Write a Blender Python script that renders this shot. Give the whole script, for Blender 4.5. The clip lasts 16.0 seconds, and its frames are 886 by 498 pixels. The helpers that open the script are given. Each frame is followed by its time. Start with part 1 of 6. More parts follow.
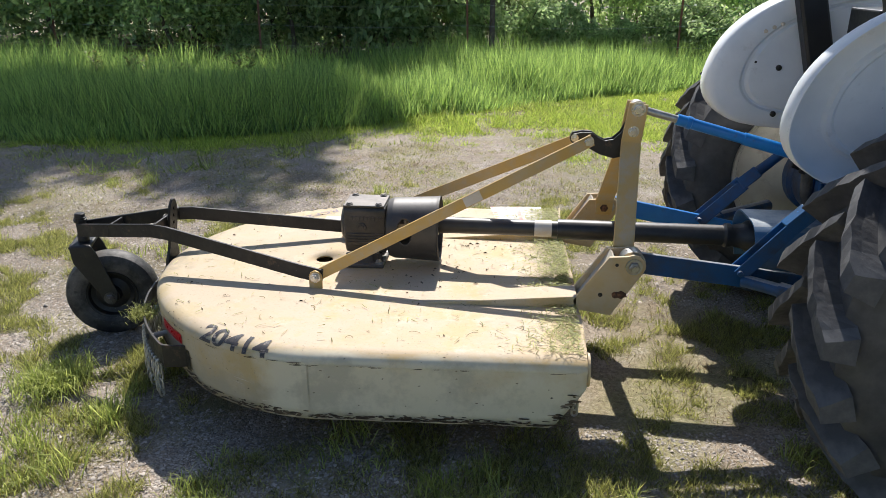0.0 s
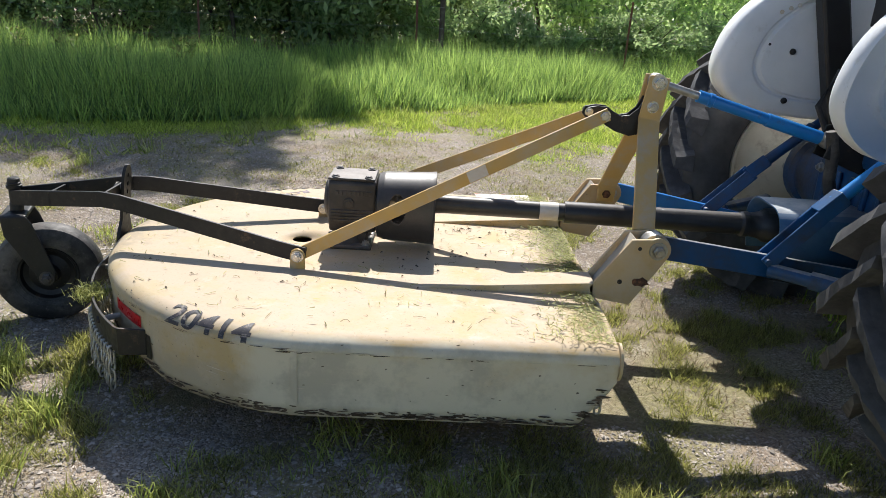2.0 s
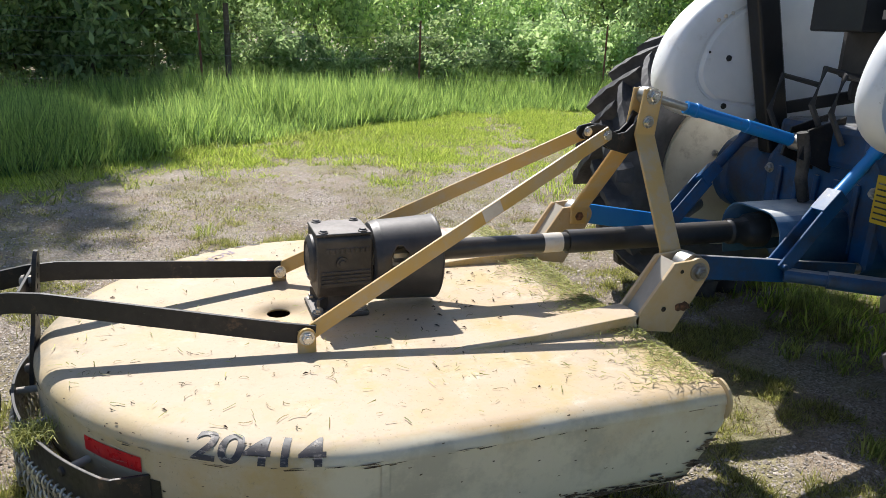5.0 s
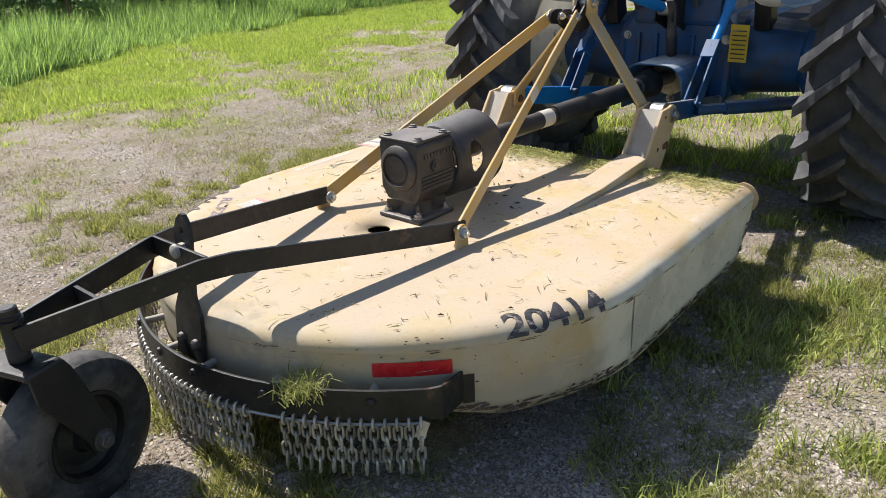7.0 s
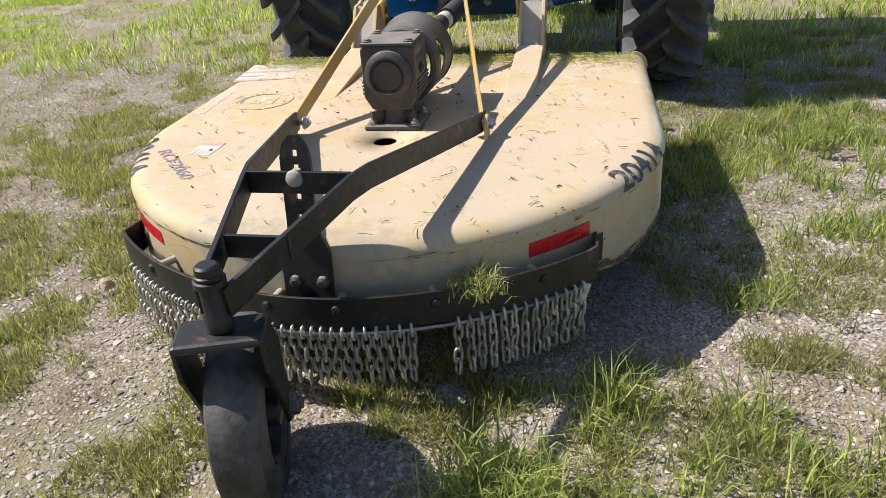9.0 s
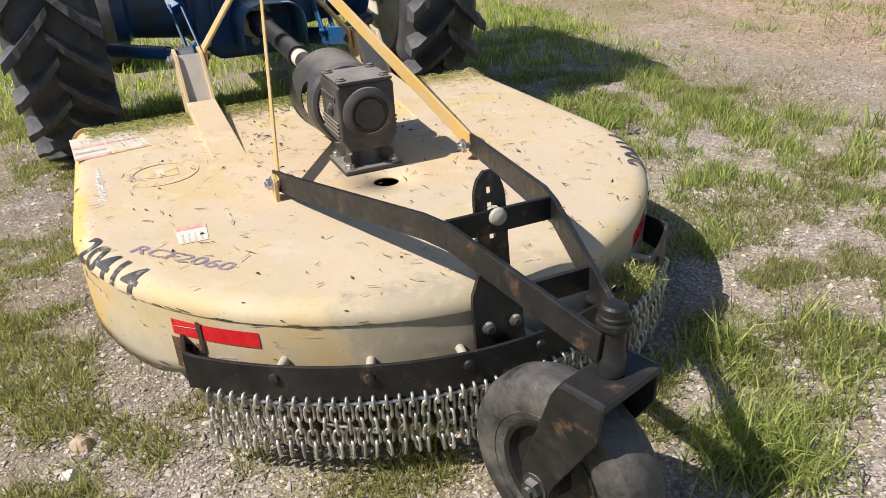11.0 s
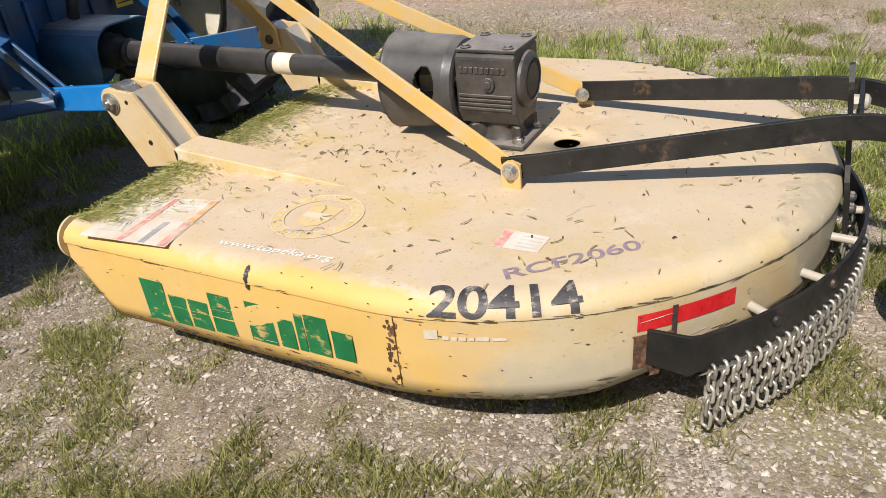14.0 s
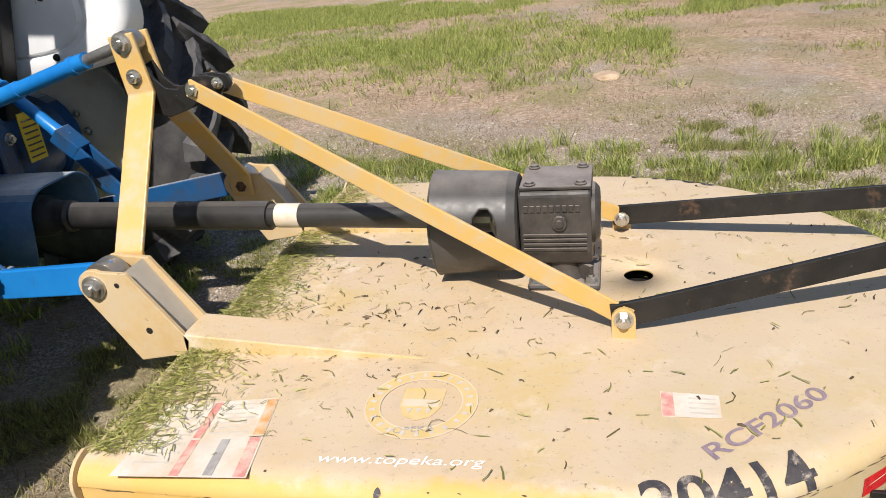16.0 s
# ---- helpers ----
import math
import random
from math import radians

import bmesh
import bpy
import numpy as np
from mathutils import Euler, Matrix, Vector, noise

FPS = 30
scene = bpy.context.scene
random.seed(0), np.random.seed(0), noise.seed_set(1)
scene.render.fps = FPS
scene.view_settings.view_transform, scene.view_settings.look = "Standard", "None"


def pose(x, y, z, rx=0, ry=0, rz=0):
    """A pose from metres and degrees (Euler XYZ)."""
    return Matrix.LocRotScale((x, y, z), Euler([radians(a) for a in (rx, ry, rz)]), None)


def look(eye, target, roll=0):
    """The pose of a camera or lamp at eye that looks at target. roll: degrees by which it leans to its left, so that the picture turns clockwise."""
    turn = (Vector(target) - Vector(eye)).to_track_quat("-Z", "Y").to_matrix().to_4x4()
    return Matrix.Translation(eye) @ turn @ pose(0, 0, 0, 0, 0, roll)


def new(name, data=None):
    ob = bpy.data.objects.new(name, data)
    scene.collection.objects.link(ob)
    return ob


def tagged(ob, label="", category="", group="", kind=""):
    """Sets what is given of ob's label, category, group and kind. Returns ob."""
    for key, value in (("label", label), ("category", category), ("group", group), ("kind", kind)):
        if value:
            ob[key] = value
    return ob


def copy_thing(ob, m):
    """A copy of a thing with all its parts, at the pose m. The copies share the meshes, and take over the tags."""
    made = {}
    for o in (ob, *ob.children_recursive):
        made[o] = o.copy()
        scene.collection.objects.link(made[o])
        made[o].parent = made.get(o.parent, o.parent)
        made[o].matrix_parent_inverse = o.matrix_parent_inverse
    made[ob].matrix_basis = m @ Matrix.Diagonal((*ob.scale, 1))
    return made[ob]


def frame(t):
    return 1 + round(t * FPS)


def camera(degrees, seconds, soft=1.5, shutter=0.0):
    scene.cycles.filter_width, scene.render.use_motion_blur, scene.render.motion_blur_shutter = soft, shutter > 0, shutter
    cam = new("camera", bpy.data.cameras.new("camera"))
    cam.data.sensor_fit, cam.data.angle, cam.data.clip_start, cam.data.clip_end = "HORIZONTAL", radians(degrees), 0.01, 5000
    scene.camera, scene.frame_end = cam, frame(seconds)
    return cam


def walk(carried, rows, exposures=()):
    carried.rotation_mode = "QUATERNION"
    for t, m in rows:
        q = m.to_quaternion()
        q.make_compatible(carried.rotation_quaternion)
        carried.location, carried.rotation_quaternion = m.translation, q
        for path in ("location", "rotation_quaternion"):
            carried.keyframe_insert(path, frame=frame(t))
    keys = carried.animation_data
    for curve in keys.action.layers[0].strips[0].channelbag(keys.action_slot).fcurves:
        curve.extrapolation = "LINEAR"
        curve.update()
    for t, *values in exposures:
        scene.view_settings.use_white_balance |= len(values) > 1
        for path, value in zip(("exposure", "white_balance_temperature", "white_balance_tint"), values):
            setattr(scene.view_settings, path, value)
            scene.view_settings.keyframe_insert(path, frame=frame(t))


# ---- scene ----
cam = camera(61.8, 16.0, soft=0.7)
PATH = [
    (0, (0.821, -3.146, 1.684), (0.661, -1.28, 0.983), -0.0),
    (0.5, (0.607, -2.97, 1.521), (0.501, -1.102, 0.814), 1.5),
    (1, (0.49, -2.865, 1.468), (0.44, -0.994, 0.763), 2.4),
    (1.5, (0.49, -2.873, 1.444), (0.499, -0.996, 0.754), 3.2),
    (2, (0.527, -2.895, 1.444), (0.563, -1.009, 0.781), 3.6),
    (2.5, (0.579, -2.903, 1.445), (0.623, -1.006, 0.813), 3.8),
    (3, (0.604, -2.919, 1.449), (0.669, -1.012, 0.848), 3.7),
    (3.5, (0.534, -2.85, 1.437), (0.659, -0.942, 0.85), 3.7),
    (6, (-1.015, -2.033, 1.374), (0.048, -0.472, 0.717), -0.6),
    (6.5, (-1.375, -1.894, 1.388), (-0.139, -0.499, 0.664), -1.6),
    (7, (-1.65, -1.727, 1.36), (-0.262, -0.517, 0.579), -2.4),
    (7.5, (-1.835, -1.483, 1.301), (-0.321, -0.47, 0.476), -2.8),
    (8, (-2.079, -1.231, 1.287), (-0.47, -0.43, 0.408), -3.3),
    (8.5, (-2.105, -0.928, 1.239), (-0.424, -0.345, 0.326), -3.6),
    (9, (-2.231, -0.653, 1.242), (-0.501, -0.278, 0.311), -3.9),
    (9.2, (-2.259, -0.497, 1.26), (-0.513, -0.228, 0.324), -4.0),
    (11.3, (-1.957, 0.873, 1.279), (-0.38, 0.039, 0.374), -3.3),
    (11.5, (-1.908, 1.0, 1.282), (-0.38, 0.083, 0.374), -3.5),
    (12, (-1.685, 1.248, 1.269), (-0.299, 0.148, 0.337), -3.4),
    (12.5, (-1.413, 1.491, 1.242), (-0.171, 0.248, 0.288), -4.0),
    (13, (-1.169, 1.735, 1.254), (-0.059, 0.383, 0.284), -4.7),
    (13.5, (-0.905, 1.834, 1.249), (0.074, 0.389, 0.272), -5.3),
    (14, (-0.646, 1.967, 1.268), (0.204, 0.446, 0.285), -5.9),
    (14.5, (-0.409, 1.982, 1.28), (0.325, 0.392, 0.314), -6.2),
    (15, (-0.159, 1.827, 1.277), (0.48, 0.168, 0.361), -6.7),
    (15.5, (-0.008, 1.813, 1.323), (0.547, 0.088, 0.478), -6.8),
    (16, (0.052, 1.875, 1.347), (0.514, 0.095, 0.56), -6.4),
]
walk(cam, [(t, look(e, a, r)) for t, e, a, r in PATH], [(0.0, 0.48, 6050, 11), (3.7, 0.48, 6050, 11), (9.0, 0.46, 6050, 12), (11.5, 0.34, 6200, 12), (16.0, 0.26, 6350, 13)])

# ---- light ----
SUN_TO = Vector((0.02, -0.87, -1.0)).normalized()
world = bpy.data.worlds.new("sky")
scene.world = world
world.use_nodes = True
wn = world.node_tree.nodes
wl = world.node_tree.links
sky = wn.new("ShaderNodeTexSky")
sky.sky_type = "NISHITA"
sky.sun_disc = False
sky.sun_elevation = math.asin(-SUN_TO.z)
sky.sun_rotation = math.atan2(-SUN_TO.x, -SUN_TO.y)
wl.new(sky.outputs[0], wn["Background"].inputs["Color"])
wn["Background"].inputs["Strength"].default_value = 0.085
sun_data = bpy.data.lights.new("sun", "SUN")
sun_data.energy, sun_data.angle, sun_data.color = 5.0, radians(0.53), (1.0, 0.93, 0.82)
sun = new("sun", sun_data)
sun.matrix_world = look((0, 0, 12), tuple(Vector((0, 0, 12)) + SUN_TO))
tagged(sun, kind="structure")


# ---- materials ----
def shader(name, colors, rough=0.6, metal=0.0, scale=8.0, detail=6.0, bump=0.15, bump_scale=60.0, spread=(0.35, 0.65), rough_var=0.15,
           obj_random=0.0, island=0.0):
    """Noise between two or three colours, with fine relief and uneven gloss."""
    m = bpy.data.materials.new(name)
    m.use_nodes = True
    n, l = m.node_tree.nodes, m.node_tree.links
    b = n["Principled BSDF"]
    co = n.new("ShaderNodeTexCoord")
    t = n.new("ShaderNodeTexNoise")
    t.inputs["Scale"].default_value, t.inputs["Detail"].default_value, t.inputs["Roughness"].default_value = scale, detail, 0.62
    l.new(co.outputs["Object"], t.inputs["Vector"])
    r = n.new("ShaderNodeValToRGB")
    e = r.color_ramp.elements
    e[0].position, e[1].position = spread
    e[0].color, e[1].color = (*colors[0], 1), (*colors[-1], 1)
    if len(colors) == 3:
        mid = e.new((spread[0] + spread[1]) / 2)
        mid.color = (*colors[1], 1)
    l.new(t.outputs["Fac"], r.inputs["Fac"])
    out = r.outputs["Color"]
    if obj_random or island:
        src = n.new("ShaderNodeNewGeometry").outputs["Random Per Island"] if island else n.new("ShaderNodeObjectInfo").outputs["Random"]
        mr = n.new("ShaderNodeMapRange")
        amount = island or obj_random
        mr.inputs["To Min"].default_value, mr.inputs["To Max"].default_value = 1 - amount, 1 + amount
        l.new(src, mr.inputs["Value"])
        hs = n.new("ShaderNodeHueSaturation")
        l.new(mr.outputs[0], hs.inputs["Value"])
        l.new(out, hs.inputs["Color"])
        out = hs.outputs["Color"]
    l.new(out, b.inputs["Base Color"])
    b.inputs["Metallic"].default_value = metal
    rr = n.new("ShaderNodeMapRange")
    rr.inputs["To Min"].default_value, rr.inputs["To Max"].default_value = max(0.05, rough - rough_var), min(1, rough + rough_var)
    t2 = n.new("ShaderNodeTexNoise")
    t2.inputs["Scale"].default_value, t2.inputs["Detail"].default_value = bump_scale, 5
    l.new(co.outputs["Object"], t2.inputs["Vector"])
    l.new(t2.outputs["Fac"], rr.inputs["Value"])
    l.new(rr.outputs[0], b.inputs["Roughness"])
    if bump:
        bp = n.new("ShaderNodeBump")
        bp.inputs["Strength"].default_value, bp.inputs["Distance"].default_value = bump, 0.004
        l.new(t2.outputs["Fac"], bp.inputs["Height"])
        l.new(bp.outputs[0], b.inputs["Normal"])
    return m


def overlay(m, color, scale, lo, hi, amount=1.0, axis=None, a=0.0, b=1.0, stretch=(1, 1, 1), band=0.0):
    """Dirt, rust, fading or painted shade laid over a material's colour by noise, optionally stronger between a and b
    along an object axis.
    """
    n, l = m.node_tree.nodes, m.node_tree.links
    p = n["Principled BSDF"]
    old = p.inputs["Base Color"].links[0].from_socket
    co = n.new("ShaderNodeTexCoord")
    mp = n.new("ShaderNodeMapping")
    mp.inputs["Scale"].default_value = stretch
    l.new(co.outputs["Object"], mp.inputs["Vector"])
    t = n.new("ShaderNodeTexNoise")
    t.inputs["Scale"].default_value, t.inputs["Detail"].default_value, t.inputs["Roughness"].default_value = scale, 8, 0.68
    l.new(mp.outputs[0], t.inputs["Vector"])
    value = t.outputs["Fac"]
    if axis is not None:
        sx = n.new("ShaderNodeSeparateXYZ")
        l.new(co.outputs["Object"], sx.inputs[0])
        g = n.new("ShaderNodeMapRange")
        g.inputs["From Min"].default_value, g.inputs["From Max"].default_value = a, b
        g.inputs["To Min"].default_value, g.inputs["To Max"].default_value = -0.35, 0.3
        src = sx.outputs[axis]
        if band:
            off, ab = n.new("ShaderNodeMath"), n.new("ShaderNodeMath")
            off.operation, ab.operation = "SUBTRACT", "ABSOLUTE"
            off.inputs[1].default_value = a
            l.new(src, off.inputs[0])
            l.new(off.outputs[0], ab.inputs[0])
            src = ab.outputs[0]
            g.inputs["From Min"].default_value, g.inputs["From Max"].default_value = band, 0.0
        l.new(src, g.inputs["Value"])
        add = n.new("ShaderNodeMath")
        l.new(value, add.inputs[0])
        l.new(g.outputs[0], add.inputs[1])
        value = add.outputs[0]
    f = n.new("ShaderNodeMapRange")
    f.inputs["From Min"].default_value, f.inputs["From Max"].default_value, f.inputs["To Max"].default_value = lo, hi, amount
    l.new(value, f.inputs["Value"])
    mix = n.new("ShaderNodeMix")
    mix.data_type = "RGBA"
    l.new(f.outputs[0], mix.inputs["Factor"])
    l.new(old, mix.inputs["A"])
    mix.inputs["B"].default_value = (*color, 1)
    l.new(mix.outputs["Result"], p.inputs["Base Color"])
    return m


def settle(m, color, scale):
    """Dust lying on what faces up, uneven; on hood and tread it also paints sunlit tops."""
    n, l = m.node_tree.nodes, m.node_tree.links
    p = n["Principled BSDF"]
    old = p.inputs["Base Color"].links[0].from_socket
    co, ge, sx = n.new("ShaderNodeTexCoord"), n.new("ShaderNodeNewGeometry"), n.new("ShaderNodeSeparateXYZ")
    l.new(ge.outputs["True Normal"], sx.inputs[0])
    t = n.new("ShaderNodeTexNoise")
    t.inputs["Scale"].default_value, t.inputs["Detail"].default_value, t.inputs["Roughness"].default_value = scale, 9, 0.7
    l.new(co.outputs["Object"], t.inputs["Vector"])
    up = n.new("ShaderNodeMapRange")
    up.inputs["From Min"].default_value, up.inputs["From Max"].default_value = 0.75, 1.0
    l.new(sx.outputs[2], up.inputs["Value"])
    nz = n.new("ShaderNodeMapRange")
    nz.inputs["From Min"].default_value, nz.inputs["From Max"].default_value, nz.inputs["To Min"].default_value, nz.inputs["To Max"].default_value = 0.35, 0.62, 0.45, 0.95
    l.new(t.outputs["Fac"], nz.inputs["Value"])
    mul = n.new("ShaderNodeMath")
    mul.operation = "MULTIPLY"
    l.new(up.outputs[0], mul.inputs[0])
    l.new(nz.outputs[0], mul.inputs[1])
    mix = n.new("ShaderNodeMix")
    mix.data_type = "RGBA"
    l.new(mul.outputs[0], mix.inputs["Factor"])
    l.new(old, mix.inputs["A"])
    mix.inputs["B"].default_value = (*color, 1)
    l.new(mix.outputs["Result"], p.inputs["Base Color"])
    return m


TAN = shader("tan_paint", [(0.52, 0.36, 0.17), (0.60, 0.45, 0.25)], 0.5, scale=4, bump=0.08)
overlay(TAN, (0.56, 0.46, 0.32), 9, 0.42, 0.62, 0.7)
overlay(TAN, (0.16, 0.10, 0.05), 30, 0.66, 0.72, 0.7)
DECK = shader("dusty_tan_deck_paint", [(0.54, 0.38, 0.155), (0.58, 0.44, 0.22)], 0.62, scale=3, bump=0.10, bump_scale=90)
DECK.node_tree.nodes["Principled BSDF"].inputs["Specular IOR Level"].default_value = 0.22
overlay(DECK, (0.58, 0.50, 0.36), 3.2, 0.42, 0.56, 0.8)
settle(DECK, (0.555, 0.437, 0.315), 4.0)
overlay(DECK, (0.44, 0.42, 0.15), 2.6, 0.52, 0.64, 0.55)
overlay(DECK, (0.66, 0.58, 0.47), 5.0, 0.57, 0.68, 0.65)
overlay(DECK, (0.36, 0.29, 0.20), 9.0, 0.60, 0.70, 0.5)
overlay(DECK, (0.28, 0.25, 0.18), 8, 0.60, 0.76, 0.75, axis=0, a=-0.40, b=-0.72)
overlay(DECK, (0.64, 0.40, 0.22), 2.6, 0.52, 0.68, 0.5)
overlay(DECK, (0.40, 0.35, 0.26), 7.0, 0.58, 0.74, 0.45)
overlay(DECK, (0.30, 0.24, 0.16), 60, 0.58, 0.70, 0.55)
overlay(DECK, (0.13, 0.10, 0.07), 34, 0.665, 0.71, 0.8)
overlay(DECK, (0.12, 0.10, 0.07), 120, 0.635, 0.68, 0.7)
overlay(DECK, (0.075, 0.055, 0.035), 20, 0.70, 0.76, 0.85, axis=2, a=0.27, b=0.17, stretch=(0.5, 0.5, 1.4))
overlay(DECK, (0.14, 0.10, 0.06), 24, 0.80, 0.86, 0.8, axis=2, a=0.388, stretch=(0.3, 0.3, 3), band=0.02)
overlay(DECK, (0.36, 0.32, 0.24), 4, 0.45, 0.70, 0.75, axis=2, a=0.42, b=0.20)
overlay(DECK, (0.66, 0.41, 0.11), 2.2, 0.58, 0.68, 0.8, axis=1, a=0.74, b=0.90)
overlay(DECK, (0.70, 0.64, 0.50), 2.6, 0.50, 0.72, 0.85, axis=1, a=-0.82, b=-0.90)
overlay(DECK, (0.42, 0.38, 0.29), 6.0, 0.72, 0.86, 0.6, axis=1, a=-0.78, b=-0.90)
overlay(DECK, (0.50, 0.415, 0.30), 2.0, 0.56, 0.78, 0.35, axis=0, a=0.20, b=-0.10)
STRUT = shader("yellow_tan_strut_paint", [(0.60, 0.38, 0.11), (0.56, 0.40, 0.19)], 0.42, scale=6, bump=0.04)
overlay(STRUT, (0.50, 0.42, 0.30), 12, 0.5, 0.66, 0.6)
BLACK = shader("worn_black_paint", [(0.007, 0.007, 0.007), (0.020, 0.018, 0.017)], 0.5, scale=12, bump=0.16, rough_var=0.22)
overlay(BLACK, (0.09, 0.075, 0.06), 7, 0.56, 0.76, 0.4)
overlay(BLACK, (0.16, 0.085, 0.045), 14, 0.60, 0.72, 0.65)
overlay(BLACK, (0.20, 0.18, 0.16), 70, 0.66, 0.72, 0.6, stretch=(1, 1, 2.5))
GEAR = shader("black_gearbox_paint", [(0.020, 0.019, 0.018), (0.055, 0.050, 0.046)], 0.5, scale=8, bump=0.10)
overlay(GEAR, (0.15, 0.125, 0.105), 5, 0.46, 0.68, 0.5)
settle(GEAR, (0.30, 0.26, 0.23), 7)
PLASTIC = shader("black_shield_plastic", [(0.03, 0.03, 0.03), (0.07, 0.066, 0.063)], 0.45, scale=5, bump=0.05)
overlay(PLASTIC, (0.10, 0.09, 0.085), 6, 0.48, 0.72, 0.6)
settle(PLASTIC, (0.26, 0.235, 0.21), 6)
SHAFT = shader("black_guard_tube_plastic", [(0.014, 0.014, 0.014), (0.040, 0.038, 0.036)], 0.4, scale=6, bump=0.06)
settle(SHAFT, (0.11, 0.10, 0.092), 8)
RUBBER = shader("dusty_rubber", [(0.014, 0.013, 0.013), (0.042, 0.039, 0.036)], 0.62, scale=14, bump=0.5, bump_scale=70, rough_var=0.2)
overlay(RUBBER, (0.15, 0.135, 0.12), 5, 0.46, 0.62, 0.7)
overlay(RUBBER, (0.22, 0.19, 0.16), 40, 0.62, 0.70, 0.6)
overlay(RUBBER, (0.010, 0.010, 0.010), 18, 0.58, 0.68, 0.8)
TRACTION = shader("dark_tractor_rubber", [(0.038, 0.038, 0.041), (0.085, 0.083, 0.082)], 0.62, scale=9, bump=0.25)
overlay(TRACTION, (0.07, 0.06, 0.05), 8, 0.55, 0.72, 0.5)
TREAD = shader("worn_tread_rubber", [(0.048, 0.048, 0.052), (0.118, 0.115, 0.115)], 0.72, scale=11, bump=0.5, bump_scale=34)
overlay(TREAD, (0.055, 0.055, 0.057), 16, 0.56, 0.70, 0.5)
# Lighter upward lug faces: dust, and sunlight put into the colour.
settle(TREAD, (0.24, 0.24, 0.245), 24)
PITCH = shader("satin_black_post_paint", [(0.010, 0.010, 0.011), (0.018, 0.018, 0.019)], 0.42, scale=6, bump=0.05)
STEEL = shader("galvanised_steel", [(0.36, 0.35, 0.33), (0.55, 0.54, 0.51)], 0.38, metal=0.85, scale=20)
overlay(STEEL, (0.25, 0.20, 0.15), 18, 0.52, 0.68, 0.7)
CHAIN = shader("weathered_chain_steel", [(0.36, 0.33, 0.28), (0.62, 0.58, 0.52)], 0.42, metal=0.6, scale=30, obj_random=0.3)
BOLT = shader("zinc_bolt", [(0.48, 0.46, 0.42), (0.66, 0.64, 0.6)], 0.3, metal=0.9, scale=40)
RUST = shader("rusty_steel", [(0.035, 0.022, 0.015), (0.10, 0.05, 0.028), (0.24, 0.11, 0.055)], 0.9, scale=45, bump=0.7)
BLUE = shader("tractor_blue_paint", [(0.006, 0.065, 0.19), (0.010, 0.10, 0.28)], 0.4, scale=5, bump=0.06)
# Dark blotches here and below: grime, plus the tractor's shade painted into the blue.
overlay(BLUE, (0.03, 0.035, 0.04), 5, 0.44, 0.62, 0.85)
# Sides kept dark as in shade; pale top is dust plus painted sunlight.
HOOD = shader("dusty_sunlit_top_hood_paint", [(0.015, 0.085, 0.20), (0.06, 0.15, 0.27)], 0.5, scale=7, bump=0.05)
settle(HOOD, (0.56, 0.56, 0.54), 9)
settle(BLUE, (0.42, 0.41, 0.38), 9)
overlay(BLUE, (0.06, 0.05, 0.045), 3, 0.48, 0.66, 0.75)
BLUE_BRIGHT = shader("bright_blue_paint", [(0.008, 0.16, 0.50), (0.015, 0.21, 0.58)], 0.35, scale=6, bump=0.03)
overlay(BLUE_BRIGHT, (0.06, 0.07, 0.08), 14, 0.62, 0.72, 0.6)
WHITE = shader("off_white_fender_paint", [(0.74, 0.76, 0.78), (0.84, 0.85, 0.86)], 0.38, scale=4, bump=0.03)
overlay(WHITE, (0.42, 0.40, 0.36), 7, 0.60, 0.76, 0.6)
overlay(WHITE, (0.14, 0.10, 0.07), 22, 0.69, 0.72, 0.85)
CREAM = shader("cream_rim_paint", [(0.55, 0.50, 0.40), (0.66, 0.62, 0.52)], 0.5, scale=5)
overlay(CREAM, (0.22, 0.17, 0.12), 8, 0.55, 0.72, 0.7)
GREY_PAINT = shader("bare_grey_primer", [(0.38, 0.34, 0.28), (0.46, 0.42, 0.35)], 0.55, scale=9)
RED_TAPE = shader("red_reflector_tape", [(0.55, 0.015, 0.02), (0.68, 0.03, 0.03)], 0.3, scale=40, bump=0.05)
overlay(RED_TAPE, (0.25, 0.06, 0.05), 12, 0.60, 0.72, 0.5)
INK = shader("faded_black_lettering", [(0.03, 0.03, 0.035), (0.07, 0.06, 0.06)], 0.55, scale=30)
overlay(INK, (0.42, 0.36, 0.30), 30, 0.54, 0.66, 0.8, stretch=(1, 0.5, 3))
SMUDGE = shader("dark_spray", [(0.03, 0.025, 0.022), (0.10, 0.05, 0.04)], 0.7, scale=60)
INK_FADED = shader("sun_bleached_purple_lettering", [(0.22, 0.165, 0.20), (0.31, 0.24, 0.265)], 0.6, scale=30)
overlay(INK_FADED, (0.50, 0.42, 0.33), 30, 0.58, 0.70, 0.7)
WHITE_INK = shader("white_lettering", [(0.72, 0.70, 0.66), (0.82, 0.80, 0.77)], 0.5, scale=30)
overlay(WHITE_INK, (0.58, 0.45, 0.25), 60, 0.60, 0.70, 0.7)
GREEN_INK = shader("green_decal", [(0.008, 0.12, 0.04), (0.012, 0.17, 0.06)], 0.45, scale=20)
overlay(GREEN_INK, (0.55, 0.36, 0.13), 13, 0.57, 0.64, 0.85, stretch=(1, 1, 2))
STICKER = shader("white_sticker", [(0.60, 0.54, 0.46), (0.70, 0.65, 0.57)], 0.5, scale=8, bump=0.02)
STICKER_RED = shader("red_sticker_print", [(0.58, 0.20, 0.18), (0.64, 0.32, 0.27)], 0.5, scale=30)
overlay(STICKER, (0.60, 0.48, 0.34), 14, 0.44, 0.62, 0.8)
overlay(STICKER_RED, (0.66, 0.54, 0.44), 26, 0.42, 0.62, 0.85)
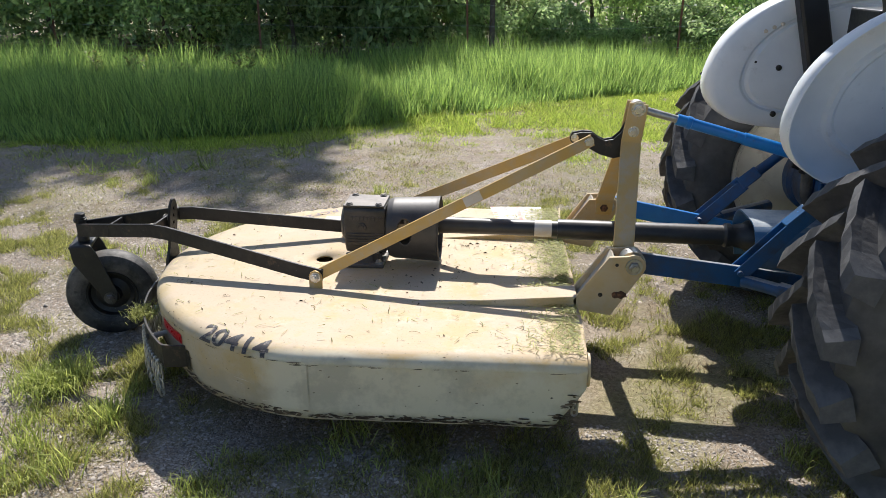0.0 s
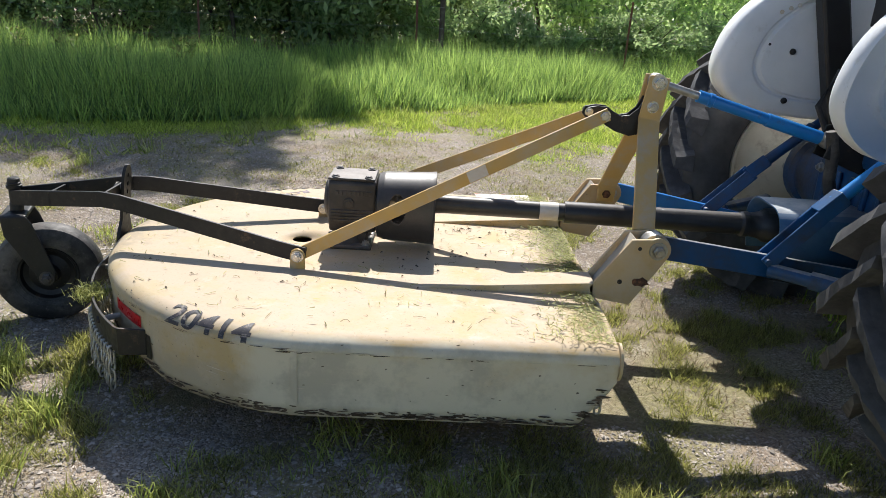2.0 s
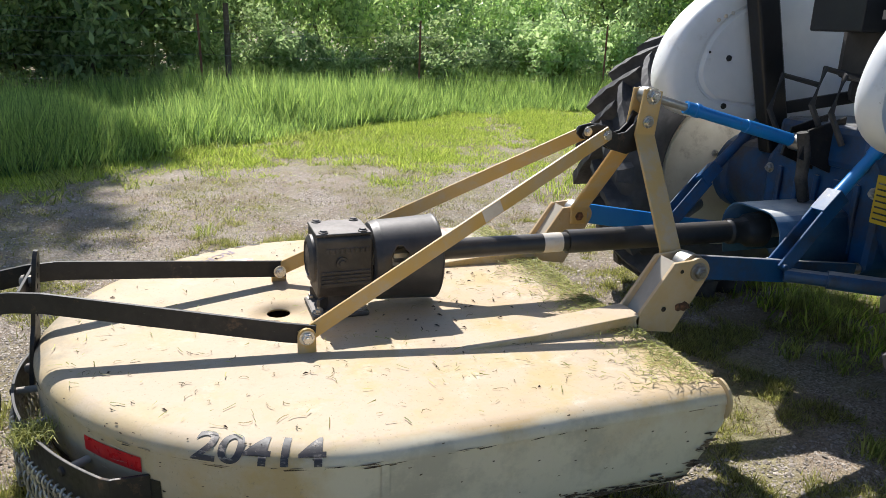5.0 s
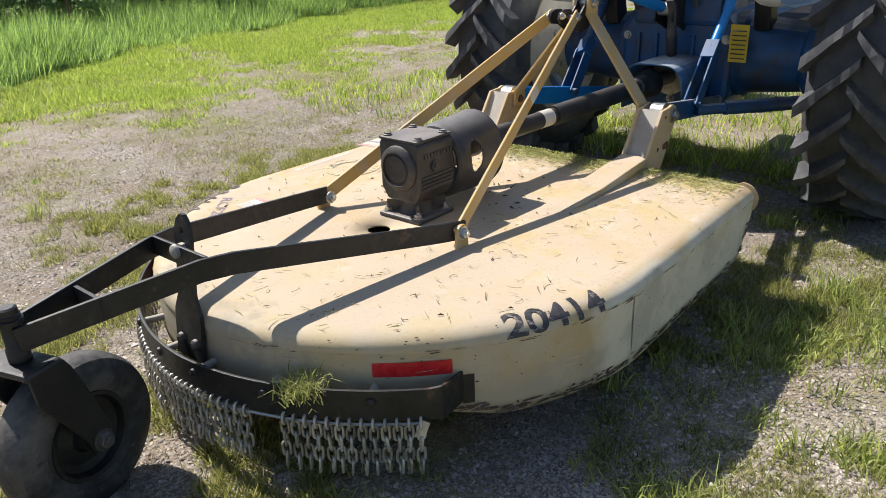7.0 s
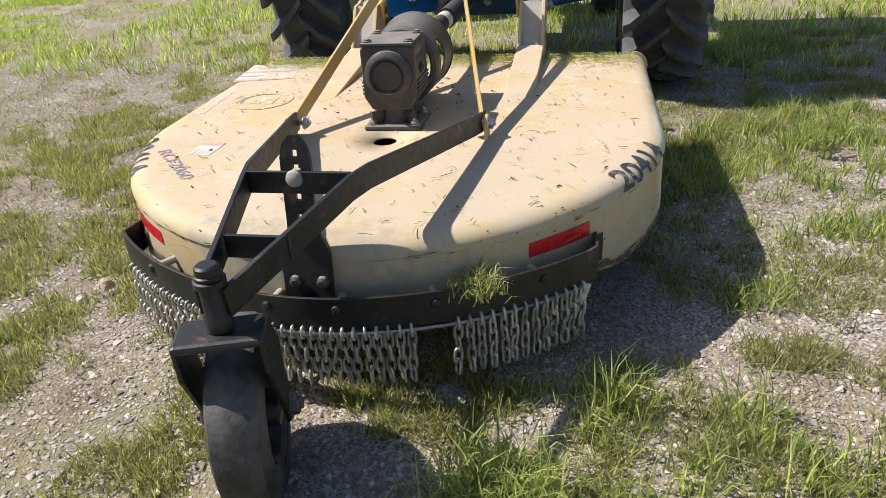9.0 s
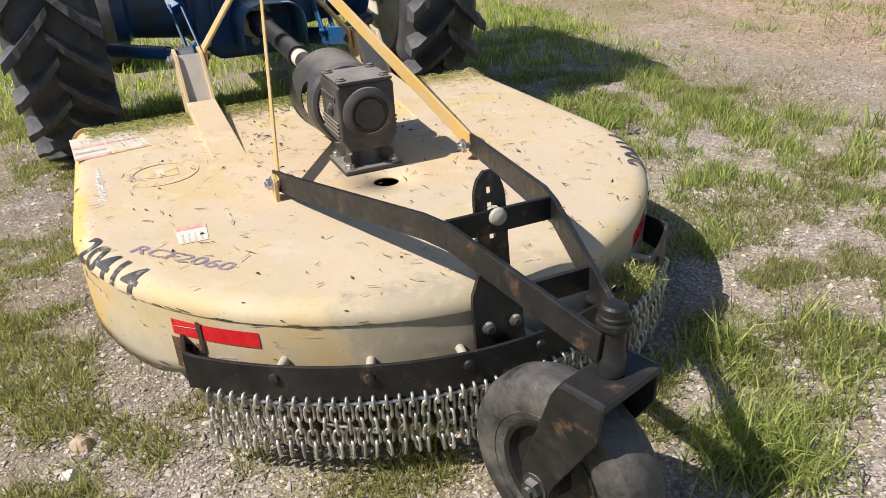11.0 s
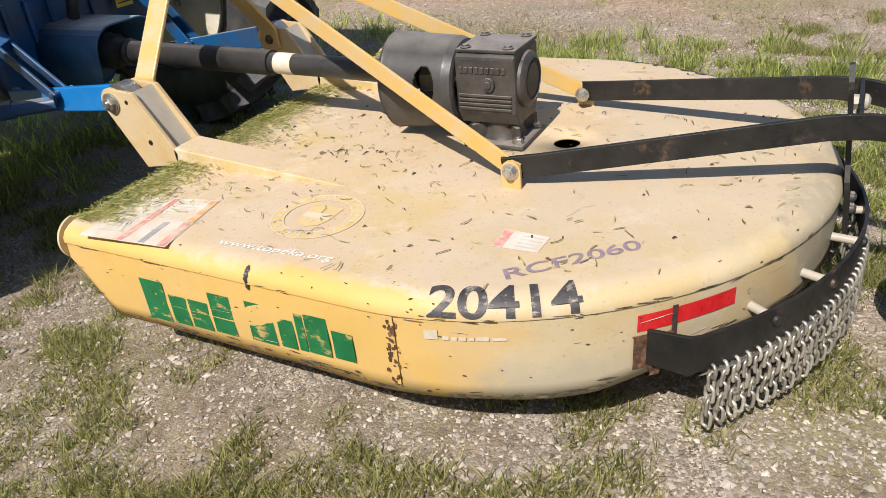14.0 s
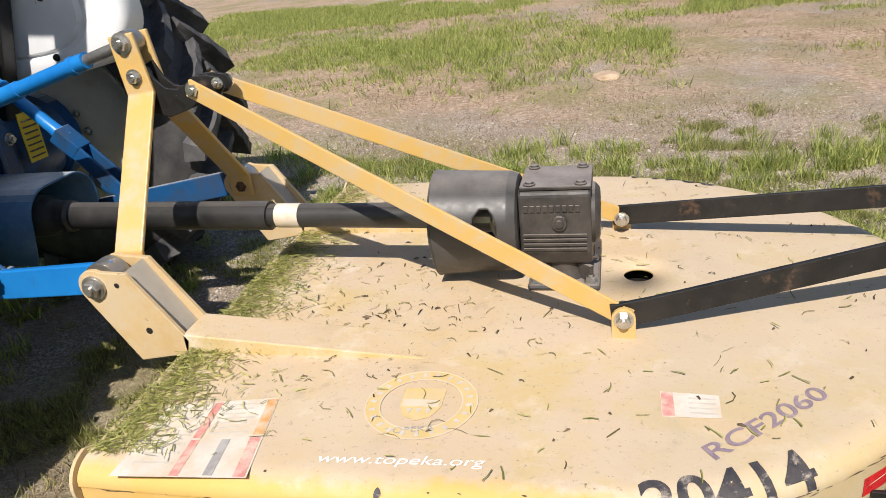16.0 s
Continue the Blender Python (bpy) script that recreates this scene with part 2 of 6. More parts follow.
STICKER_ORANGE = shader("orange_sticker_print", [(0.60, 0.30, 0.10), (0.66, 0.38, 0.16)], 0.5, scale=30)
overlay(STICKER_ORANGE, (0.66, 0.54, 0.42), 26, 0.42, 0.62, 0.85)
STICKER_GREY = shader("grey_sticker_print", [(0.30, 0.28, 0.27), (0.42, 0.40, 0.38)], 0.5, scale=40)
STICKER_FAINT = shader("faint_sticker_print", [(0.52, 0.46, 0.40), (0.60, 0.55, 0.48)], 0.5, scale=40)
MUD = shader("dark_caked_dirt", [(0.045, 0.032, 0.022), (0.14, 0.10, 0.065)], 0.9, scale=40, bump=0.4, island=0.5)
SCRATCH = shader("scratched_paint", [(0.55, 0.47, 0.36), (0.66, 0.58, 0.46)], 0.6, scale=40)
SEAL_YELLOW = shader("yellow_seal_print", [(0.60, 0.44, 0.17), (0.64, 0.49, 0.24)], 0.55, scale=20)
overlay(SEAL_YELLOW, (0.575, 0.45, 0.30), 16, 0.46, 0.64, 0.7)
SEAL_CREAM = shader("cream_seal_print", [(0.60, 0.50, 0.36), (0.64, 0.55, 0.42)], 0.55, scale=20)
YELLOW = shader("yellow_decal_print", [(0.65, 0.45, 0.02), (0.72, 0.52, 0.04)], 0.45, scale=20)
POST_RUST = shader("rusty_fence_steel", [(0.12, 0.05, 0.03), (0.22, 0.10, 0.06)], 0.85, scale=20)
BARK = shader("grey_brown_bark", [(0.07, 0.05, 0.035), (0.16, 0.13, 0.10)], 0.9, scale=14, bump=0.8, bump_scale=30)
ROCK = shader("pale_limestone", [(0.25, 0.215, 0.18), (0.46, 0.405, 0.345)], 0.85, scale=25, bump=0.4, island=0.5)


def leafy(name, dark, light, trans=0.35, rough=0.5, vary=0.0, face=1.0, gloss=0.3):
    """Thin leaf or blade: colour varies from piece to piece, light comes through; face dulls what it throws back."""
    m = bpy.data.materials.new(name)
    m.use_nodes = True
    n, l = m.node_tree.nodes, m.node_tree.links
    b = n["Principled BSDF"]
    g = n.new("ShaderNodeNewGeometry")
    r = n.new("ShaderNodeValToRGB")
    e = r.color_ramp.elements
    e[0].color, e[1].color = (*dark, 1), (*light, 1)
    l.new(g.outputs["Random Per Island"], r.inputs["Fac"])
    tint = r.outputs[0]
    if vary:
        oi, mr, hs = n.new("ShaderNodeObjectInfo"), n.new("ShaderNodeMapRange"), n.new("ShaderNodeHueSaturation")
        mr.inputs["To Min"].default_value, mr.inputs["To Max"].default_value = 1 - vary, 1 + vary
        l.new(oi.outputs["Random"], mr.inputs["Value"])
        l.new(mr.outputs[0], hs.inputs["Value"])
        l.new(tint, hs.inputs["Color"])
        tint = hs.outputs["Color"]
    dull = n.new("ShaderNodeHueSaturation")
    dull.inputs["Value"].default_value, dull.inputs["Saturation"].default_value = face, 0.6 + 0.4 * face
    l.new(tint, dull.inputs["Color"])
    l.new(dull.outputs["Color"], b.inputs["Base Color"])
    b.inputs["Roughness"].default_value = rough
    b.inputs["Specular IOR Level"].default_value = gloss
    tr = n.new("ShaderNodeBsdfTranslucent")
    l.new(tint, tr.inputs["Color"])
    mix = n.new("ShaderNodeMixShader")
    mix.inputs[0].default_value = trans
    l.new(b.outputs[0], mix.inputs[1])
    l.new(tr.outputs[0], mix.inputs[2])
    l.new(mix.outputs[0], n["Material Output"].inputs["Surface"])
    return m


GRASS = leafy("short_grass", (0.14, 0.16, 0.035), (0.74, 0.72, 0.22), 0.52, face=0.62)
VERGE = leafy("lush_verge", (0.15, 0.26, 0.03), (0.76, 0.84, 0.17), 0.58)
TUFT = leafy("fresh_tufts", (0.17, 0.23, 0.04), (0.70, 0.74, 0.20), 0.5, face=0.8)
GRASS_DRY = leafy("dry_grass", (0.10, 0.065, 0.035), (0.58, 0.45, 0.30), 0.3)
GRASS_TALL = leafy("tall_grass", (0.085, 0.17, 0.06), (0.63, 0.81, 0.21), 0.6, rough=0.36, gloss=0.6)
LEAF = leafy("hedge_leaves", (0.16, 0.28, 0.10), (0.68, 0.82, 0.34), 0.56, rough=0.34, vary=0.25, gloss=0.75)
LEAF_PALE = leafy("pale_shrub_leaves", (0.26, 0.40, 0.15), (0.66, 0.78, 0.38), 0.6, vary=0.2)
STALK = leafy("dried_stalks", (0.04, 0.032, 0.016), (0.34, 0.29, 0.12), 0.2)
CLIPPING = leafy("cut_grass", (0.16, 0.18, 0.04), (0.62, 0.62, 0.20), 0.4, face=0.9)


def ground_material():
    m = bpy.data.materials.new("gravel_and_soil")
    m.use_nodes = True
    n, l = m.node_tree.nodes, m.node_tree.links
    b = n["Principled BSDF"]
    co = n.new("ShaderNodeTexCoord")

    def noise_tex(scale, detail=6, rough=0.6):
        t = n.new("ShaderNodeTexNoise")
        t.inputs["Scale"].default_value, t.inputs["Detail"].default_value, t.inputs["Roughness"].default_value = scale, detail, rough
        l.new(co.outputs["Object"], t.inputs["Vector"])
        return t.outputs["Fac"]

    def ramp(src, stops):
        r = n.new("ShaderNodeValToRGB")
        e = r.color_ramp.elements
        e[0].position, e[0].color = stops[0][0], (*stops[0][1], 1)
        e[1].position, e[1].color = stops[-1][0], (*stops[-1][1], 1)
        for p, c in stops[1:-1]:
            e.new(p).color = (*c, 1)
        l.new(src, r.inputs["Fac"])
        return r.outputs["Color"]

    def mix(f, a, c, kind="MIX"):
        x = n.new("ShaderNodeMix")
        x.data_type, x.blend_type = "RGBA", kind
        l.new(f, x.inputs["Factor"])
        l.new(a, x.inputs["A"])
        l.new(c, x.inputs["B"])
        return x.outputs["Result"]
    v = n.new("ShaderNodeTexVoronoi")
    v.inputs["Scale"].default_value = 150
    v.inputs["Randomness"].default_value = 1.0
    l.new(co.outputs["Object"], v.inputs["Vector"])
    sep = n.new("ShaderNodeSeparateColor")
    l.new(v.outputs["Color"], sep.inputs[0])
    stones = ramp(sep.outputs[0], [(0.0, (0.07, 0.058, 0.046)), (0.45, (0.29, 0.245, 0.20)), (0.8, (0.49, 0.43, 0.365)), (1.0, (0.66, 0.60, 0.54))])
    soil = ramp(noise_tex(48, 9, 0.8), [(0.34, (0.05, 0.038, 0.026)), (0.5, (0.25, 0.195, 0.14)), (0.66, (0.51, 0.415, 0.315))])
    mask = ramp(noise_tex(2.2, 7, 0.65), [(0.40, (0, 0, 0)), (0.60, (1, 1, 1))])
    base = mix(mask, stones, soil)
    thatch = ramp(noise_tex(40, 6, 0.7), [(0.3, (0.09, 0.085, 0.03)), (0.7, (0.34, 0.31, 0.13))])
    brown = ramp(noise_tex(22, 9, 0.8), [(0.34, (0.11, 0.07, 0.042)), (0.5, (0.38, 0.265, 0.175)), (0.66, (0.68, 0.52, 0.39))])
    bm_ = ramp(noise_tex(0.5, 7, 0.66), [(0.36, (0, 0, 0)), (0.50, (0.92, 0.92, 0.92))])
    where = n.new("ShaderNodeSeparateXYZ")
    l.new(co.outputs["Object"], where.inputs[0])
    lot = n.new("ShaderNodeMapRange")
    lot.inputs["From Min"].default_value, lot.inputs["From Max"].default_value, lot.inputs["To Min"].default_value = -2.2, -4.2, 0.12
    l.new(where.outputs[1], lot.inputs["Value"])
    only = n.new("ShaderNodeMath")
    only.operation = "MULTIPLY"
    l.new(bm_, only.inputs[0])
    l.new(lot.outputs[0], only.inputs[1])
    base = mix(only.outputs[0], base, brown)
    tm = ramp(noise_tex(0.9, 6, 0.62), [(0.46, (0, 0, 0)), (0.62, (0.75, 0.75, 0.75))])
    base = mix(tm, base, thatch)
    sep_y = n.new("ShaderNodeSeparateXYZ")
    l.new(co.outputs["Object"], sep_y.inputs[0])
    off, span = n.new("ShaderNodeMath"), n.new("ShaderNodeMath")
    off.operation, span.operation = "SUBTRACT", "ABSOLUTE"
    off.inputs[1].default_value = 1.25
    l.new(sep_y.outputs[1], off.inputs[0])
    l.new(off.outputs[0], span.inputs[0])
    strip, both = n.new("ShaderNodeMapRange"), n.new("ShaderNodeMath")
    strip.inputs["From Min"].default_value, strip.inputs["From Max"].default_value = 1.1, 0.45
    l.new(span.outputs[0], strip.inputs["Value"])
    both.operation = "MULTIPLY"
    l.new(strip.outputs[0], both.inputs[0])
    l.new(ramp(noise_tex(5.0, 8, 0.7), [(0.40, (0, 0, 0)), (0.54, (0.66, 0.66, 0.66))]), both.inputs[1])
    dark = ramp(noise_tex(30, 8, 0.75), [(0.3, (0.05, 0.038, 0.024)), (0.5, (0.17, 0.13, 0.085)), (0.7, (0.33, 0.27, 0.19))])
    base = mix(both.outputs[0], base, dark)
    l.new(base, b.inputs["Base Color"])
    b.inputs["Roughness"].default_value = 0.92
    bp = n.new("ShaderNodeBump")
    bp.inputs["Strength"].default_value, bp.inputs["Distance"].default_value = 0.5, 0.006
    add = n.new("ShaderNodeMath")
    add.operation = "SUBTRACT"
    l.new(noise_tex(60, 5), add.inputs[0])
    l.new(v.outputs["Distance"], add.inputs[1])
    l.new(add.outputs[0], bp.inputs["Height"])
    l.new(bp.outputs[0], b.inputs["Normal"])
    return m


GROUND = ground_material()


# ---- builders ----
def part(name, bm, mat, parent=None, label="", smooth=False, bevel=0.0):
    me = bpy.data.meshes.new(name)
    if smooth:
        for f in bm.faces:
            f.smooth = True
    bm.normal_update()
    bm.to_mesh(me)
    bm.free()
    me.materials.append(mat)
    ob = new(name, me)
    if parent is not None:
        ob.parent = parent
    if bevel:
        bv = ob.modifiers.new("edge", "BEVEL")
        bv.width, bv.segments, bv.limit_method, bv.angle_limit = bevel, 2, "ANGLE", radians(35)
    if smooth:
        for poly in me.polygons:
            poly.use_smooth = True
        me.set_sharp_from_angle(angle=radians(38))
    if label:
        tagged(ob, label)
    return ob


def thing(name, label, category, group="", kind=""):
    return tagged(new(name), label, category, group, kind)


def box(bm, x0, x1, y0, y1, z0, z1, m=None):
    vs = [bm.verts.new(Vector(p)) for p in ((x0, y0, z0), (x1, y0, z0), (x1, y1, z0), (x0, y1, z0), (x0, y0, z1), (x1, y0, z1), (x1, y1, z1), (x0, y1, z1))]
    for q in ((3, 2, 1, 0), (4, 5, 6, 7), (0, 1, 5, 4), (1, 2, 6, 5), (2, 3, 7, 6), (3, 0, 4, 7)):
        bm.faces.new([vs[i] for i in q])
    if m:
        bmesh.ops.transform(bm, matrix=m, verts=vs)
    return bm


def prism(bm, pts, vec):
    """A polygon of 3D points, pushed along vec into a plate."""
    a = [bm.verts.new(Vector(p)) for p in pts]
    b = [bm.verts.new(Vector(p) + Vector(vec)) for p in pts]
    k = len(pts)
    bm.faces.new(a[::-1])
    bm.faces.new(b)
    for i in range(k):
        bm.faces.new((a[i], a[(i + 1) % k], b[(i + 1) % k], b[i]))
    bmesh.ops.recalc_face_normals(bm, faces=list({f for v in a + b for f in v.link_faces}))
    return bm


def basis(axis, hint=(0, 0, 1)):
    w = Vector(axis).normalized()
    h = Vector(hint)
    if abs(w.dot(h.normalized())) > 0.98:
        h = Vector((1, 0, 0))
    u = h.cross(w).normalized()
    return u, w.cross(u), w


def lathe(bm, p, axis, profile, seg=24):
    """Rings of (distance along the axis, radius) round the axis from p; closed at both ends."""
    u, v, w = basis(axis)
    p = Vector(p)
    rings = []
    for d, r in profile:
        rings.append([bm.verts.new(p + w * d + (u * math.cos(2 * math.pi * i / seg) + v * math.sin(2 * math.pi * i / seg)) * max(r, 1e-4)) for i in range(seg)])
    for a, b in zip(rings, rings[1:]):
        for i in range(seg):
            bm.faces.new((a[i], a[(i + 1) % seg], b[(i + 1) % seg], b[i]))
    bm.faces.new(rings[0][::-1])
    bm.faces.new(rings[-1])
    return bm


def rod(bm, a, b, r, seg=14):
    return lathe(bm, a, Vector(b) - Vector(a), [(0, r), ((Vector(b) - Vector(a)).length, r)], seg)


def ring_lathe(bm, p, axis, profile, seg=32):
    """A closed section revolved round an axis: a ring."""
    u, v, w = basis(axis)
    p = Vector(p)
    rings = [[bm.verts.new(p + w * d + (u * math.cos(t) + v * math.sin(t)) * r) for d, r in profile] for t in [2 * math.pi * i / seg for i in range(seg)]]
    k = len(profile)
    for i in range(seg):
        a, b = rings[i], rings[(i + 1) % seg]
        for j in range(k):
            bm.faces.new((a[j], a[(j + 1) % k], b[(j + 1) % k], b[j]))
    bmesh.ops.recalc_face_normals(bm, faces=bm.faces[:])
    return bm


def bar(bm, pts, height, thick, up=(0, 0, 1)):
    """A flat bar along a path: height along up, thickness sideways."""
    pts = [Vector(p) for p in pts]
    up = Vector(up)
    rings = []
    for i, p in enumerate(pts):
        a = (pts[i] - pts[i - 1]).normalized() if i else None
        b = (pts[i + 1] - pts[i]).normalized() if i < len(pts) - 1 else None
        d = (a + b).normalized() if a and b else (a or b)
        side = d.cross(up).normalized()
        upn = side.cross(d).normalized()
        k = 1 / max(0.5, abs((a or b).dot(d)))
        rings.append([bm.verts.new(p + side * s * thick / 2 * k + upn * h * height / 2 * k) for s, h in ((-1, -1), (1, -1), (1, 1), (-1, 1))])
    for a, b in zip(rings, rings[1:]):
        for i in range(4):
            bm.faces.new((a[i], a[(i + 1) % 4], b[(i + 1) % 4], b[i]))
    bm.faces.new(rings[0][::-1])
    bm.faces.new(rings[-1])
    bmesh.ops.recalc_face_normals(bm, faces=bm.faces[:])
    return bm


def tube(bm, pts, r, seg=8, closed=False):
    pts = [Vector(p) for p in pts]
    k = len(pts)
    rings = []
    for i, p in enumerate(pts):
        a = pts[(i - 1) % k] if closed or i else p
        b = pts[(i + 1) % k] if closed or i < k - 1 else p
        u, v, w = basis(b - a, (0.13, 0.29, 0.95))
        rings.append([bm.verts.new(p + (u * math.cos(2 * math.pi * j / seg) + v * math.sin(2 * math.pi * j / seg)) * r) for j in range(seg)])
    for i in range(k if closed else k - 1):
        a, b = rings[i], rings[(i + 1) % k]
        for j in range(seg):
            bm.faces.new((a[j], a[(j + 1) % seg], b[(j + 1) % seg], b[j]))
    if not closed:
        bm.faces.new(rings[0][::-1])
        bm.faces.new(rings[-1])
    bmesh.ops.recalc_face_normals(bm, faces=bm.faces[:])
    return bm


def hex_bolt(bm, p, axis, r=0.016, h=0.012, washer=True):
    w = Vector(axis).normalized()
    if washer:
        lathe(bm, p, axis, [(0, r * 1.35), (0.003, r * 1.35)], 18)
    lathe(bm, Vector(p) + w * 0.003, axis, [(0, r), (h * 0.8, r), (h, r * 0.85)], 6)
    lathe(bm, Vector(p) + w * (0.003 + h), axis, [(0, r * 0.5), (h * 0.5, r * 0.5)], 10)
    return bm


def B():
    return bmesh.new()


# ---- ground ----
def ground_height(x, y):
    return 0.02 * noise.noise(Vector((x * 0.7, y * 0.7, 3.1))) + 0.012 * noise.noise(Vector((x * 2.7, y * 2.7, 7.7)))


def build_ground():
    bm = B()
    lines = sorted(set([-900, -400, -150, -70, -40, -25] + [round(-16 + 0.25 * i, 3) for i in range(129)] + [round(-4.5 + 0.0833 * i, 3) for i in range(109)] + [25, 40, 70, 150, 400, 900]))
    grid = {}
    for i, x in enumerate(lines):
        for j, y in enumerate(lines):
            near = abs(x) <= 16 and abs(y) <= 16
            grid[i, j] = bm.verts.new((x, y, ground_height(x, y) if near else 0))
    for i in range(len(lines) - 1):
        for j in range(len(lines) - 1):
            bm.faces.new((grid[i, j], grid[i + 1, j], grid[i + 1, j + 1], grid[i, j + 1]))
    g = part("ground", bm, GROUND, smooth=True)
    tagged(g, "gravel and dry soil ground with thin patchy grass", "ground", kind="structure")


build_ground()


def scatter_mesh(name, verts, faces, mat, label, category, parent=None):
    me = bpy.data.meshes.new(name)
    me.vertices.add(len(verts))
    me.vertices.foreach_set("co", np.asarray(verts, dtype=np.float32).ravel())
    k = faces.shape[1]
    me.loops.add(faces.size)
    me.loops.foreach_set("vertex_index", faces.astype(np.int32).ravel())
    me.polygons.add(len(faces))
    me.polygons.foreach_set("loop_start", np.arange(0, faces.size, k, dtype=np.int32))
    me.update(calc_edges=True)
    me.materials.append(mat)
    ob = new(name, me)
    return tagged(ob, label, category, kind="stuff")


rng = np.random.default_rng(7)
_perm = rng.random((64, 64))


def patch_noise(x, y, s):
    """Smooth value noise in numpy, 0 to 1."""
    u, v = x * s + 1000, y * s + 1000
    i, j = np.floor(u).astype(int), np.floor(v).astype(int)
    f, g = u - i, v - j
    f, g = f * f * (3 - 2 * f), g * g * (3 - 2 * g)
    a = lambda p, q: _perm[p % 64, q % 64]
    return (a(i, j) * (1 - f) + a(i + 1, j) * f) * (1 - g) + (a(i, j + 1) * (1 - f) + a(i + 1, j + 1) * f) * g


def gz(x, y):
    return np.array([ground_height(a, b) for a, b in zip(x, y)])


def blades(x, y, z, h, w, lean, width_top=0.0):
    """A bent blade of five points at each place."""
    k = len(x)
    a = rng.random(k) * 2 * np.pi
    d = rng.random(k) * 2 * np.pi
    cx, cy = np.cos(a) * w / 2, np.sin(a) * w / 2
    lx, ly = np.cos(d) * lean * h, np.sin(d) * lean * h
    v = np.zeros((k, 5, 3))
    v[:, 0] = np.c_[x - cx, y - cy, z]
    v[:, 1] = np.c_[x + cx, y + cy, z]
    v[:, 2] = np.c_[x + cx * 0.75 + lx * 0.35, y + cy * 0.75 + ly * 0.35, z + h * 0.6]
    v[:, 3] = np.c_[x - cx * 0.75 + lx * 0.35, y - cy * 0.75 + ly * 0.35, z + h * 0.6]
    v[:, 4] = np.c_[x + lx, y + ly, z + h * (1 - 0.3 * lean ** 2)]
    b = np.arange(k)[:, None] * 5
    tri = np.concatenate([b + [0, 1, 2], b + [0, 2, 3], b + [3, 2, 4]], axis=0)
    return v.reshape(-1, 3), tri


def slivers(x, y, z, h, w, lean):
    """A single leaning sliver at each place, for grass farther off."""
    k = len(x)
    a, d = rng.random(k) * 2 * np.pi, rng.random(k) * 2 * np.pi
    cx, cy = np.cos(a) * w / 2, np.sin(a) * w / 2
    lx, ly = np.cos(d) * lean * h, np.sin(d) * lean * h
    v = np.zeros((k, 3, 3))
    v[:, 0] = np.c_[x - cx, y - cy, z]
    v[:, 1] = np.c_[x + cx, y + cy, z]
    v[:, 2] = np.c_[x + lx, y + ly, z + h * (1 - 0.3 * np.minimum(lean, 1.4) ** 2)]
    return v.reshape(-1, 3), np.arange(k * 3).reshape(-1, 3)


def tufts(count, xr, yr, density, spread, per, hr, w, lean=0.7):
    """Tufts kept where density(x, y) beats chance; each has some blades round it."""
    x, y = rng.uniform(*xr, count), rng.uniform(*yr, count)
    keep = rng.random(count) < density(x, y)
    x, y = x[keep], y[keep]
    hs = rng.uniform(*hr, len(x)) * (0.6 + 0.8 * patch_noise(x, y, 1.7))
    n = np.maximum(1, rng.poisson(per, len(x)))
    i = np.repeat(np.arange(len(x)), n)
    bx, by = x[i] + rng.normal(0, spread, len(i)), y[i] + rng.normal(0, spread, len(i))
    bh = hs[i] * rng.uniform(0.5, 1.1, len(i))
    return bx, by, gz(bx, by) - 0.004, bh, w * rng.uniform(0.7, 1.3, len(i)), lean * rng.uniform(0.2, 1.3, len(i))


def under_machine(x, y):
    return ((x > -0.6) & (x < 1.05) & (np.abs(y) < 0.75))


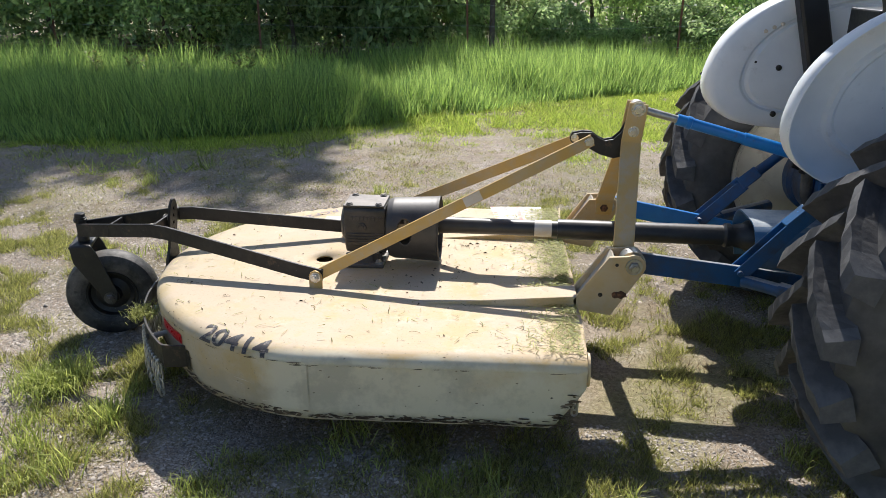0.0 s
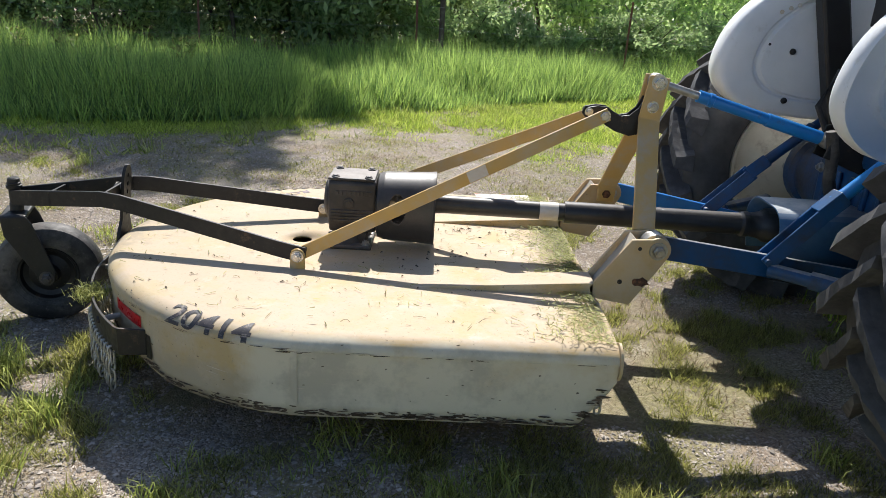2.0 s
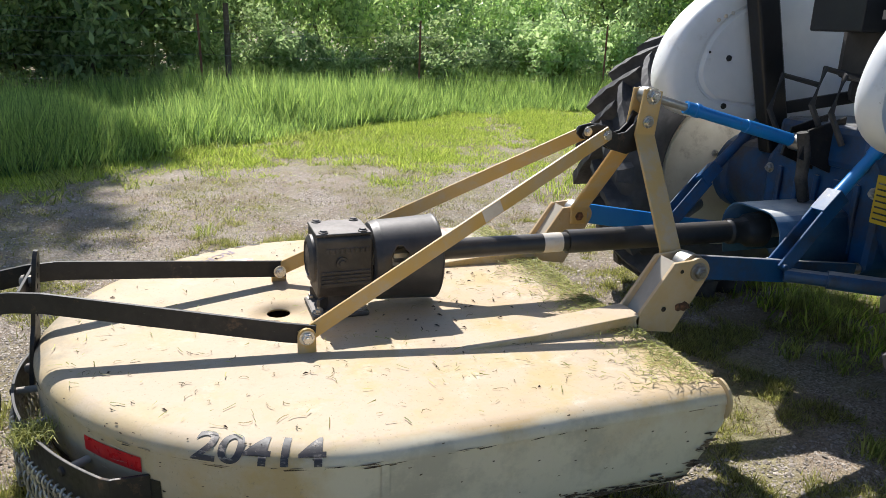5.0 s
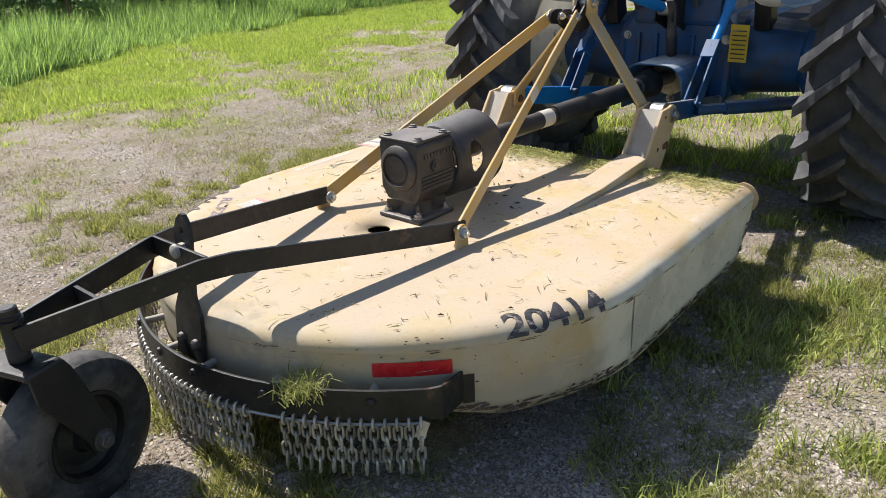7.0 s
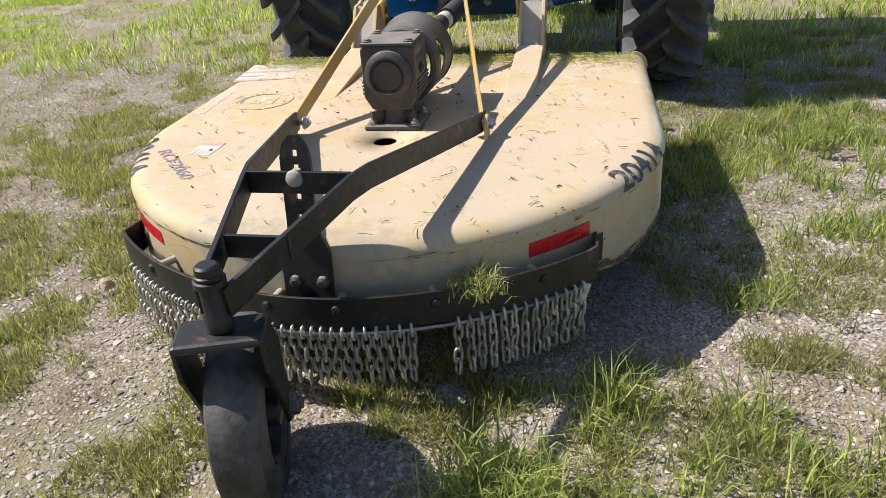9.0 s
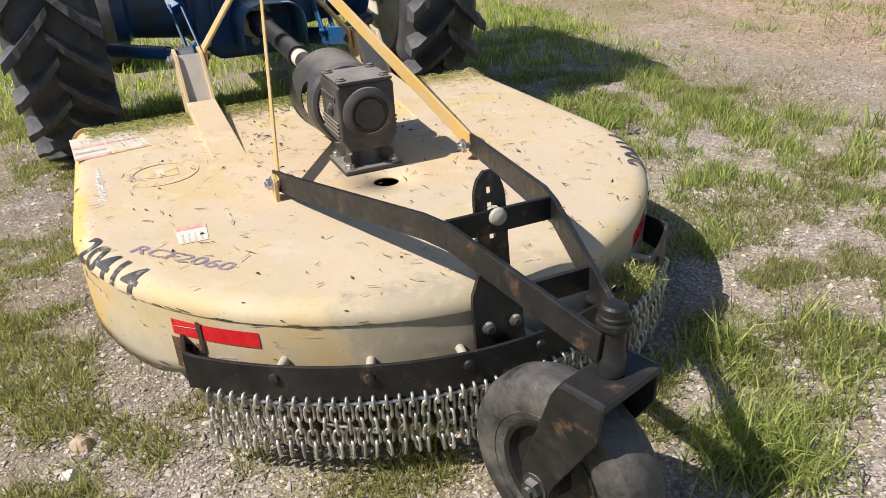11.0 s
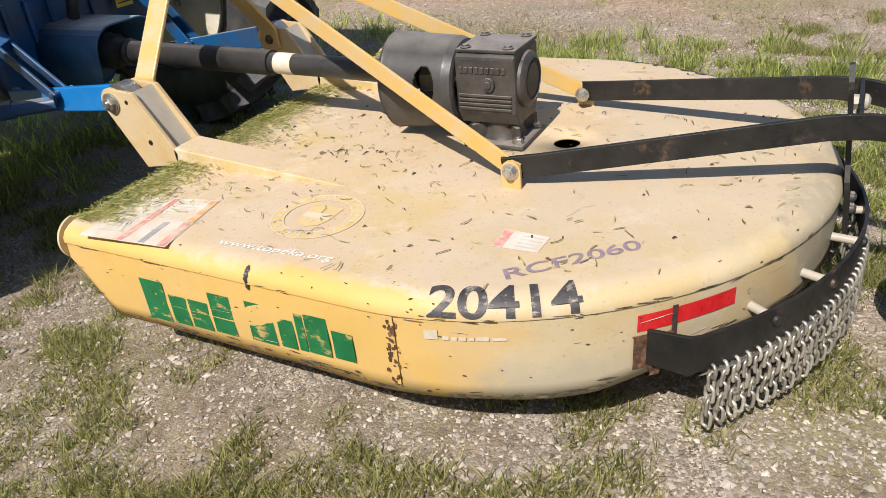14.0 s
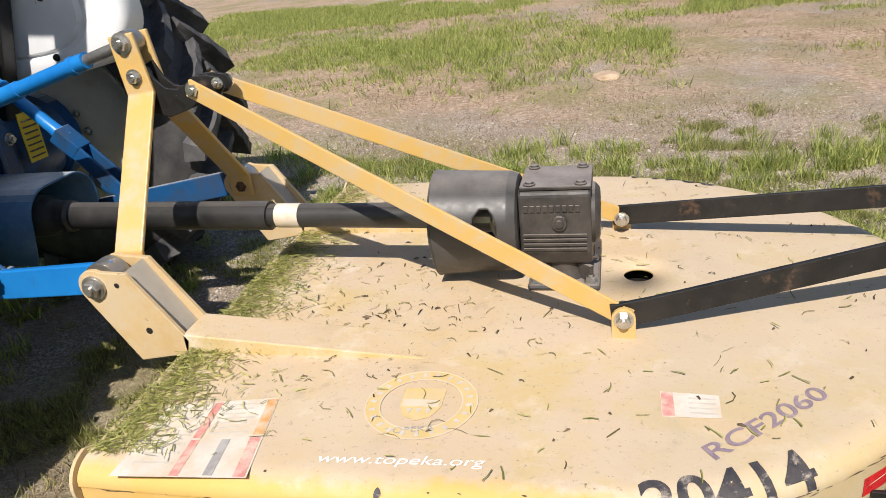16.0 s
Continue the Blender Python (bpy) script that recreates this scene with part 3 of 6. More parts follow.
def near_density(x, y):
    p = patch_noise(x, y, 1.3) * 0.6 + patch_noise(x, y, 3.7) * 0.4
    d = np.clip((p - 0.40) * 5.0, 0.03, 1)
    lush = np.clip((x - 0.1) * 1.1, 0, 1) * np.clip((-y - 0.85) * 2.2, 0, 1) * (y > -2.6)
    d = np.maximum(d, lush * 0.75 * (0.15 + 0.85 * patch_noise(x, y, 2.6)))
    lawn = np.clip((x - 0.75) * 2.5, 0, 1) * np.clip((-y - 1.05) * 4, 0, 1) * np.clip((y + 3.4) * 2, 0, 1)
    d = np.maximum(d, lawn * (0.55 + 0.45 * patch_noise(x, y + 2, 2.2)))
    side = np.clip((y - 0.55) * 3, 0, 1) * (y < 2.2) * np.clip((x + 1.5) * 1.6, 0, 1)
    d = np.maximum(d, side * (0.25 + 0.75 * patch_noise(x, y, 4.1)))
    road = np.exp(-((y - 3.0) / 0.9) ** 2) * (x < 4)
    d = d * (1 - 0.8 * road)
    dry = np.clip((-y - 1.6) * 0.8, 0, 1) * (x < 0.6)
    d = d * (1 - 0.25 * dry)
    d = np.maximum(d, np.clip((-y - 0.9) * 3, 0, 1) * (y > -2.9) * np.clip(0.1 + 0.9 * patch_noise(x + 2, y + 6, 2.1), 0, 1) * np.where(x < -0.9, 0.6, 1.0))
    d = d * np.clip((patch_noise(x + 11, y + 5, 7.5) - 0.30) * 3.2, 0.06, 1)
    foot = np.clip((-y - 0.72) * 6, 0, 1) * np.clip((y + 1.55) * 4, 0, 1) * np.clip((x + 0.5) * 3, 0, 1)
    d = np.maximum(d, foot * (0.38 + 0.75 * patch_noise(x, y + 3, 3.3)))
    d = np.maximum(d, np.clip((x - 1.0) * 1.5, 0, 1) * (np.abs(y) < 1.2) * (0.15 + 0.65 * patch_noise(x, y, 4.4)))
    d = np.maximum(d, side * np.clip(0.15 + 0.75 * patch_noise(x + 6, y, 5.5), 0, 1))
    rim = np.minimum(np.minimum(x + 3.8, 4.2 - x), np.minimum(y + 3.6, 3.4 - y))
    d = d * np.clip(rim * 1.1 - 0.8 * patch_noise(x, y + 9, 1.4), 0, 1)
    d = np.where(under_machine(x, y), 0.25 + d * 0.4, d)
    c = 0.36 * patch_noise(x + 17, y + 4, 3.1) + 0.34 * patch_noise(x, y + 21, 7.5) + 0.30 * patch_noise(x + 5, y, 15.0)
    return np.clip((c - 0.76 + 0.48 * d) * 8, 0.0, 1)


def grass_near():
    v, f = slivers(*tufts(125000, (-3.8, 4.2), (-3.6, 3.4), near_density, 0.019, 13, (0.02, 0.066), 0.0052, 1.0))
    scatter_mesh("grass", v, f, GRASS, "short green grass tufts growing through gravel", "grass")
    v, f = slivers(*tufts(60000, (-3.8, 3.6), (-3.6, 4.6), lambda x, y: np.clip(1.6 * patch_noise(x + 9, y, 2.6) - 0.45, 0.03, 1) * np.clip(patch_noise(x, y + 2, 9.0) * 2 - 0.3, 0, 1), 0.03, 8, (0.015, 0.045), 0.0036, 1.6))
    scatter_mesh("dry_grass", v, f, GRASS_DRY, "dry straw-coloured grass lying on gravel", "grass")


def tall_edge(x):
    """Where the uncut grass begins, as a line in plan."""
    return np.interp(x, [-14, -4, -2.6, -1.3, -0.2, 1.3, 3.2, 5, 8, 14], [4.9, 4.4, 4.3, 5.0, 6.0, 7.3, 8.5, 9.2, 9.8, 10.2])


def verge_density(x, y):
    near = y - tall_edge(x)
    wide = np.interp(x, [-3, -1, -0.2, 0.6, 1.8, 2.9, 4.0], [0.7, 1.1, 1.5, 2.6, 4.3, 5.3, 6.0])
    band = np.clip(1 + near / wide, 0.0, 1) ** 0.55 * (near < 0.6)
    c = 0.45 * patch_noise(x, y, 1.3) + 0.35 * patch_noise(x + 3, y, 4.0) + 0.2 * patch_noise(x, y + 8, 9.0)
    return np.clip((c - 0.72 + 0.60 * band) * 3.6, 0, 1) * (0.35 + 0.65 * band)


def weed_density(x, y):
    near = y - tall_edge(x)
    return np.clip((0.6 * patch_noise(x + 8, y, 1.5) + 0.4 * patch_noise(x, y + 3, 4.6) - 0.50) * 7, 0, 1) * np.clip(1.5 + near * 0.9, 0, 1) * (near < 0.4)


def thin_density(x, y):
    c = 0.4 * patch_noise(x + 2, y + 9, 1.9) + 0.6 * patch_noise(x, y + 1, 9.0)
    return np.clip((c - 0.32) * 2.8, 0.02, 0.9) * np.clip((y - 1.4) * 0.9, 0, 1) * (y < tall_edge(x))


def lot_density(x, y):
    return np.clip((patch_noise(x * 0.6, y, 0.42) * 0.65 + patch_noise(x, y, 1.6) * 0.35 - 0.50) * 9, 0.0, 1) * np.clip((-y - 2.2), 0.2, 1) * np.where(y > -4.8, 0.35, 1.0) + (x > -0.5) * np.exp(-((y + 7.1 + 0.12 * x) / 1.7) ** 2) * np.clip(patch_noise(x, y, 1.0) * 2.4 - 0.45, 0, 1)


def grass_far():
    v, f = slivers(*tufts(125000, (-7, 12), (2.6, 10.0), verge_density, 0.04, 8, (0.025, 0.10), 0.010, 1.2))
    scatter_mesh("verge_grass", v, f, VERGE, "low green weeds and grass along the verge", "grass")
    v, f = slivers(*tufts(26000, (-7, 12), (2.6, 10.0), weed_density, 0.06, 9, (0.05, 0.15), 0.016, 1.3))
    scatter_mesh("verge_weeds", v, f, TUFT, "darker green low weeds in front of the uncut grass", "weeds")
    v, f = slivers(*tufts(90000, (-6, 7), (1.4, 9.0), thin_density, 0.025, 6, (0.012, 0.04), 0.0065, 1.4))
    scatter_mesh("thin_grass", v, f, GRASS, "thin short olive grass over the gravel", "grass")
    v, f = slivers(*tufts(64000, (-6, 12), (-15, -2.4), lot_density, 0.05, 9, (0.03, 0.13), 0.012, 0.9))
    scatter_mesh("lot_grass", v, f, TUFT, "short green grass in patches on the dry lot", "grass")
    v, f = slivers(*tufts(80000, (-6, 10), (-13, -2.4), lambda x, y: np.clip(1.7 * patch_noise(x + 5, y, 1.3) * patch_noise(x, y, 4.0) + 0.1, 0, 1), 0.07, 7, (0.012, 0.04), 0.006, 1.6))
    scatter_mesh("lot_dry_grass", v, f, GRASS_DRY, "dry brown grass on the bare lot", "grass")
    k = 60000
    x = rng.uniform(-14, 14, k)
    y = tall_edge(x) + rng.random(k) ** 1.3 * 5.2 - 0.15
    y = y + 0.5 * (patch_noise(x, y * 0, 1.3) - 0.5)
    keep = (y < 13) & (rng.random(k) < 0.45 + 0.55 * patch_noise(x, y, 2.2))
    x, y = x[keep], y[keep]
    i = np.repeat(np.arange(len(x)), 5)
    bx, by = x[i] + rng.normal(0, 0.05, len(i)), y[i] + rng.normal(0, 0.05, len(i))
    rise = np.clip((by - tall_edge(bx)) * 0.9 + 0.45, 0.3, 1)
    h = rng.uniform(0.3, 0.72, len(i)) * (0.55 + 0.7 * patch_noise(bx, by, 1.1)) * rise
    v, f = slivers(bx, by, np.zeros(len(i)) - 0.01, h, 0.017 * rng.uniform(0.6, 1.4, len(i)), rng.uniform(0.1, 0.75, len(i)))
    scatter_mesh("tall_grass", v, f, GRASS_TALL, "tall uncut green grass along the fence", "grass")
    x, y = rng.uniform(2.5, 14, 9000), rng.uniform(-3.2, 3.6, 9000)
    keep = rng.random(9000) < 0.35 + 0.65 * patch_noise(x, y, 1.1)
    x, y = x[keep], y[keep]
    i = np.repeat(np.arange(len(x)), 7)
    bx, by = x[i] + rng.normal(0, 0.05, len(i)), y[i] + rng.normal(0, 0.05, len(i))
    v, f = blades(bx, by, gz(bx, by), rng.uniform(0.04, 0.13, len(i)), 0.008 * np.ones(len(i)), rng.uniform(0.2, 1.1, len(i)))
    scatter_mesh("field_grass", v, f, VERGE, "lush green grass under and beyond the tractor", "grass")


def stones():
    """Loose crushed stones of uneven shape, half sunk in the ground."""
    k = 390000
    x, y = rng.uniform(-4.0, 3.0, k), rng.normal(0, 2.3, k)
    keep = (patch_noise(x + 3, y + 8, 1.1) * 0.35 + 0.65 * rng.random(k) > 0.24) & (y < 6) & (y > -3.2 - 1.2 * rng.random(k)) & (rng.random(k) < 1 - 0.35 * np.exp(-((y - 1.2) / 0.6) ** 2) * (patch_noise(x, y + 30, 4.0) > 0.30)) & ~((np.abs(y) < 0.6) & (x > -0.4))
    x, y = x[keep], y[keep]
    k = len(x)
    r = np.clip(np.exp(rng.normal(np.log(0.0043), 0.40, k)), 0.0025, 0.014)
    base = np.array([(1, 0, 0), (0, 1, 0), (-1, 0, 0), (0, -1, 0), (0.2, 0.1, 0.8), (0, 0, -0.6)], float)
    v = (base[None] + rng.uniform(-0.35, 0.35, (k, 6, 3))) * rng.uniform(0.6, 1.3, (k, 6, 3)) * r[:, None, None] * np.array([1, 1, 0.8])
    a = rng.random(k) * 6.28
    c, s = np.cos(a), np.sin(a)
    vx = v[..., 0] * c[:, None] - v[..., 1] * s[:, None]
    vy = v[..., 0] * s[:, None] + v[..., 1] * c[:, None]
    v = np.stack([vx + x[:, None], vy + y[:, None], v[..., 2] + (gz(x, y) + r * 0.25)[:, None]], -1)
    b = np.arange(k)[:, None] * 6
    f = np.concatenate([b + t for t in ([0, 1, 4], [1, 2, 4], [2, 3, 4], [3, 0, 4])])
    scatter_mesh("gravel", v.reshape(-1, 3), f, ROCK, "loose pale crushed limestone gravel", "gravel")


def long_tufts():
    """Taller tufts standing singly through the gravel."""
    def d(x, y):
        some = np.clip((patch_noise(x + 4, y + 2, 1.6) - 0.66) * 2.0, 0, 1)
        strip = (x > 0.2) * np.exp(-((y + 1.45) / 0.38) ** 2) * np.clip(patch_noise(x, y + 7, 1.9) * 2.2 - 0.45, 0, 1)
        foot = (x > -0.3) * (x < 1.5) * np.exp(-((y + 1.05) / 0.16) ** 2) * np.clip(patch_noise(x + 1, y, 3.0) * 1.6 - 0.4, 0, 1) * 0.8
        beyond = (x > -1.9) * (x < 2.0) * np.exp(-((y + 2.15) / 0.30) ** 2) * np.clip(patch_noise(x + 6, y, 1.6) * 1.9 - 0.45, 0, 1) * 0.7
        some = np.where(y > 0.5, 0.3 * some, some)
        return np.maximum(np.maximum(np.maximum(some * 0.6, strip), foot), beyond) * ~under_machine(x, y)
    v, f = blades(*tufts(8000, (-3.2, 3.4), (-3.0, 3.0), d, 0.035, 40, (0.06, 0.15), 0.0052, 0.9))
    scatter_mesh("tall_tufts", v, f, TUFT, "taller green grass tufts standing in the gravel", "grass")


grass_near()
long_tufts()
grass_far()
stones()


# ---- rotary cutter ----
TOP, CREASE, ROLL = 0.435, 0.393, 0.06
XC, RA, PW, FRONT = 0.165, 0.900, 1.9, 1.125


def half_outline(d, n1=30, n2=40, n3=8):
    """Deck outline from the rear centre round one side to the front centre, drawn in by d."""
    pts = []
    for i in range(n1 + 1):
        t = math.pi / 2 * i / n1
        a = RA - d
        pts.append((XC - a * math.cos(t) ** (2 / PW), a * math.sin(t) ** (2 / PW)))
    ys = RA - d
    for i in range(1, n2 + 1):
        pts.append((XC + (FRONT - XC) * i / n2, ys - 0.014 * i / n2))
    yf = pts[-1][1]
    for i in range(1, n3 + 1):
        pts.append((FRONT, yf * (1 - i / n3)))
    return pts


def full_outline(d):
    h = half_outline(d)
    return h + [(x, -y) for x, y in h[-2:0:-1]]


def skirt_bottom(x, y):
    if x > FRONT - 0.001:
        return 0.33
    low = 0.168 if y < 0 else 0.178
    z = low
    if x > 1.015:
        z = low + (x - 1.015) / (FRONT - 1.015) * 0.155
    if x < -0.30:
        z = low + min(1, (-0.30 - x) / 0.2) * 0.06
    return z


class Edge:
    """The deck's side as a surface: s metres along the outline from the rear centre, v up from the crease."""
    def __init__(self, side):
        self.p = [Vector((x, y * side)) for x, y in half_outline(0.0, 120, 30, 4)][:151]
        self.c = [0.0]
        for a, b in zip(self.p, self.p[1:]):
            self.c.append(self.c[-1] + (b - a).length)
        self.side = side

    def near(self, x, y):
        i = min(range(len(self.p)), key=lambda k: (self.p[k] - Vector((x, y))).length)
        return self.c[i]

    def at(self, s, v, lift=0.0015):
        s = min(max(s, 0.0), self.c[-1] - 1e-4)
        i = max(k for k in range(len(self.c) - 1) if self.c[k] <= s)
        f = (s - self.c[i]) / (self.c[i + 1] - self.c[i])
        q = self.p[i].lerp(self.p[i + 1], f)
        t = (self.p[i + 1] - self.p[i]).normalized()
        n = Vector((-t.y, t.x)) * self.side
        arc = 0.081
        if v < 0:
            d, z, up = 0.004, CREASE + v, 0.0
        elif v < arc:
            a = v / arc * math.pi / 2
            d, z, up = ROLL * (1 - math.cos(a)), CREASE + (TOP - CREASE) * math.sin(a), math.sin(a)
        else:
            d, z, up = ROLL + v - arc, TOP, 1.0
        o = n * (-d + lift * (1 - up))
        return Vector((q.x + o.x, q.y + o.y, z + lift * up))


LEFT, RIGHT = Edge(1), Edge(-1)
cutter = thing("rotary_cutter", "dusty tan rotary cutter with chain guards, hitched behind the tractor", "mower")


def deck_body():
    bm = B()
    n = len(full_outline(0))
    steps = [(0.30, TOP), (0.16, TOP), (0.10, TOP), (ROLL, TOP)]
    for k in range(1, 7):
        a = math.pi / 2 * (1 - k / 6)
        steps.append((ROLL * (1 - math.cos(a)), CREASE + (TOP - CREASE) * math.sin(a)))
    steps += [(0.0, CREASE - 0.004), (0.004, CREASE - 0.006)]
    rings = []
    first = full_outline(0.30)
    hole = []
    for x, y in first:
        a = math.atan2(y, x)
        hole.append(bm.verts.new((0.039 * math.cos(a), 0.039 * math.sin(a), TOP)))
    rings.append(hole)
    for t in (0.2, 0.5, 0.8):
        rings.append([bm.verts.new((h.co.x + (x - h.co.x) * t, h.co.y + (y - h.co.y) * t, TOP)) for h, (x, y) in zip(hole, first)])
    for d, z in steps:
        ring = []
        for x, y in full_outline(d):
            dent = 0.0006 * noise.noise(Vector((x * 3, y * 3, 1.0))) if z == TOP and d > ROLL else 0
            ring.append(bm.verts.new((x, y, z + dent)))
        rings.append(ring)
    for k in range(1, 6):
        ring = []
        for x, y in full_outline(0.004):
            zb = skirt_bottom(x, y) + (0.004 * noise.noise(Vector((x * 6, y * 6, 5.0))) if k == 5 else 0)
            top = CREASE - 0.006
            bulge = 0.005 * noise.noise(Vector((x * 4, y * 4, k * 0.7)))
            ring.append(bm.verts.new((x + bulge * (x < 1), y + bulge, top + (zb - top) * k / 5)))
        rings.append(ring)
    for a, b in zip(rings, rings[1:]):
        for i in range(n):
            bm.faces.new((a[i], b[i], b[(i + 1) % n], a[(i + 1) % n]))
    bmesh.ops.recalc_face_normals(bm, faces=bm.faces[:])
    if sum(f.normal.z for f in bm.faces) < 0:
        bmesh.ops.reverse_faces(bm, faces=bm.faces[:])
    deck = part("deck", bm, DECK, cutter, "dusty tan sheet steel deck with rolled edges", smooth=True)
    s = deck.modifiers.new("sheet", "SOLIDIFY")
    s.thickness, s.offset = 0.006, -1
    return deck


deck = deck_body()


def on_edge(name, edge, s0, s1, v0, v1, mat, parent, label="", ns=16, nv=6, lift=0.002, cut=None):
    """A thin strip laid on the deck's side."""
    bm = B()
    g = [[bm.verts.new(edge.at(s0 + (s1 - s0) * i / ns, v0 + (v1 - v0) * j / nv, lift)) for j in range(nv + 1)] for i in range(ns + 1)]
    for i in range(ns):
        for j in range(nv):
            bm.faces.new((g[i][j], g[i + 1][j], g[i + 1][j + 1], g[i][j + 1]))
    bmesh.ops.recalc_face_normals(bm, faces=bm.faces[:])
    return part(name, bm, mat, parent, label)


def text_mesh(body, size, bold=0.0):
    cu = bpy.data.curves.new("lettering", "FONT")
    cu.body, cu.size, cu.offset = body, size, bold
    ob = new("lettering", cu)
    dg = bpy.context.evaluated_depsgraph_get()
    me = bpy.data.meshes.new_from_object(ob.evaluated_get(dg))
    bpy.data.objects.remove(ob)
    bm = B()
    bm.from_mesh(me)
    bpy.data.meshes.remove(me)
    bmesh.ops.triangulate(bm, faces=bm.faces[:])
    return bm


def edge_text(name, body, edge, s_start, length, v0, height, mat, label):
    bm = text_mesh(body, 1.0, 0.022)
    for _ in range(2):
        bmesh.ops.subdivide_edges(bm, edges=[e for e in bm.edges if e.calc_length() > 0.12], cuts=1)
        bmesh.ops.triangulate(bm, faces=bm.faces[:])
    xs = [v.co.x for v in bm.verts]
    ys = [v.co.y for v in bm.verts]
    x0, x1, y0, y1 = min(xs), max(xs), min(ys), max(ys)
    way = -1 if edge.side > 0 else 1
    for v in bm.verts:
        fx, fy = (v.co.x - x0) / (x1 - x0), (v.co.y - y0) / (y1 - y0)
        v.co = edge.at(s_start + way * fx * length, v0 + fy * height, 0.0025)
    bmesh.ops.recalc_face_normals(bm, faces=bm.faces[:])
    return part(name, bm, mat, deck, label)


def flat_text(name, body, a, b, height, mat, label, slant=0.0, z=TOP + 0.0015, bold=0.0):
    """Lettering on the deck's top from plan point a to b."""
    bm = text_mesh(body, 1.0, bold)
    xs = [v.co.x for v in bm.verts]
    ys = [v.co.y for v in bm.verts]
    x0, x1, y0, y1 = min(xs), max(xs), min(ys), max(ys)
    a, b = Vector((*a, 0)), Vector((*b, 0))
    d = (b - a).normalized()
    up = Vector((-d.y, d.x, 0))
    for v in bm.verts:
        fx, fy = (v.co.x - x0) / (x1 - x0), (v.co.y - y0) / (y1 - y0)
        q = a + (b - a) * fx + up * fy * height + d * slant * fy * height
        v.co = Vector((q.x, q.y, z))
    bmesh.ops.recalc_face_normals(bm, faces=bm.faces[:])
    for f in bm.faces:
        if f.normal.z < 0:
            f.normal_flip()
    return part(name, bm, mat, deck, label)


def plan_plate(name, pts, mat, parent, z=TOP + 0.0010, label="", thick=0.0005):
    bm = B()
    prism(bm, [(x, y, z) for x, y in pts], (0, 0, thick))
    return part(name, bm, mat, parent, label)


# welded seam, crease flange and front ears
for edge, sx in ((LEFT, 0.10), (RIGHT, 0.13)):
    s = edge.near(sx, 0.90 * edge.side)
    on_edge("seam", edge, s - 0.010, s + 0.010, -0.19, -0.006, DECK, deck, "rusty welded lap seam", ns=2, nv=8, lift=0.004)
    bm = B()
    ear = [(FRONT + 0.001, edge.side * (RA - 0.11), 0.425)] + [
        (FRONT + 0.001, edge.side * (RA - 0.062 + 0.062 * math.sin(t)), 0.385 + 0.062 * math.cos(t)) for t in [math.pi * 0.95 * k / 12 for k in range(13)]
    ] + [(FRONT + 0.001, edge.side * (RA - 0.11), 0.325)]
    prism(bm, ear, (0.008, 0, 0))
    part("corner_ear", bm, TAN, deck, "rounded front corner plate")

# stump jumper dish turning under the deck
bm = B()
lathe(bm, (0.196, 0, 0.335), (0, 0, 1), [(0, 0.20), (0.01, 0.26), (0.04, 0.30), (0.05, 0.30), (0.06, 0.06), (0.095, 0.06)], 32)
part("blade_pan", bm, BLACK, cutter, "dark blade pan under the deck", smooth=True)

# lettering and reflectors
edge_text("fleet_number", "20414", LEFT, LEFT.near(0.015, 0.89), 0.325, 0.004, 0.078, INK, "faded black stencilled number")
edge_text("fleet_number", "20414", RIGHT, RIGHT.near(-0.310, -0.775), 0.325, 0.004, 0.078, INK, "faded black stencilled number")
flat_text("model_lettering", "RCF2060", (-0.113, 0.757), (-0.350, 0.545), 0.042, INK_FADED, "bleached purple-grey lettering", 0.15, bold=0.014)
flat_text("web_lettering", "www.topeka.org", (0.628, 0.832), (0.301, 0.817), 0.033, WHITE_INK, "white slanted web address lettering", 0.25, bold=0.006)
on_edge("reflector", LEFT, LEFT.near(-0.378, 0.700), LEFT.near(-0.551, 0.520), -0.072, -0.030, RED_TAPE, deck, "red reflector tape")
on_edge("reflector", RIGHT, RIGHT.near(-0.415, -0.660), RIGHT.near(-0.555, -0.510), -0.072, -0.030, RED_TAPE, deck, "red reflector tape, partly covered by grey paint")


def green_logo():
    """Worn green maker's mark as plain upright blocks."""
    s0 = LEFT.near(0.862, 0.89)
    x = 0.0
    widths = [(0.085, 1.0, 0.0), (0.062, 0.70, 0.0), (0.07, 0.68, 0.0), (0.075, 0.95, 0.035), (0.085, 0.92, 0.0), (0.050, 0.66, 0.0), (0.026, 0.85, 0.0), (0.068, 0.88, 0.0), (0.060, 0.62, 0.0)]
    for w, h, gap in widths:
        on_edge("green_mark", LEFT, s0 - x * 1.09, s0 - x * 1.09 - w * 0.94, -0.188 + 0.05 * x, -0.186 + 0.05 * x + 0.122 * h, GREEN_INK, deck, "worn green block mark", ns=3, nv=3)
        x += w + gap


green_logo()
s0 = LEFT.near(0.027, 0.88)
for k, (a, w, h) in enumerate([(0.0, 0.030, 0.024), (0.040, 0.014, 0.010), (0.060, 0.012, 0.009), (0.077, 0.014, 0.010), (0.096, 0.012, 0.009), (0.113, 0.026, 0.011), (0.146, 0.030, 0.008)]):
    on_edge("dealer_mark", LEFT, s0 - a, s0 - a - w, -0.055, -0.055 + h, SCRATCH, deck, ns=3, nv=1)

# stickers on the deck's top
label1 = plan_plate("warning_label", [(1.036, 0.667), (0.788, 0.622), (0.744, 0.880), (1.030, 0.900)], STICKER, deck, label="peeling white warning label with red and orange panels")


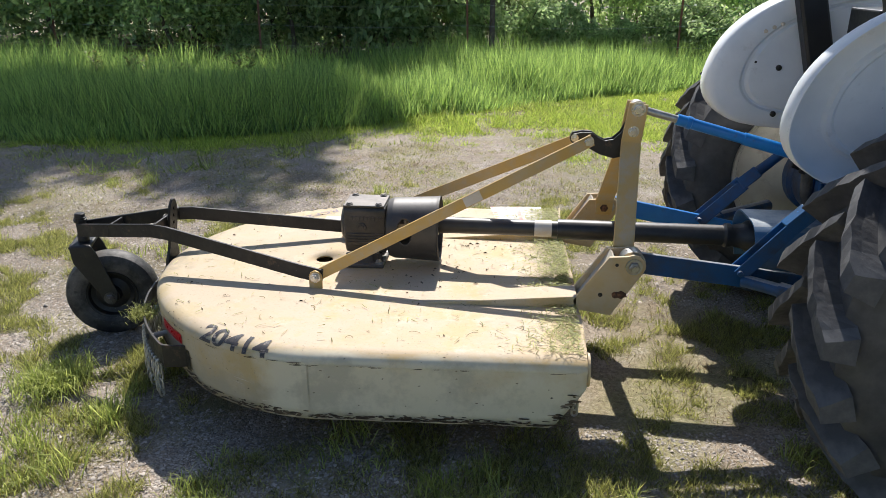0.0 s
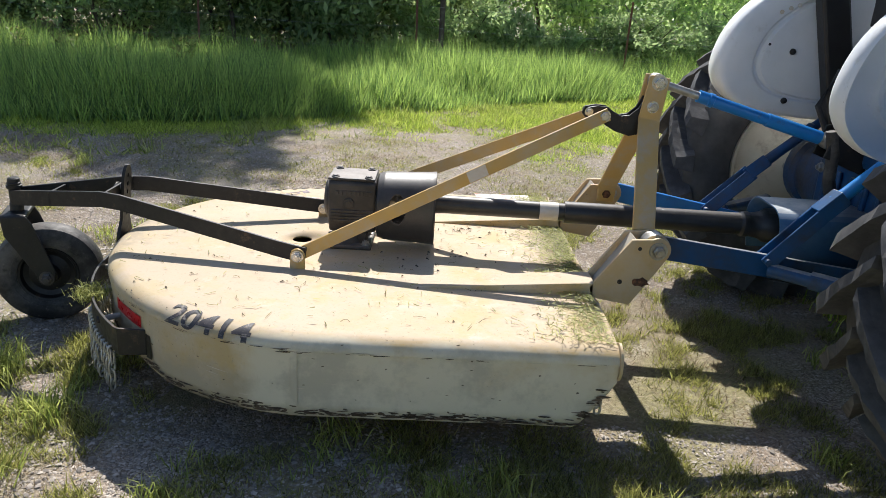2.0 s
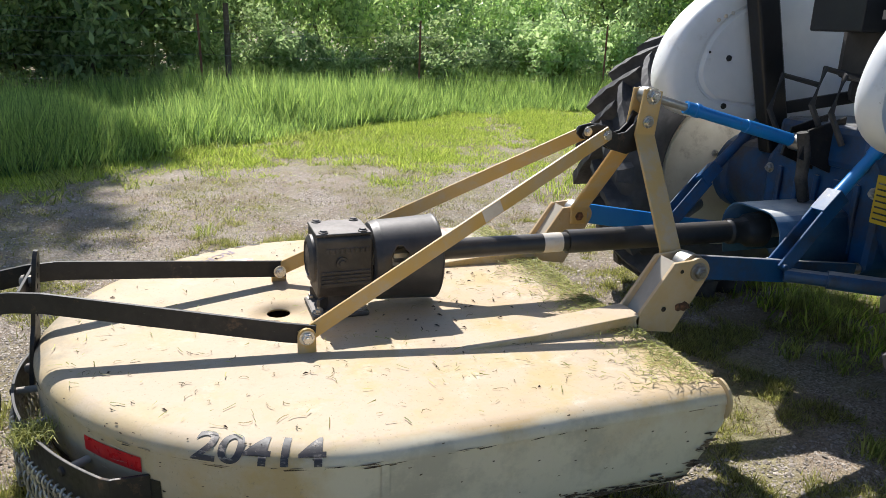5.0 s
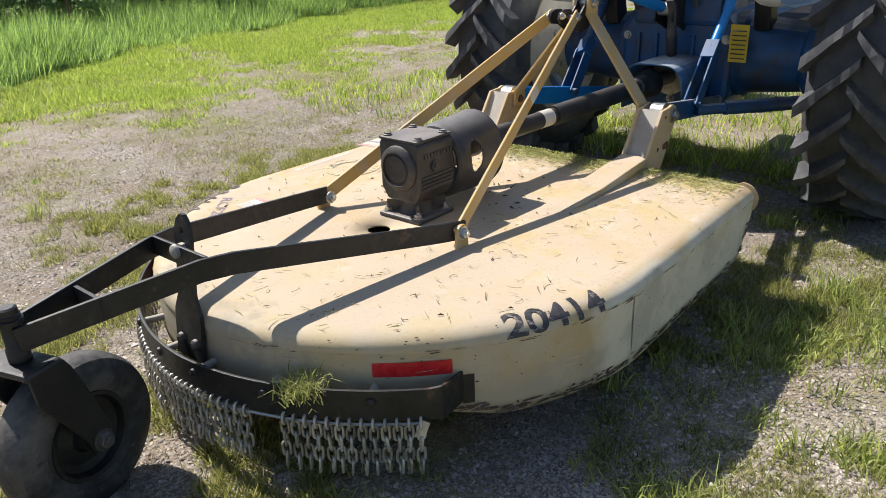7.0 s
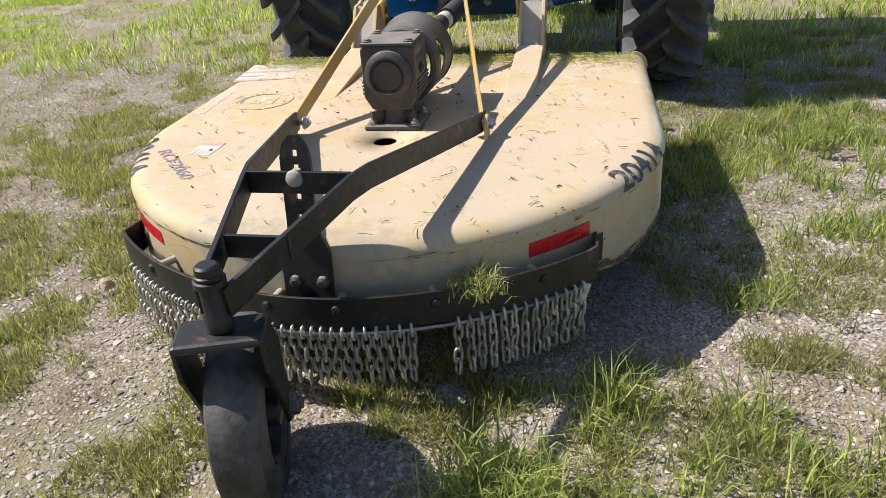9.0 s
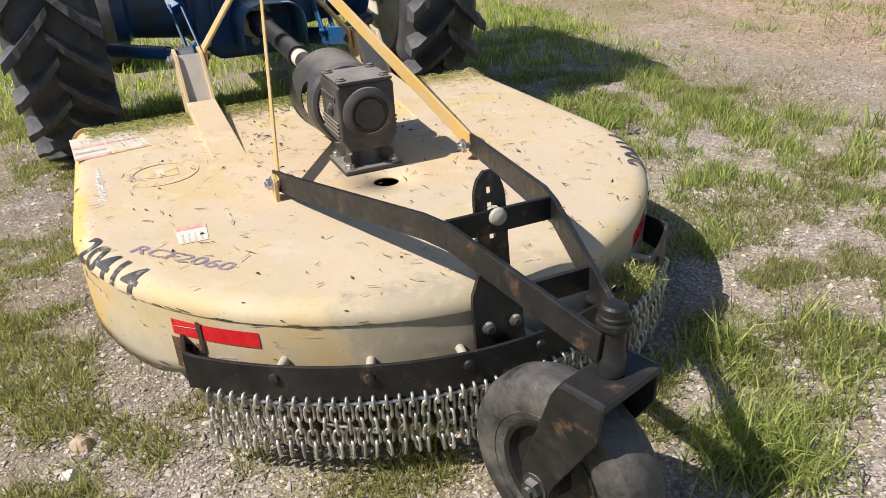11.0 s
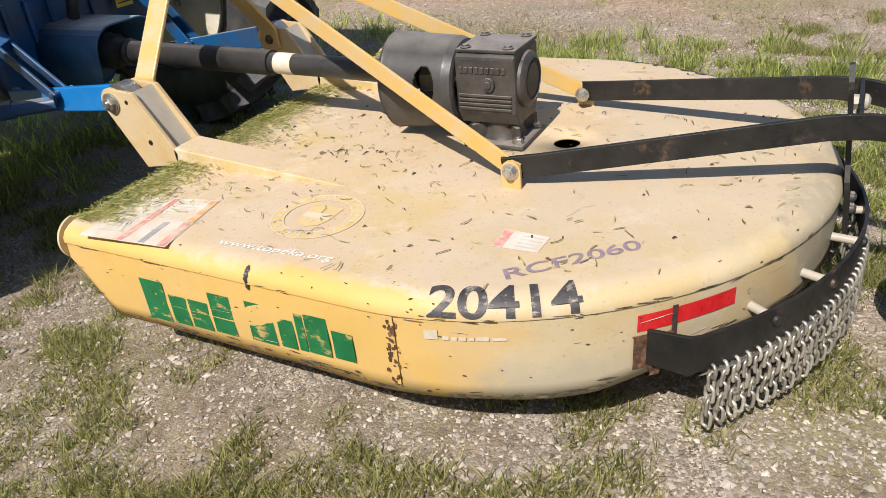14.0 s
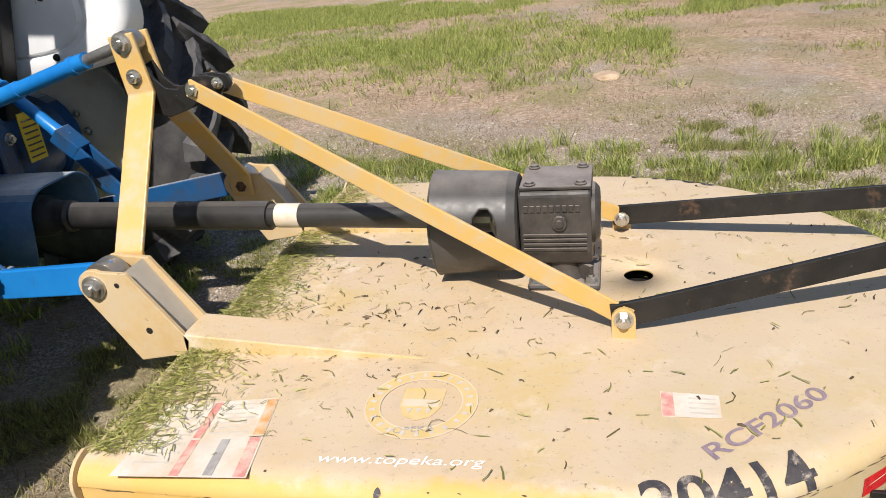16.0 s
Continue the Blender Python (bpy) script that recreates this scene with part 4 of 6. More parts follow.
def on_label(u0, u1, v0, v1, mat, name="label_panel"):
    a, b, c, d = (Vector(p) for p in ((1.036, 0.667), (0.788, 0.622), (0.744, 0.880), (1.030, 0.900)))
    q = lambda u, v: (a.lerp(b, u)).lerp(d.lerp(c, u), v)
    plan_plate(name, [tuple(q(u, v)) for u, v in ((u0, v0), (u1, v0), (u1, v1), (u0, v1))], mat, label1, z=TOP + 0.0018)


on_label(0.435, 0.505, 0.02, 0.52, STICKER_RED)
on_label(0.435, 0.505, 0.55, 0.99, STICKER_RED)
on_label(0.91, 0.995, 0.02, 0.50, STICKER_ORANGE)
on_label(0.90, 0.985, 0.53, 0.99, STICKER_RED)
on_label(0.68, 0.75, 0.55, 0.98, STICKER_GREY)
for k in range(7):
    on_label(0.10 + 0.012 * (k % 2), 0.40, 0.10 + 0.12 * k, 0.125 + 0.12 * k, STICKER_FAINT, "print_line")
    on_label(0.54, 0.86 - 0.05 * (k % 3), 0.06 + 0.065 * k, 0.078 + 0.065 * k, STICKER_FAINT, "print_line")
label2 = plan_plate("small_warning_label", [(-0.028, 0.549), (-0.141, 0.557), (-0.138, 0.632), (-0.027, 0.634)], STICKER, deck, label="small white and red warning label")
plan_plate("label_panel", [(-0.029, 0.551), (-0.052, 0.552), (-0.052, 0.631), (-0.028, 0.632)], STICKER_RED, label2, z=TOP + 0.0018)
for k in range(4):
    plan_plate("print_line", [(-0.080, 0.568 + 0.016 * k), (-0.133, 0.570 + 0.016 * k), (-0.133, 0.575 + 0.016 * k), (-0.080, 0.573 + 0.016 * k)], STICKER_FAINT, label2, z=TOP + 0.0018)


def seal():
    c, r = Vector((0.462, 0.622)), 0.120
    bm = B()
    ring_lathe(bm, (c.x, c.y, TOP + 0.0010), (0, 0, 1), [(0, r), (0, r * 0.74), (0.001, r * 0.74), (0.001, r)], 48)
    ring = part("round_seal", bm, SEAL_YELLOW, deck, "faded round yellow seal with a shield")
    for rr in (1.0, 0.74):
        bm = B()
        ring_lathe(bm, (c.x, c.y, TOP + 0.0016), (0, 0, 1), [(0, r * rr + 0.0015), (0, r * rr - 0.0015), (0.001, r * rr - 0.0015), (0.001, r * rr + 0.0015)], 48)
        part("seal_line", bm, SEAL_CREAM, ring)
    for k in range(22):
        a = 2 * math.pi * k / 22
        m = Matrix.Translation((c.x + 0.87 * r * math.cos(a), c.y + 0.87 * r * math.sin(a), TOP + 0.0022)) @ Matrix.Rotation(a, 4, "Z")
        bm = B()
        box(bm, -0.007, 0.007, -0.004, 0.004, 0, 0.0008, m)
        part("seal_mark", bm, STICKER_FAINT, ring)
    sh = [(0.045, -0.055), (-0.045, -0.055), (-0.045, 0.01), (-0.03, 0.045), (0, 0.06), (0.03, 0.045), (0.045, 0.01)]
    plan_plate("shield", [(c.x + x, c.y + y) for x, y in sh], SEAL_YELLOW, ring, z=TOP + 0.0012)
    plan_plate("shield_band", [(c.x + x, c.y + y) for x, y in ((0.04, -0.012), (-0.04, -0.012), (-0.04, 0.012), (0.04, 0.012))], SEAL_CREAM, ring, z=TOP + 0.0020)
    for k in (-1, 0, 1):
        plan_plate("shield_mark", [(c.x + 0.02 * k - 0.006, c.y + 0.02), (c.x + 0.02 * k + 0.006, c.y + 0.02), (c.x + 0.02 * k, c.y + 0.038)], STICKER_FAINT, ring, z=TOP + 0.0020)

    flat_text("seal_lettering", "TOPEKA", (0.513, 0.731), (0.414, 0.712), 0.018, STICKER_GREY, "small grey lettering on the seal", z=TOP + 0.0028)


seal()


def chips(name, edge, spots, mat, label, lift=0.0030):
    """Ragged flakes lying on the deck's side: (along, up, half length, half height)."""
    g = random.Random(len(spots))
    vs, fs = [], []
    for s, v, a, b in spots:
        i = len(vs)
        k = 8
        tilt = g.uniform(-0.12, 0.12)
        for j in range(k):
            t = 2 * math.pi * j / k
            r = g.uniform(0.6, 1.1)
            p, q = a * r * math.cos(t), b * r * math.sin(t)
            vs.append(tuple(edge.at(s + p, v + q + p * tilt, lift)))
        fs.append(list(range(i, i + k)))
    me = bpy.data.meshes.new(name)
    me.from_pydata(vs, [], fs)
    me.materials.append(mat)
    ob = new(name, me)
    ob.parent = deck
    tagged(ob, label, kind="stuff")


def wear():
    g = random.Random(77)
    for edge, dirt in ((RIGHT, 1.0), (LEFT, 0.28)):
        full = edge.c[-1]
        low, line, scr = [], [], []
        def foot(s):
            q = edge.at(s, -0.01)
            return skirt_bottom(q.x, q.y) - CREASE
        for k in range(int(420 * dirt)):
            s = g.uniform(0.30, full - 0.03)
            thick = 0.5 + 0.5 * noise.noise(Vector((s * 2.3, 4.0 * edge.side, 1.0)))
            up = abs(g.gauss(0, 0.008)) * (0.3 + 2.2 * thick)
            low.append((s, foot(s) + 0.007 + up, g.uniform(0.004, 0.026) * (0.6 + thick) * (1 + 1.2 * (g.random() > 0.93)), g.uniform(0.001, 0.0045) * (1 + 1.0 * (g.random() > 0.93))))
        for k in range(80):
            s = g.uniform(0.2, full - 0.02)
            if noise.noise(Vector((s * 3.1, edge.side * 9.0, 2.0))) < -0.05:
                continue
            line.append((s, g.gauss(-0.003, 0.0035), g.uniform(0.006, 0.038), g.uniform(0.0008, 0.0022)))
        for k in range(60):
            s, v = g.uniform(0.3, full - 0.05), g.uniform(-0.17, 0.07)
            line.append((s, v, g.uniform(0.002, 0.007), g.uniform(0.001, 0.003)))
        for k in range(14):
            s, v = g.uniform(0.3, full - 0.05), g.uniform(-0.18, -0.02)
            scr.append((s, v, g.uniform(0.01, 0.05), g.uniform(0.0005, 0.0012)))
        chips("caked_dirt", edge, low, MUD, "dark caked dirt and rust along the skirt's foot")
        chips("chipped_paint", edge, line, MUD, "dark chips and scratches in the paint")
        chips("scratched_paint", edge, scr, SCRATCH, "pale scratches in the paint", 0.0046)
    # marks on the seam and beside the reflector
    s = LEFT.near(0.10, 0.90)
    chips("seam_rust", LEFT, [(s + g.gauss(0, 0.007), g.uniform(-0.19, -0.01), g.uniform(0.002, 0.006), g.uniform(0.003, 0.010)) for k in range(40)], RUST, "rust along the welded seam", 0.0060)
    s = LEFT.near(0.47, 0.89)
    chips("dark_smudge", LEFT, [(s, 0.035 - 0.012 * k, 0.007, 0.012) for k in range(5)], INK, "dark upright smudge of paint")
    s = LEFT.near(-0.445, 0.64)
    on_edge("dark_smudge", LEFT, s - 0.006, s + 0.007, -0.108, -0.022, SMUDGE, deck, "dark smudge across the reflector", ns=2, nv=6, lift=0.0048)
    s = LEFT.near(-0.415, 0.67)
    chips("rust_patch", LEFT, [(s + g.gauss(0, 0.014), g.uniform(-0.19, -0.09), g.uniform(0.006, 0.016), g.uniform(0.006, 0.016)) for k in range(40)], RUST, "rust patch beside the guard band", 0.0055)


wear()


def crumbs():
    """Dry crumbs of dirt and curled straw lying on the deck's top."""
    g = random.Random(9)
    vs, fs = [], []
    for k in range(620):
        x, y = g.uniform(-0.55, 1.05), g.uniform(-0.78, 0.78)
        dense = math.exp(-((x - 0.62) / 0.22) ** 2 - ((abs(y) - 0.22) / 0.14) ** 2)
        if ((x - XC) / 0.82) ** 2 + (y / 0.82) ** 2 > 1 and x < XC:
            continue
        if g.random() > 0.07 + 0.75 * dense:
            continue
        a, l, w = g.uniform(0, 6.28), g.uniform(0.002, 0.010) * (1 + 0.9 * dense), g.uniform(0.0012, 0.0032)
        c, s = math.cos(a), math.sin(a)
        i = len(vs)
        for p, q, z in ((-l, -w, 0), (l, -w * 0.6, 0), (l * 0.8, w, 0), (-l * 0.9, w * 0.8, 0), (0, 0, 0.005)):
            vs.append((x + p * c - q * s, y + p * s + q * c, TOP + 0.003 + z))
        fs += [(i, i + 1, i + 4), (i + 1, i + 2, i + 4), (i + 2, i + 3, i + 4), (i + 3, i, i + 4)]
    me = bpy.data.meshes.new("dirt_crumbs")
    me.from_pydata(vs, [], fs)
    me.materials.append(MUD)
    ob = new("dirt_crumbs", me)
    tagged(ob, "dry dark crumbs of dirt and straw on the deck", "dirt", kind="stuff")


crumbs()


def straw():
    """Dried curled stalks lying loose over the deck's top."""
    g = random.Random(21)
    vs, fs = [], []
    while len(vs) < 8 * 260:
        x, y = g.uniform(-0.62, 1.06), g.uniform(-0.80, 0.80)
        if x < XC and ((x - XC) / 0.80) ** 2 + (y / 0.80) ** 2 > 1:
            continue
        thick = 0.09 + 0.84 * math.exp(-((x - 0.66) / 0.25) ** 2 - ((y - 0.30) / 0.22) ** 2) + 0.06 * (y < -0.25) + 0.10 * (x < -0.4)
        if g.random() > thick:
            continue
        a, l, w, curl = g.uniform(0, 6.28), g.uniform(0.006, 0.026), g.uniform(0.0006, 0.0013), g.uniform(-1.6, 1.6)
        i = len(vs)
        for k in range(4):
            t = -1 + 2 * k / 3
            b = a + curl * t
            px, py = x + math.cos(a + curl * t * 0.5) * l * t, y + math.sin(a + curl * t * 0.5) * l * t
            z = TOP + 0.0030 + 0.0022 * (1 - t * t)
            vs.append((px - math.sin(b) * w, py + math.cos(b) * w, z))
            vs.append((px + math.sin(b) * w, py - math.cos(b) * w, z + 0.0008))
        fs += [(i + 2 * k, i + 2 * k + 1, i + 2 * k + 3, i + 2 * k + 2) for k in range(3)]
    me = bpy.data.meshes.new("dry_straw")
    me.from_pydata(vs, [], fs)
    me.materials.append(STALK)
    tagged(new("dry_straw", me), "dried olive-brown grass stalks lying loose on the deck", "straw", kind="stuff")


straw()


# hitch brackets, rails, A-frame
def hitch_side(sy):
    yi, yo = 0.338 * sy, 0.440 * sy
    pin = Vector((1.328, 0, 0.62))
    arc = [(pin.x + 0.046 * math.cos(a), 0, pin.z + 0.046 * math.sin(a)) for a in [radians(-30 + 150 * k / 8) for k in range(9)]]
    outline = [(1.103, 0, 0.47), (1.113, 0, 0.432), (1.253, 0, 0.410)] + arc + [(1.233, 0, 0.655)]
    first = None
    for y in (yi, yo):
        bm = B()
        prism(bm, [(x, y - 0.007, z) for x, _, z in outline], (0, 0.014, 0))
        p = part("hitch_plate", bm, TAN, cutter, "tan hitch plate with worn paint", bevel=0.002)
        for hx, hz, hr in ((1.208, 0.498, 0.009), (1.263, 0.625, 0.007)):
            bm = B()
            out = 0.0075 if y > 0 else -0.0075
            lathe(bm, (hx, y + out, hz), (0, math.copysign(1, out), 0), [(0, hr), (0.0006, hr)], 12)
            part("bolt_hole", bm, BLACK, p)
        first = first or p
    if sy < 0:
        gg = random.Random(3)
        bm = B()
        flake = [(1.283 + 0.034 * gg.uniform(0.6, 1.1) * math.cos(t), 0, 0.500 + 0.020 * gg.uniform(0.6, 1.1) * math.sin(t)) for t in [2 * math.pi * k / 14 for k in range(14)]]
        prism(bm, [(x, yo - 0.0085, z) for x, _, z in flake], (0, 0.001, 0))
        part("rust_patch", bm, RUST, p, "brown rust where the paint has flaked")
    bm = B()
    a, b = Vector((1.126, 0, 0.442)), Vector((1.256, 0, 0.648))
    n = Vector((-(b - a).z, 0, (b - a).x)).normalized() * 0.010
    prism(bm, [(a.x, yi + 0.007 * sy, a.z), (b.x, yi + 0.007 * sy, b.z), (b.x, yo - 0.007 * sy, b.z), (a.x, yo - 0.007 * sy, a.z)], n)
    part("web_plate", bm, GREY_PAINT, cutter, "bare grey-primed web plate")
    bm = B()
    rod(bm, (1.328, yi - 0.02 * sy, 0.62), (1.328, yo + 0.012 * sy, 0.62), 0.016)
    for r0, y in ((0.026, yi - 0.012 * sy), (0.032, yo + 0.007 * sy)):
        lathe(bm, (1.328, y, 0.62), (0, sy, 0), [(0, r0), (0.007, r0)], 24)
    hex_bolt(bm, (1.328, yo + 0.012 * sy, 0.62), (0, sy, 0), 0.022, 0.014)
    part("hitch_pin", bm, STEEL, cutter, "steel lower hitch pin", smooth=True)
    # tapered rail along the deck
    bm = B()
    y0, y1 = yi - 0.007 * sy, yo + 0.007 * sy
    vs = [(1.120, 0.052), (0.97, 0.040), (0.52, 0.003)]
    prism(bm, [(1.120, y0, TOP - 0.004)] + [(x, y0, TOP + h) for x, h in vs] + [(0.46, y0, TOP - 0.004)], (0, y1 - y0, 0))
    part("deck_rail", bm, DECK, cutter, "low tapered rail welded to the deck", bevel=0.004)
    # A-frame leg
    bm = B()
    bar(bm, [(1.363, 0.034 * sy, 1.178), (1.343, 0.034 * sy, 1.015), (1.303, 0.318 * sy, 0.66), (1.301, 0.321 * sy, 0.585)], 0.078, 0.013, up=(1, 0, 0.05))
    leg = part("frame_leg", bm, STRUT, cutter, "yellow-tan A-frame leg of bent flat bar", bevel=0.004)
    bm = B()
    hex_bolt(bm, (1.361, 0.041 * sy, 1.155), (0, sy, 0), 0.022, 0.014)
    part("leg_bolt", bm, BOLT, leg, "zinc-plated hex bolt")
    bm = B()
    hex_bolt(bm, (1.349, 0.041 * sy, 1.063), (0, sy, 0), 0.017, 0.012)
    part("leg_bolt", bm, BOLT, leg, "zinc-plated hex bolt")
    bm = B()
    hex_bolt(bm, (1.302, 0.326 * sy, 0.62), (0, -sy, 0), 0.020, 0.016)
    part("leg_bolt", bm, RUST, leg)
    # strut
    bm = B()
    bar(bm, [(0.028, 0.322 * sy, 0.478), (1.181, 0.058 * sy, 1.029)], 0.050, 0.010, up=(0, 0, 1))
    st = part("strut", bm, STRUT, cutter, "yellow-tan flat bar brace", bevel=0.002)
    if sy < 0:
        a, b = Vector((0.028, 0.322 * sy, 0.478)), Vector((1.181, 0.058 * sy, 1.029))
        bm = B()
        bar(bm, [a + (b - a) * 0.545 + Vector((0, -0.0056, 0)), a + (b - a) * 0.605 + Vector((0, -0.0056, 0))], 0.044, 0.002)
        part("sticker", bm, STICKER, st, "small white maker's sticker")
    # clevis lug on the deck
    bm = B()
    lug = [(0.015, 0, TOP - 0.004), (0.070, 0, TOP - 0.004), (0.070, 0, 0.485)] + [(0.0425 + 0.0275 * math.cos(a), 0, 0.485 + 0.0275 * math.sin(a)) for a in [math.pi * k / 8 for k in range(1, 9)]]
    prism(bm, [(x, 0.332 * sy - 0.006, z) for x, _, z in lug], (0, 0.012, 0))
    lg = part("brace_lug", bm, STRUT, cutter, "tan lug welded on the deck", bevel=0.0015)
    bm = B()
    hex_bolt(bm, (0.0425, 0.338 * sy, 0.484), (0, sy, 0), 0.017, 0.013)
    rod(bm, (0.0425, 0.338 * sy, 0.484), (0.0425, 0.285 * sy, 0.484), 0.009)
    hex_bolt(bm, (0.0425, 0.288 * sy, 0.484), (0, -sy, 0), 0.017, 0.013)
    part("lug_bolt", bm, BOLT, lg, "zinc-plated bolt and nut")


hitch_side(1)
hitch_side(-1)

# floating top-link lugs
for sy in (1, -1):
    out = [(1.300, 1.058 + 0.035), (1.335, 1.075), (1.340, 1.02), (1.315, 0.955), (1.255, 0.938), (1.195, 0.955), (1.140, 0.985), (1.088, 0.992), (1.070, 1.012), (1.082, 1.040),
           (1.120, 1.048), (1.160, 1.046), (1.188, 1.026), (1.215, 1.014), (1.248, 1.020), (1.278, 1.048)]
    bm = B()
    prism(bm, [(x + 0.022, 0.022 * sy - 0.005, z + 0.006) for x, z in out], (0, 0.010, 0))
    link = part("float_lug", bm, BLACK, cutter, "curved black floating top-link lug", bevel=0.002)
    bm = B()
    hex_bolt(bm, (1.164, 0.062 * sy, 1.022), (0, sy, 0), 0.018, 0.013)
    rod(bm, (1.164, 0.063 * sy, 1.022), (1.164, 0, 1.022), 0.010)
    hex_bolt(bm, (1.110, 0.028 * sy, 1.030), (0, sy, 0), 0.012, 0.010)
    part("lug_bolt", bm, BOLT, link, "zinc-plated bolt")
bm = B()
rod(bm, (1.361, -0.034, 1.155), (1.361, 0.034, 1.155), 0.016)
part("mast_pin", bm, STEEL, cutter, "steel mast pin")
bm = B()
lathe(bm, (1.349, -0.034, 1.063), (0, 1, 0), [(0, 0.022), (0.068, 0.022)], 18)
part("mast_spacer", bm, STEEL, cutter, "steel spacer tube")


# gearbox
def gearbox():
    gx0, gx1, gy = 0.119, 0.304, 0.092
    bm = B()
    sec = []
    for y, z in ((-gy, 0.545), (-gy * 0.72, 0.502), (gy * 0.72, 0.502), (gy, 0.545), (gy, 0.705), (gy * 0.9, 0.716), (-gy * 0.9, 0.716), (-gy, 0.705)):
        sec.append((gx0, y, z))
    prism(bm, sec, (gx1 - gx0, 0, 0))
    body = part("gearbox", bm, GEAR, cutter, "black cast-iron gearbox, dusty", bevel=0.020)
    bm = B()
    prism(bm, [(gx0 - 0.002, -0.088, 0.716), (gx1 - 0.004, -0.088, 0.716), (gx1 - 0.004, 0.088, 0.716), (gx0 - 0.002, 0.088, 0.716)], (0, 0, 0.010))
    part("gearbox_cover", bm, GEAR, body, "bolted top cover", bevel=0.003)
    for x in (gx0 + 0.025, gx1 - 0.03):
        for y in (-0.07, 0.07):
            bm = B()
            lathe(bm, (x, y, 0.7255), (0, 0, 1), [(0, 0.016), (0.004, 0.016), (0.006, 0.012), (0.010, 0.010)], 14)
            part("cover_bolt", bm, GEAR, body)
    bm = B()
    lathe(bm, (gx0 + 0.001, 0, 0.622), (-1, 0, 0), [(0, 0.082), (0.010, 0.080), (0.020, 0.068), (0.022, 0.060), (0.014, 0.058), (0.014, 0.052), (0.020, 0.047), (0.020, 0)], 32)
    part("bearing_cap", bm, GEAR, body, "round rear bearing cap", smooth=True)
    for sy in (-1, 1):
        for k in range(4):
            bm = B()
            bar(bm, [(gx0 + 0.012, sy * (gy + 0.002), 0.556 + 0.013 * k), (gx1 - 0.01, sy * (gy + 0.002), 0.556 + 0.013 * k)], 0.006, 0.008)
            part("casting_rib", bm, GEAR, body)
        bm = B()
        for k in range(9):
            x0 = gx0 + 0.028 + 0.0165 * k
            bar(bm, [(x0, sy * (gy + 0.001), 0.668), (x0 + 0.0115, sy * (gy + 0.001), 0.668)], 0.017, 0.006)
        part("raised_mark", bm, GEAR, body, "raised cast maker's mark as plain bars", bevel=0.001)
        bm = B()
        lathe(bm, (0.200, sy * gy, 0.628), (0, sy, 0), [(0, 0.020), (0.008, 0.019), (0.008, 0.011), (0.013, 0.010)], 16)
        part("level_plug", bm, GEAR, body, "oil level plug")
    bm = B()
    lathe(bm, (0.196, 0, TOP + 0.015), (0, 0, 1), [(0, 0.072), (0.02, 0.060), (0.05, 0.058), (0.08, 0.075)], 24)
    for a in range(4):
        m = Matrix.Translation((0.196, 0, TOP)) @ Matrix.Rotation(radians(45 + 90 * a), 4, "Z")
        box(bm, 0.03, 0.105, -0.006, 0.006, 0.012, 0.062, m)
    part("gearbox_neck", bm, GEAR, body, smooth=True)
    bm = B()
    box(bm, 0.100, 0.292, -0.098, 0.098, TOP - 0.002, TOP + 0.017)
    base = part("base_flange", bm, GEAR, body, bevel=0.008)
    for x in (0.125, 0.267):
        for y in (-0.072, 0.072):
            bm = B()
            hex_bolt(bm, (x, y, TOP + 0.017), (0, 0, 1), 0.014, 0.012)
            part("base_bolt", bm, STEEL, base)


gearbox()


def shaft_shield():
    """Bell-shaped shield over the input joint, open at both ends, with an oval side opening each side."""
    bm = B()
    n = 160
    stations = [(0.304, 0.104), (0.312, 0.122), (0.335, 0.130), (0.42, 0.133), (0.50, 0.137), (0.528, 0.139), (0.540, 0.141)]
    fine = []
    for (a, ra), (b, rb) in zip(stations, stations[1:]):
        m = max(2, round((b - a) / 0.004))
        for k in range(m):
            fine.append((a + (b - a) * k / m, ra + (rb - ra) * k / m))
    fine.append(stations[-1])
    rings = []
    for x, r in fine:
        ring = []
        for i in range(n):
            a = 2 * math.pi * i / n
            sq = 1 + 0.14 * max(0, -math.sin(a)) ** 2
            ring.append(bm.verts.new((x, r * math.cos(a), 0.608 + r * math.sin(a) * sq)))
        rings.append(ring)
    for j, (a, b) in enumerate(zip(rings, rings[1:])):
        for i in range(n):
            xm = (fine[j][0] + fine[j + 1][0]) / 2
            am = 2 * math.pi * (i + 0.5) / n
            turn = min(abs(am - 0.1), abs(am - 2 * math.pi - 0.1), abs(am - math.pi + 0.1))
            if ((xm - 0.392) / 0.033) ** 2 + (turn / 0.46) ** 2 < 1:
                continue
            bm.faces.new((a[i], a[(i + 1) % n], b[(i + 1) % n], b[i]))
    bmesh.ops.recalc_face_normals(bm, faces=bm.faces[:])
    sh = part("shaft_shield", bm, PLASTIC, cutter, "black bell-shaped shaft shield with oval openings", smooth=True)
    so = sh.modifiers.new("wall", "SOLIDIFY")
    so.thickness = 0.005
    bm = B()
    ring_lathe(bm, (0.536, 0, 0.604), (1, 0, 0), [(-0.005, 0.138), (0, 0.1445), (0.005, 0.138)], 40)
    part("shield_band", bm, PLASTIC, sh, smooth=True)
    bm = B()
    rod(bm, (0.29, 0, 0.612), (0.42, 0, 0.612), 0.030)
    lathe(bm, (0.35, 0, 0.612), (1, 0, 0), [(0, 0.055), (0.03, 0.055), (0.04, 0.04), (0.10, 0.045)], 16)
    part("joint", bm, STEEL, sh, "greasy universal joint")


shaft_shield()


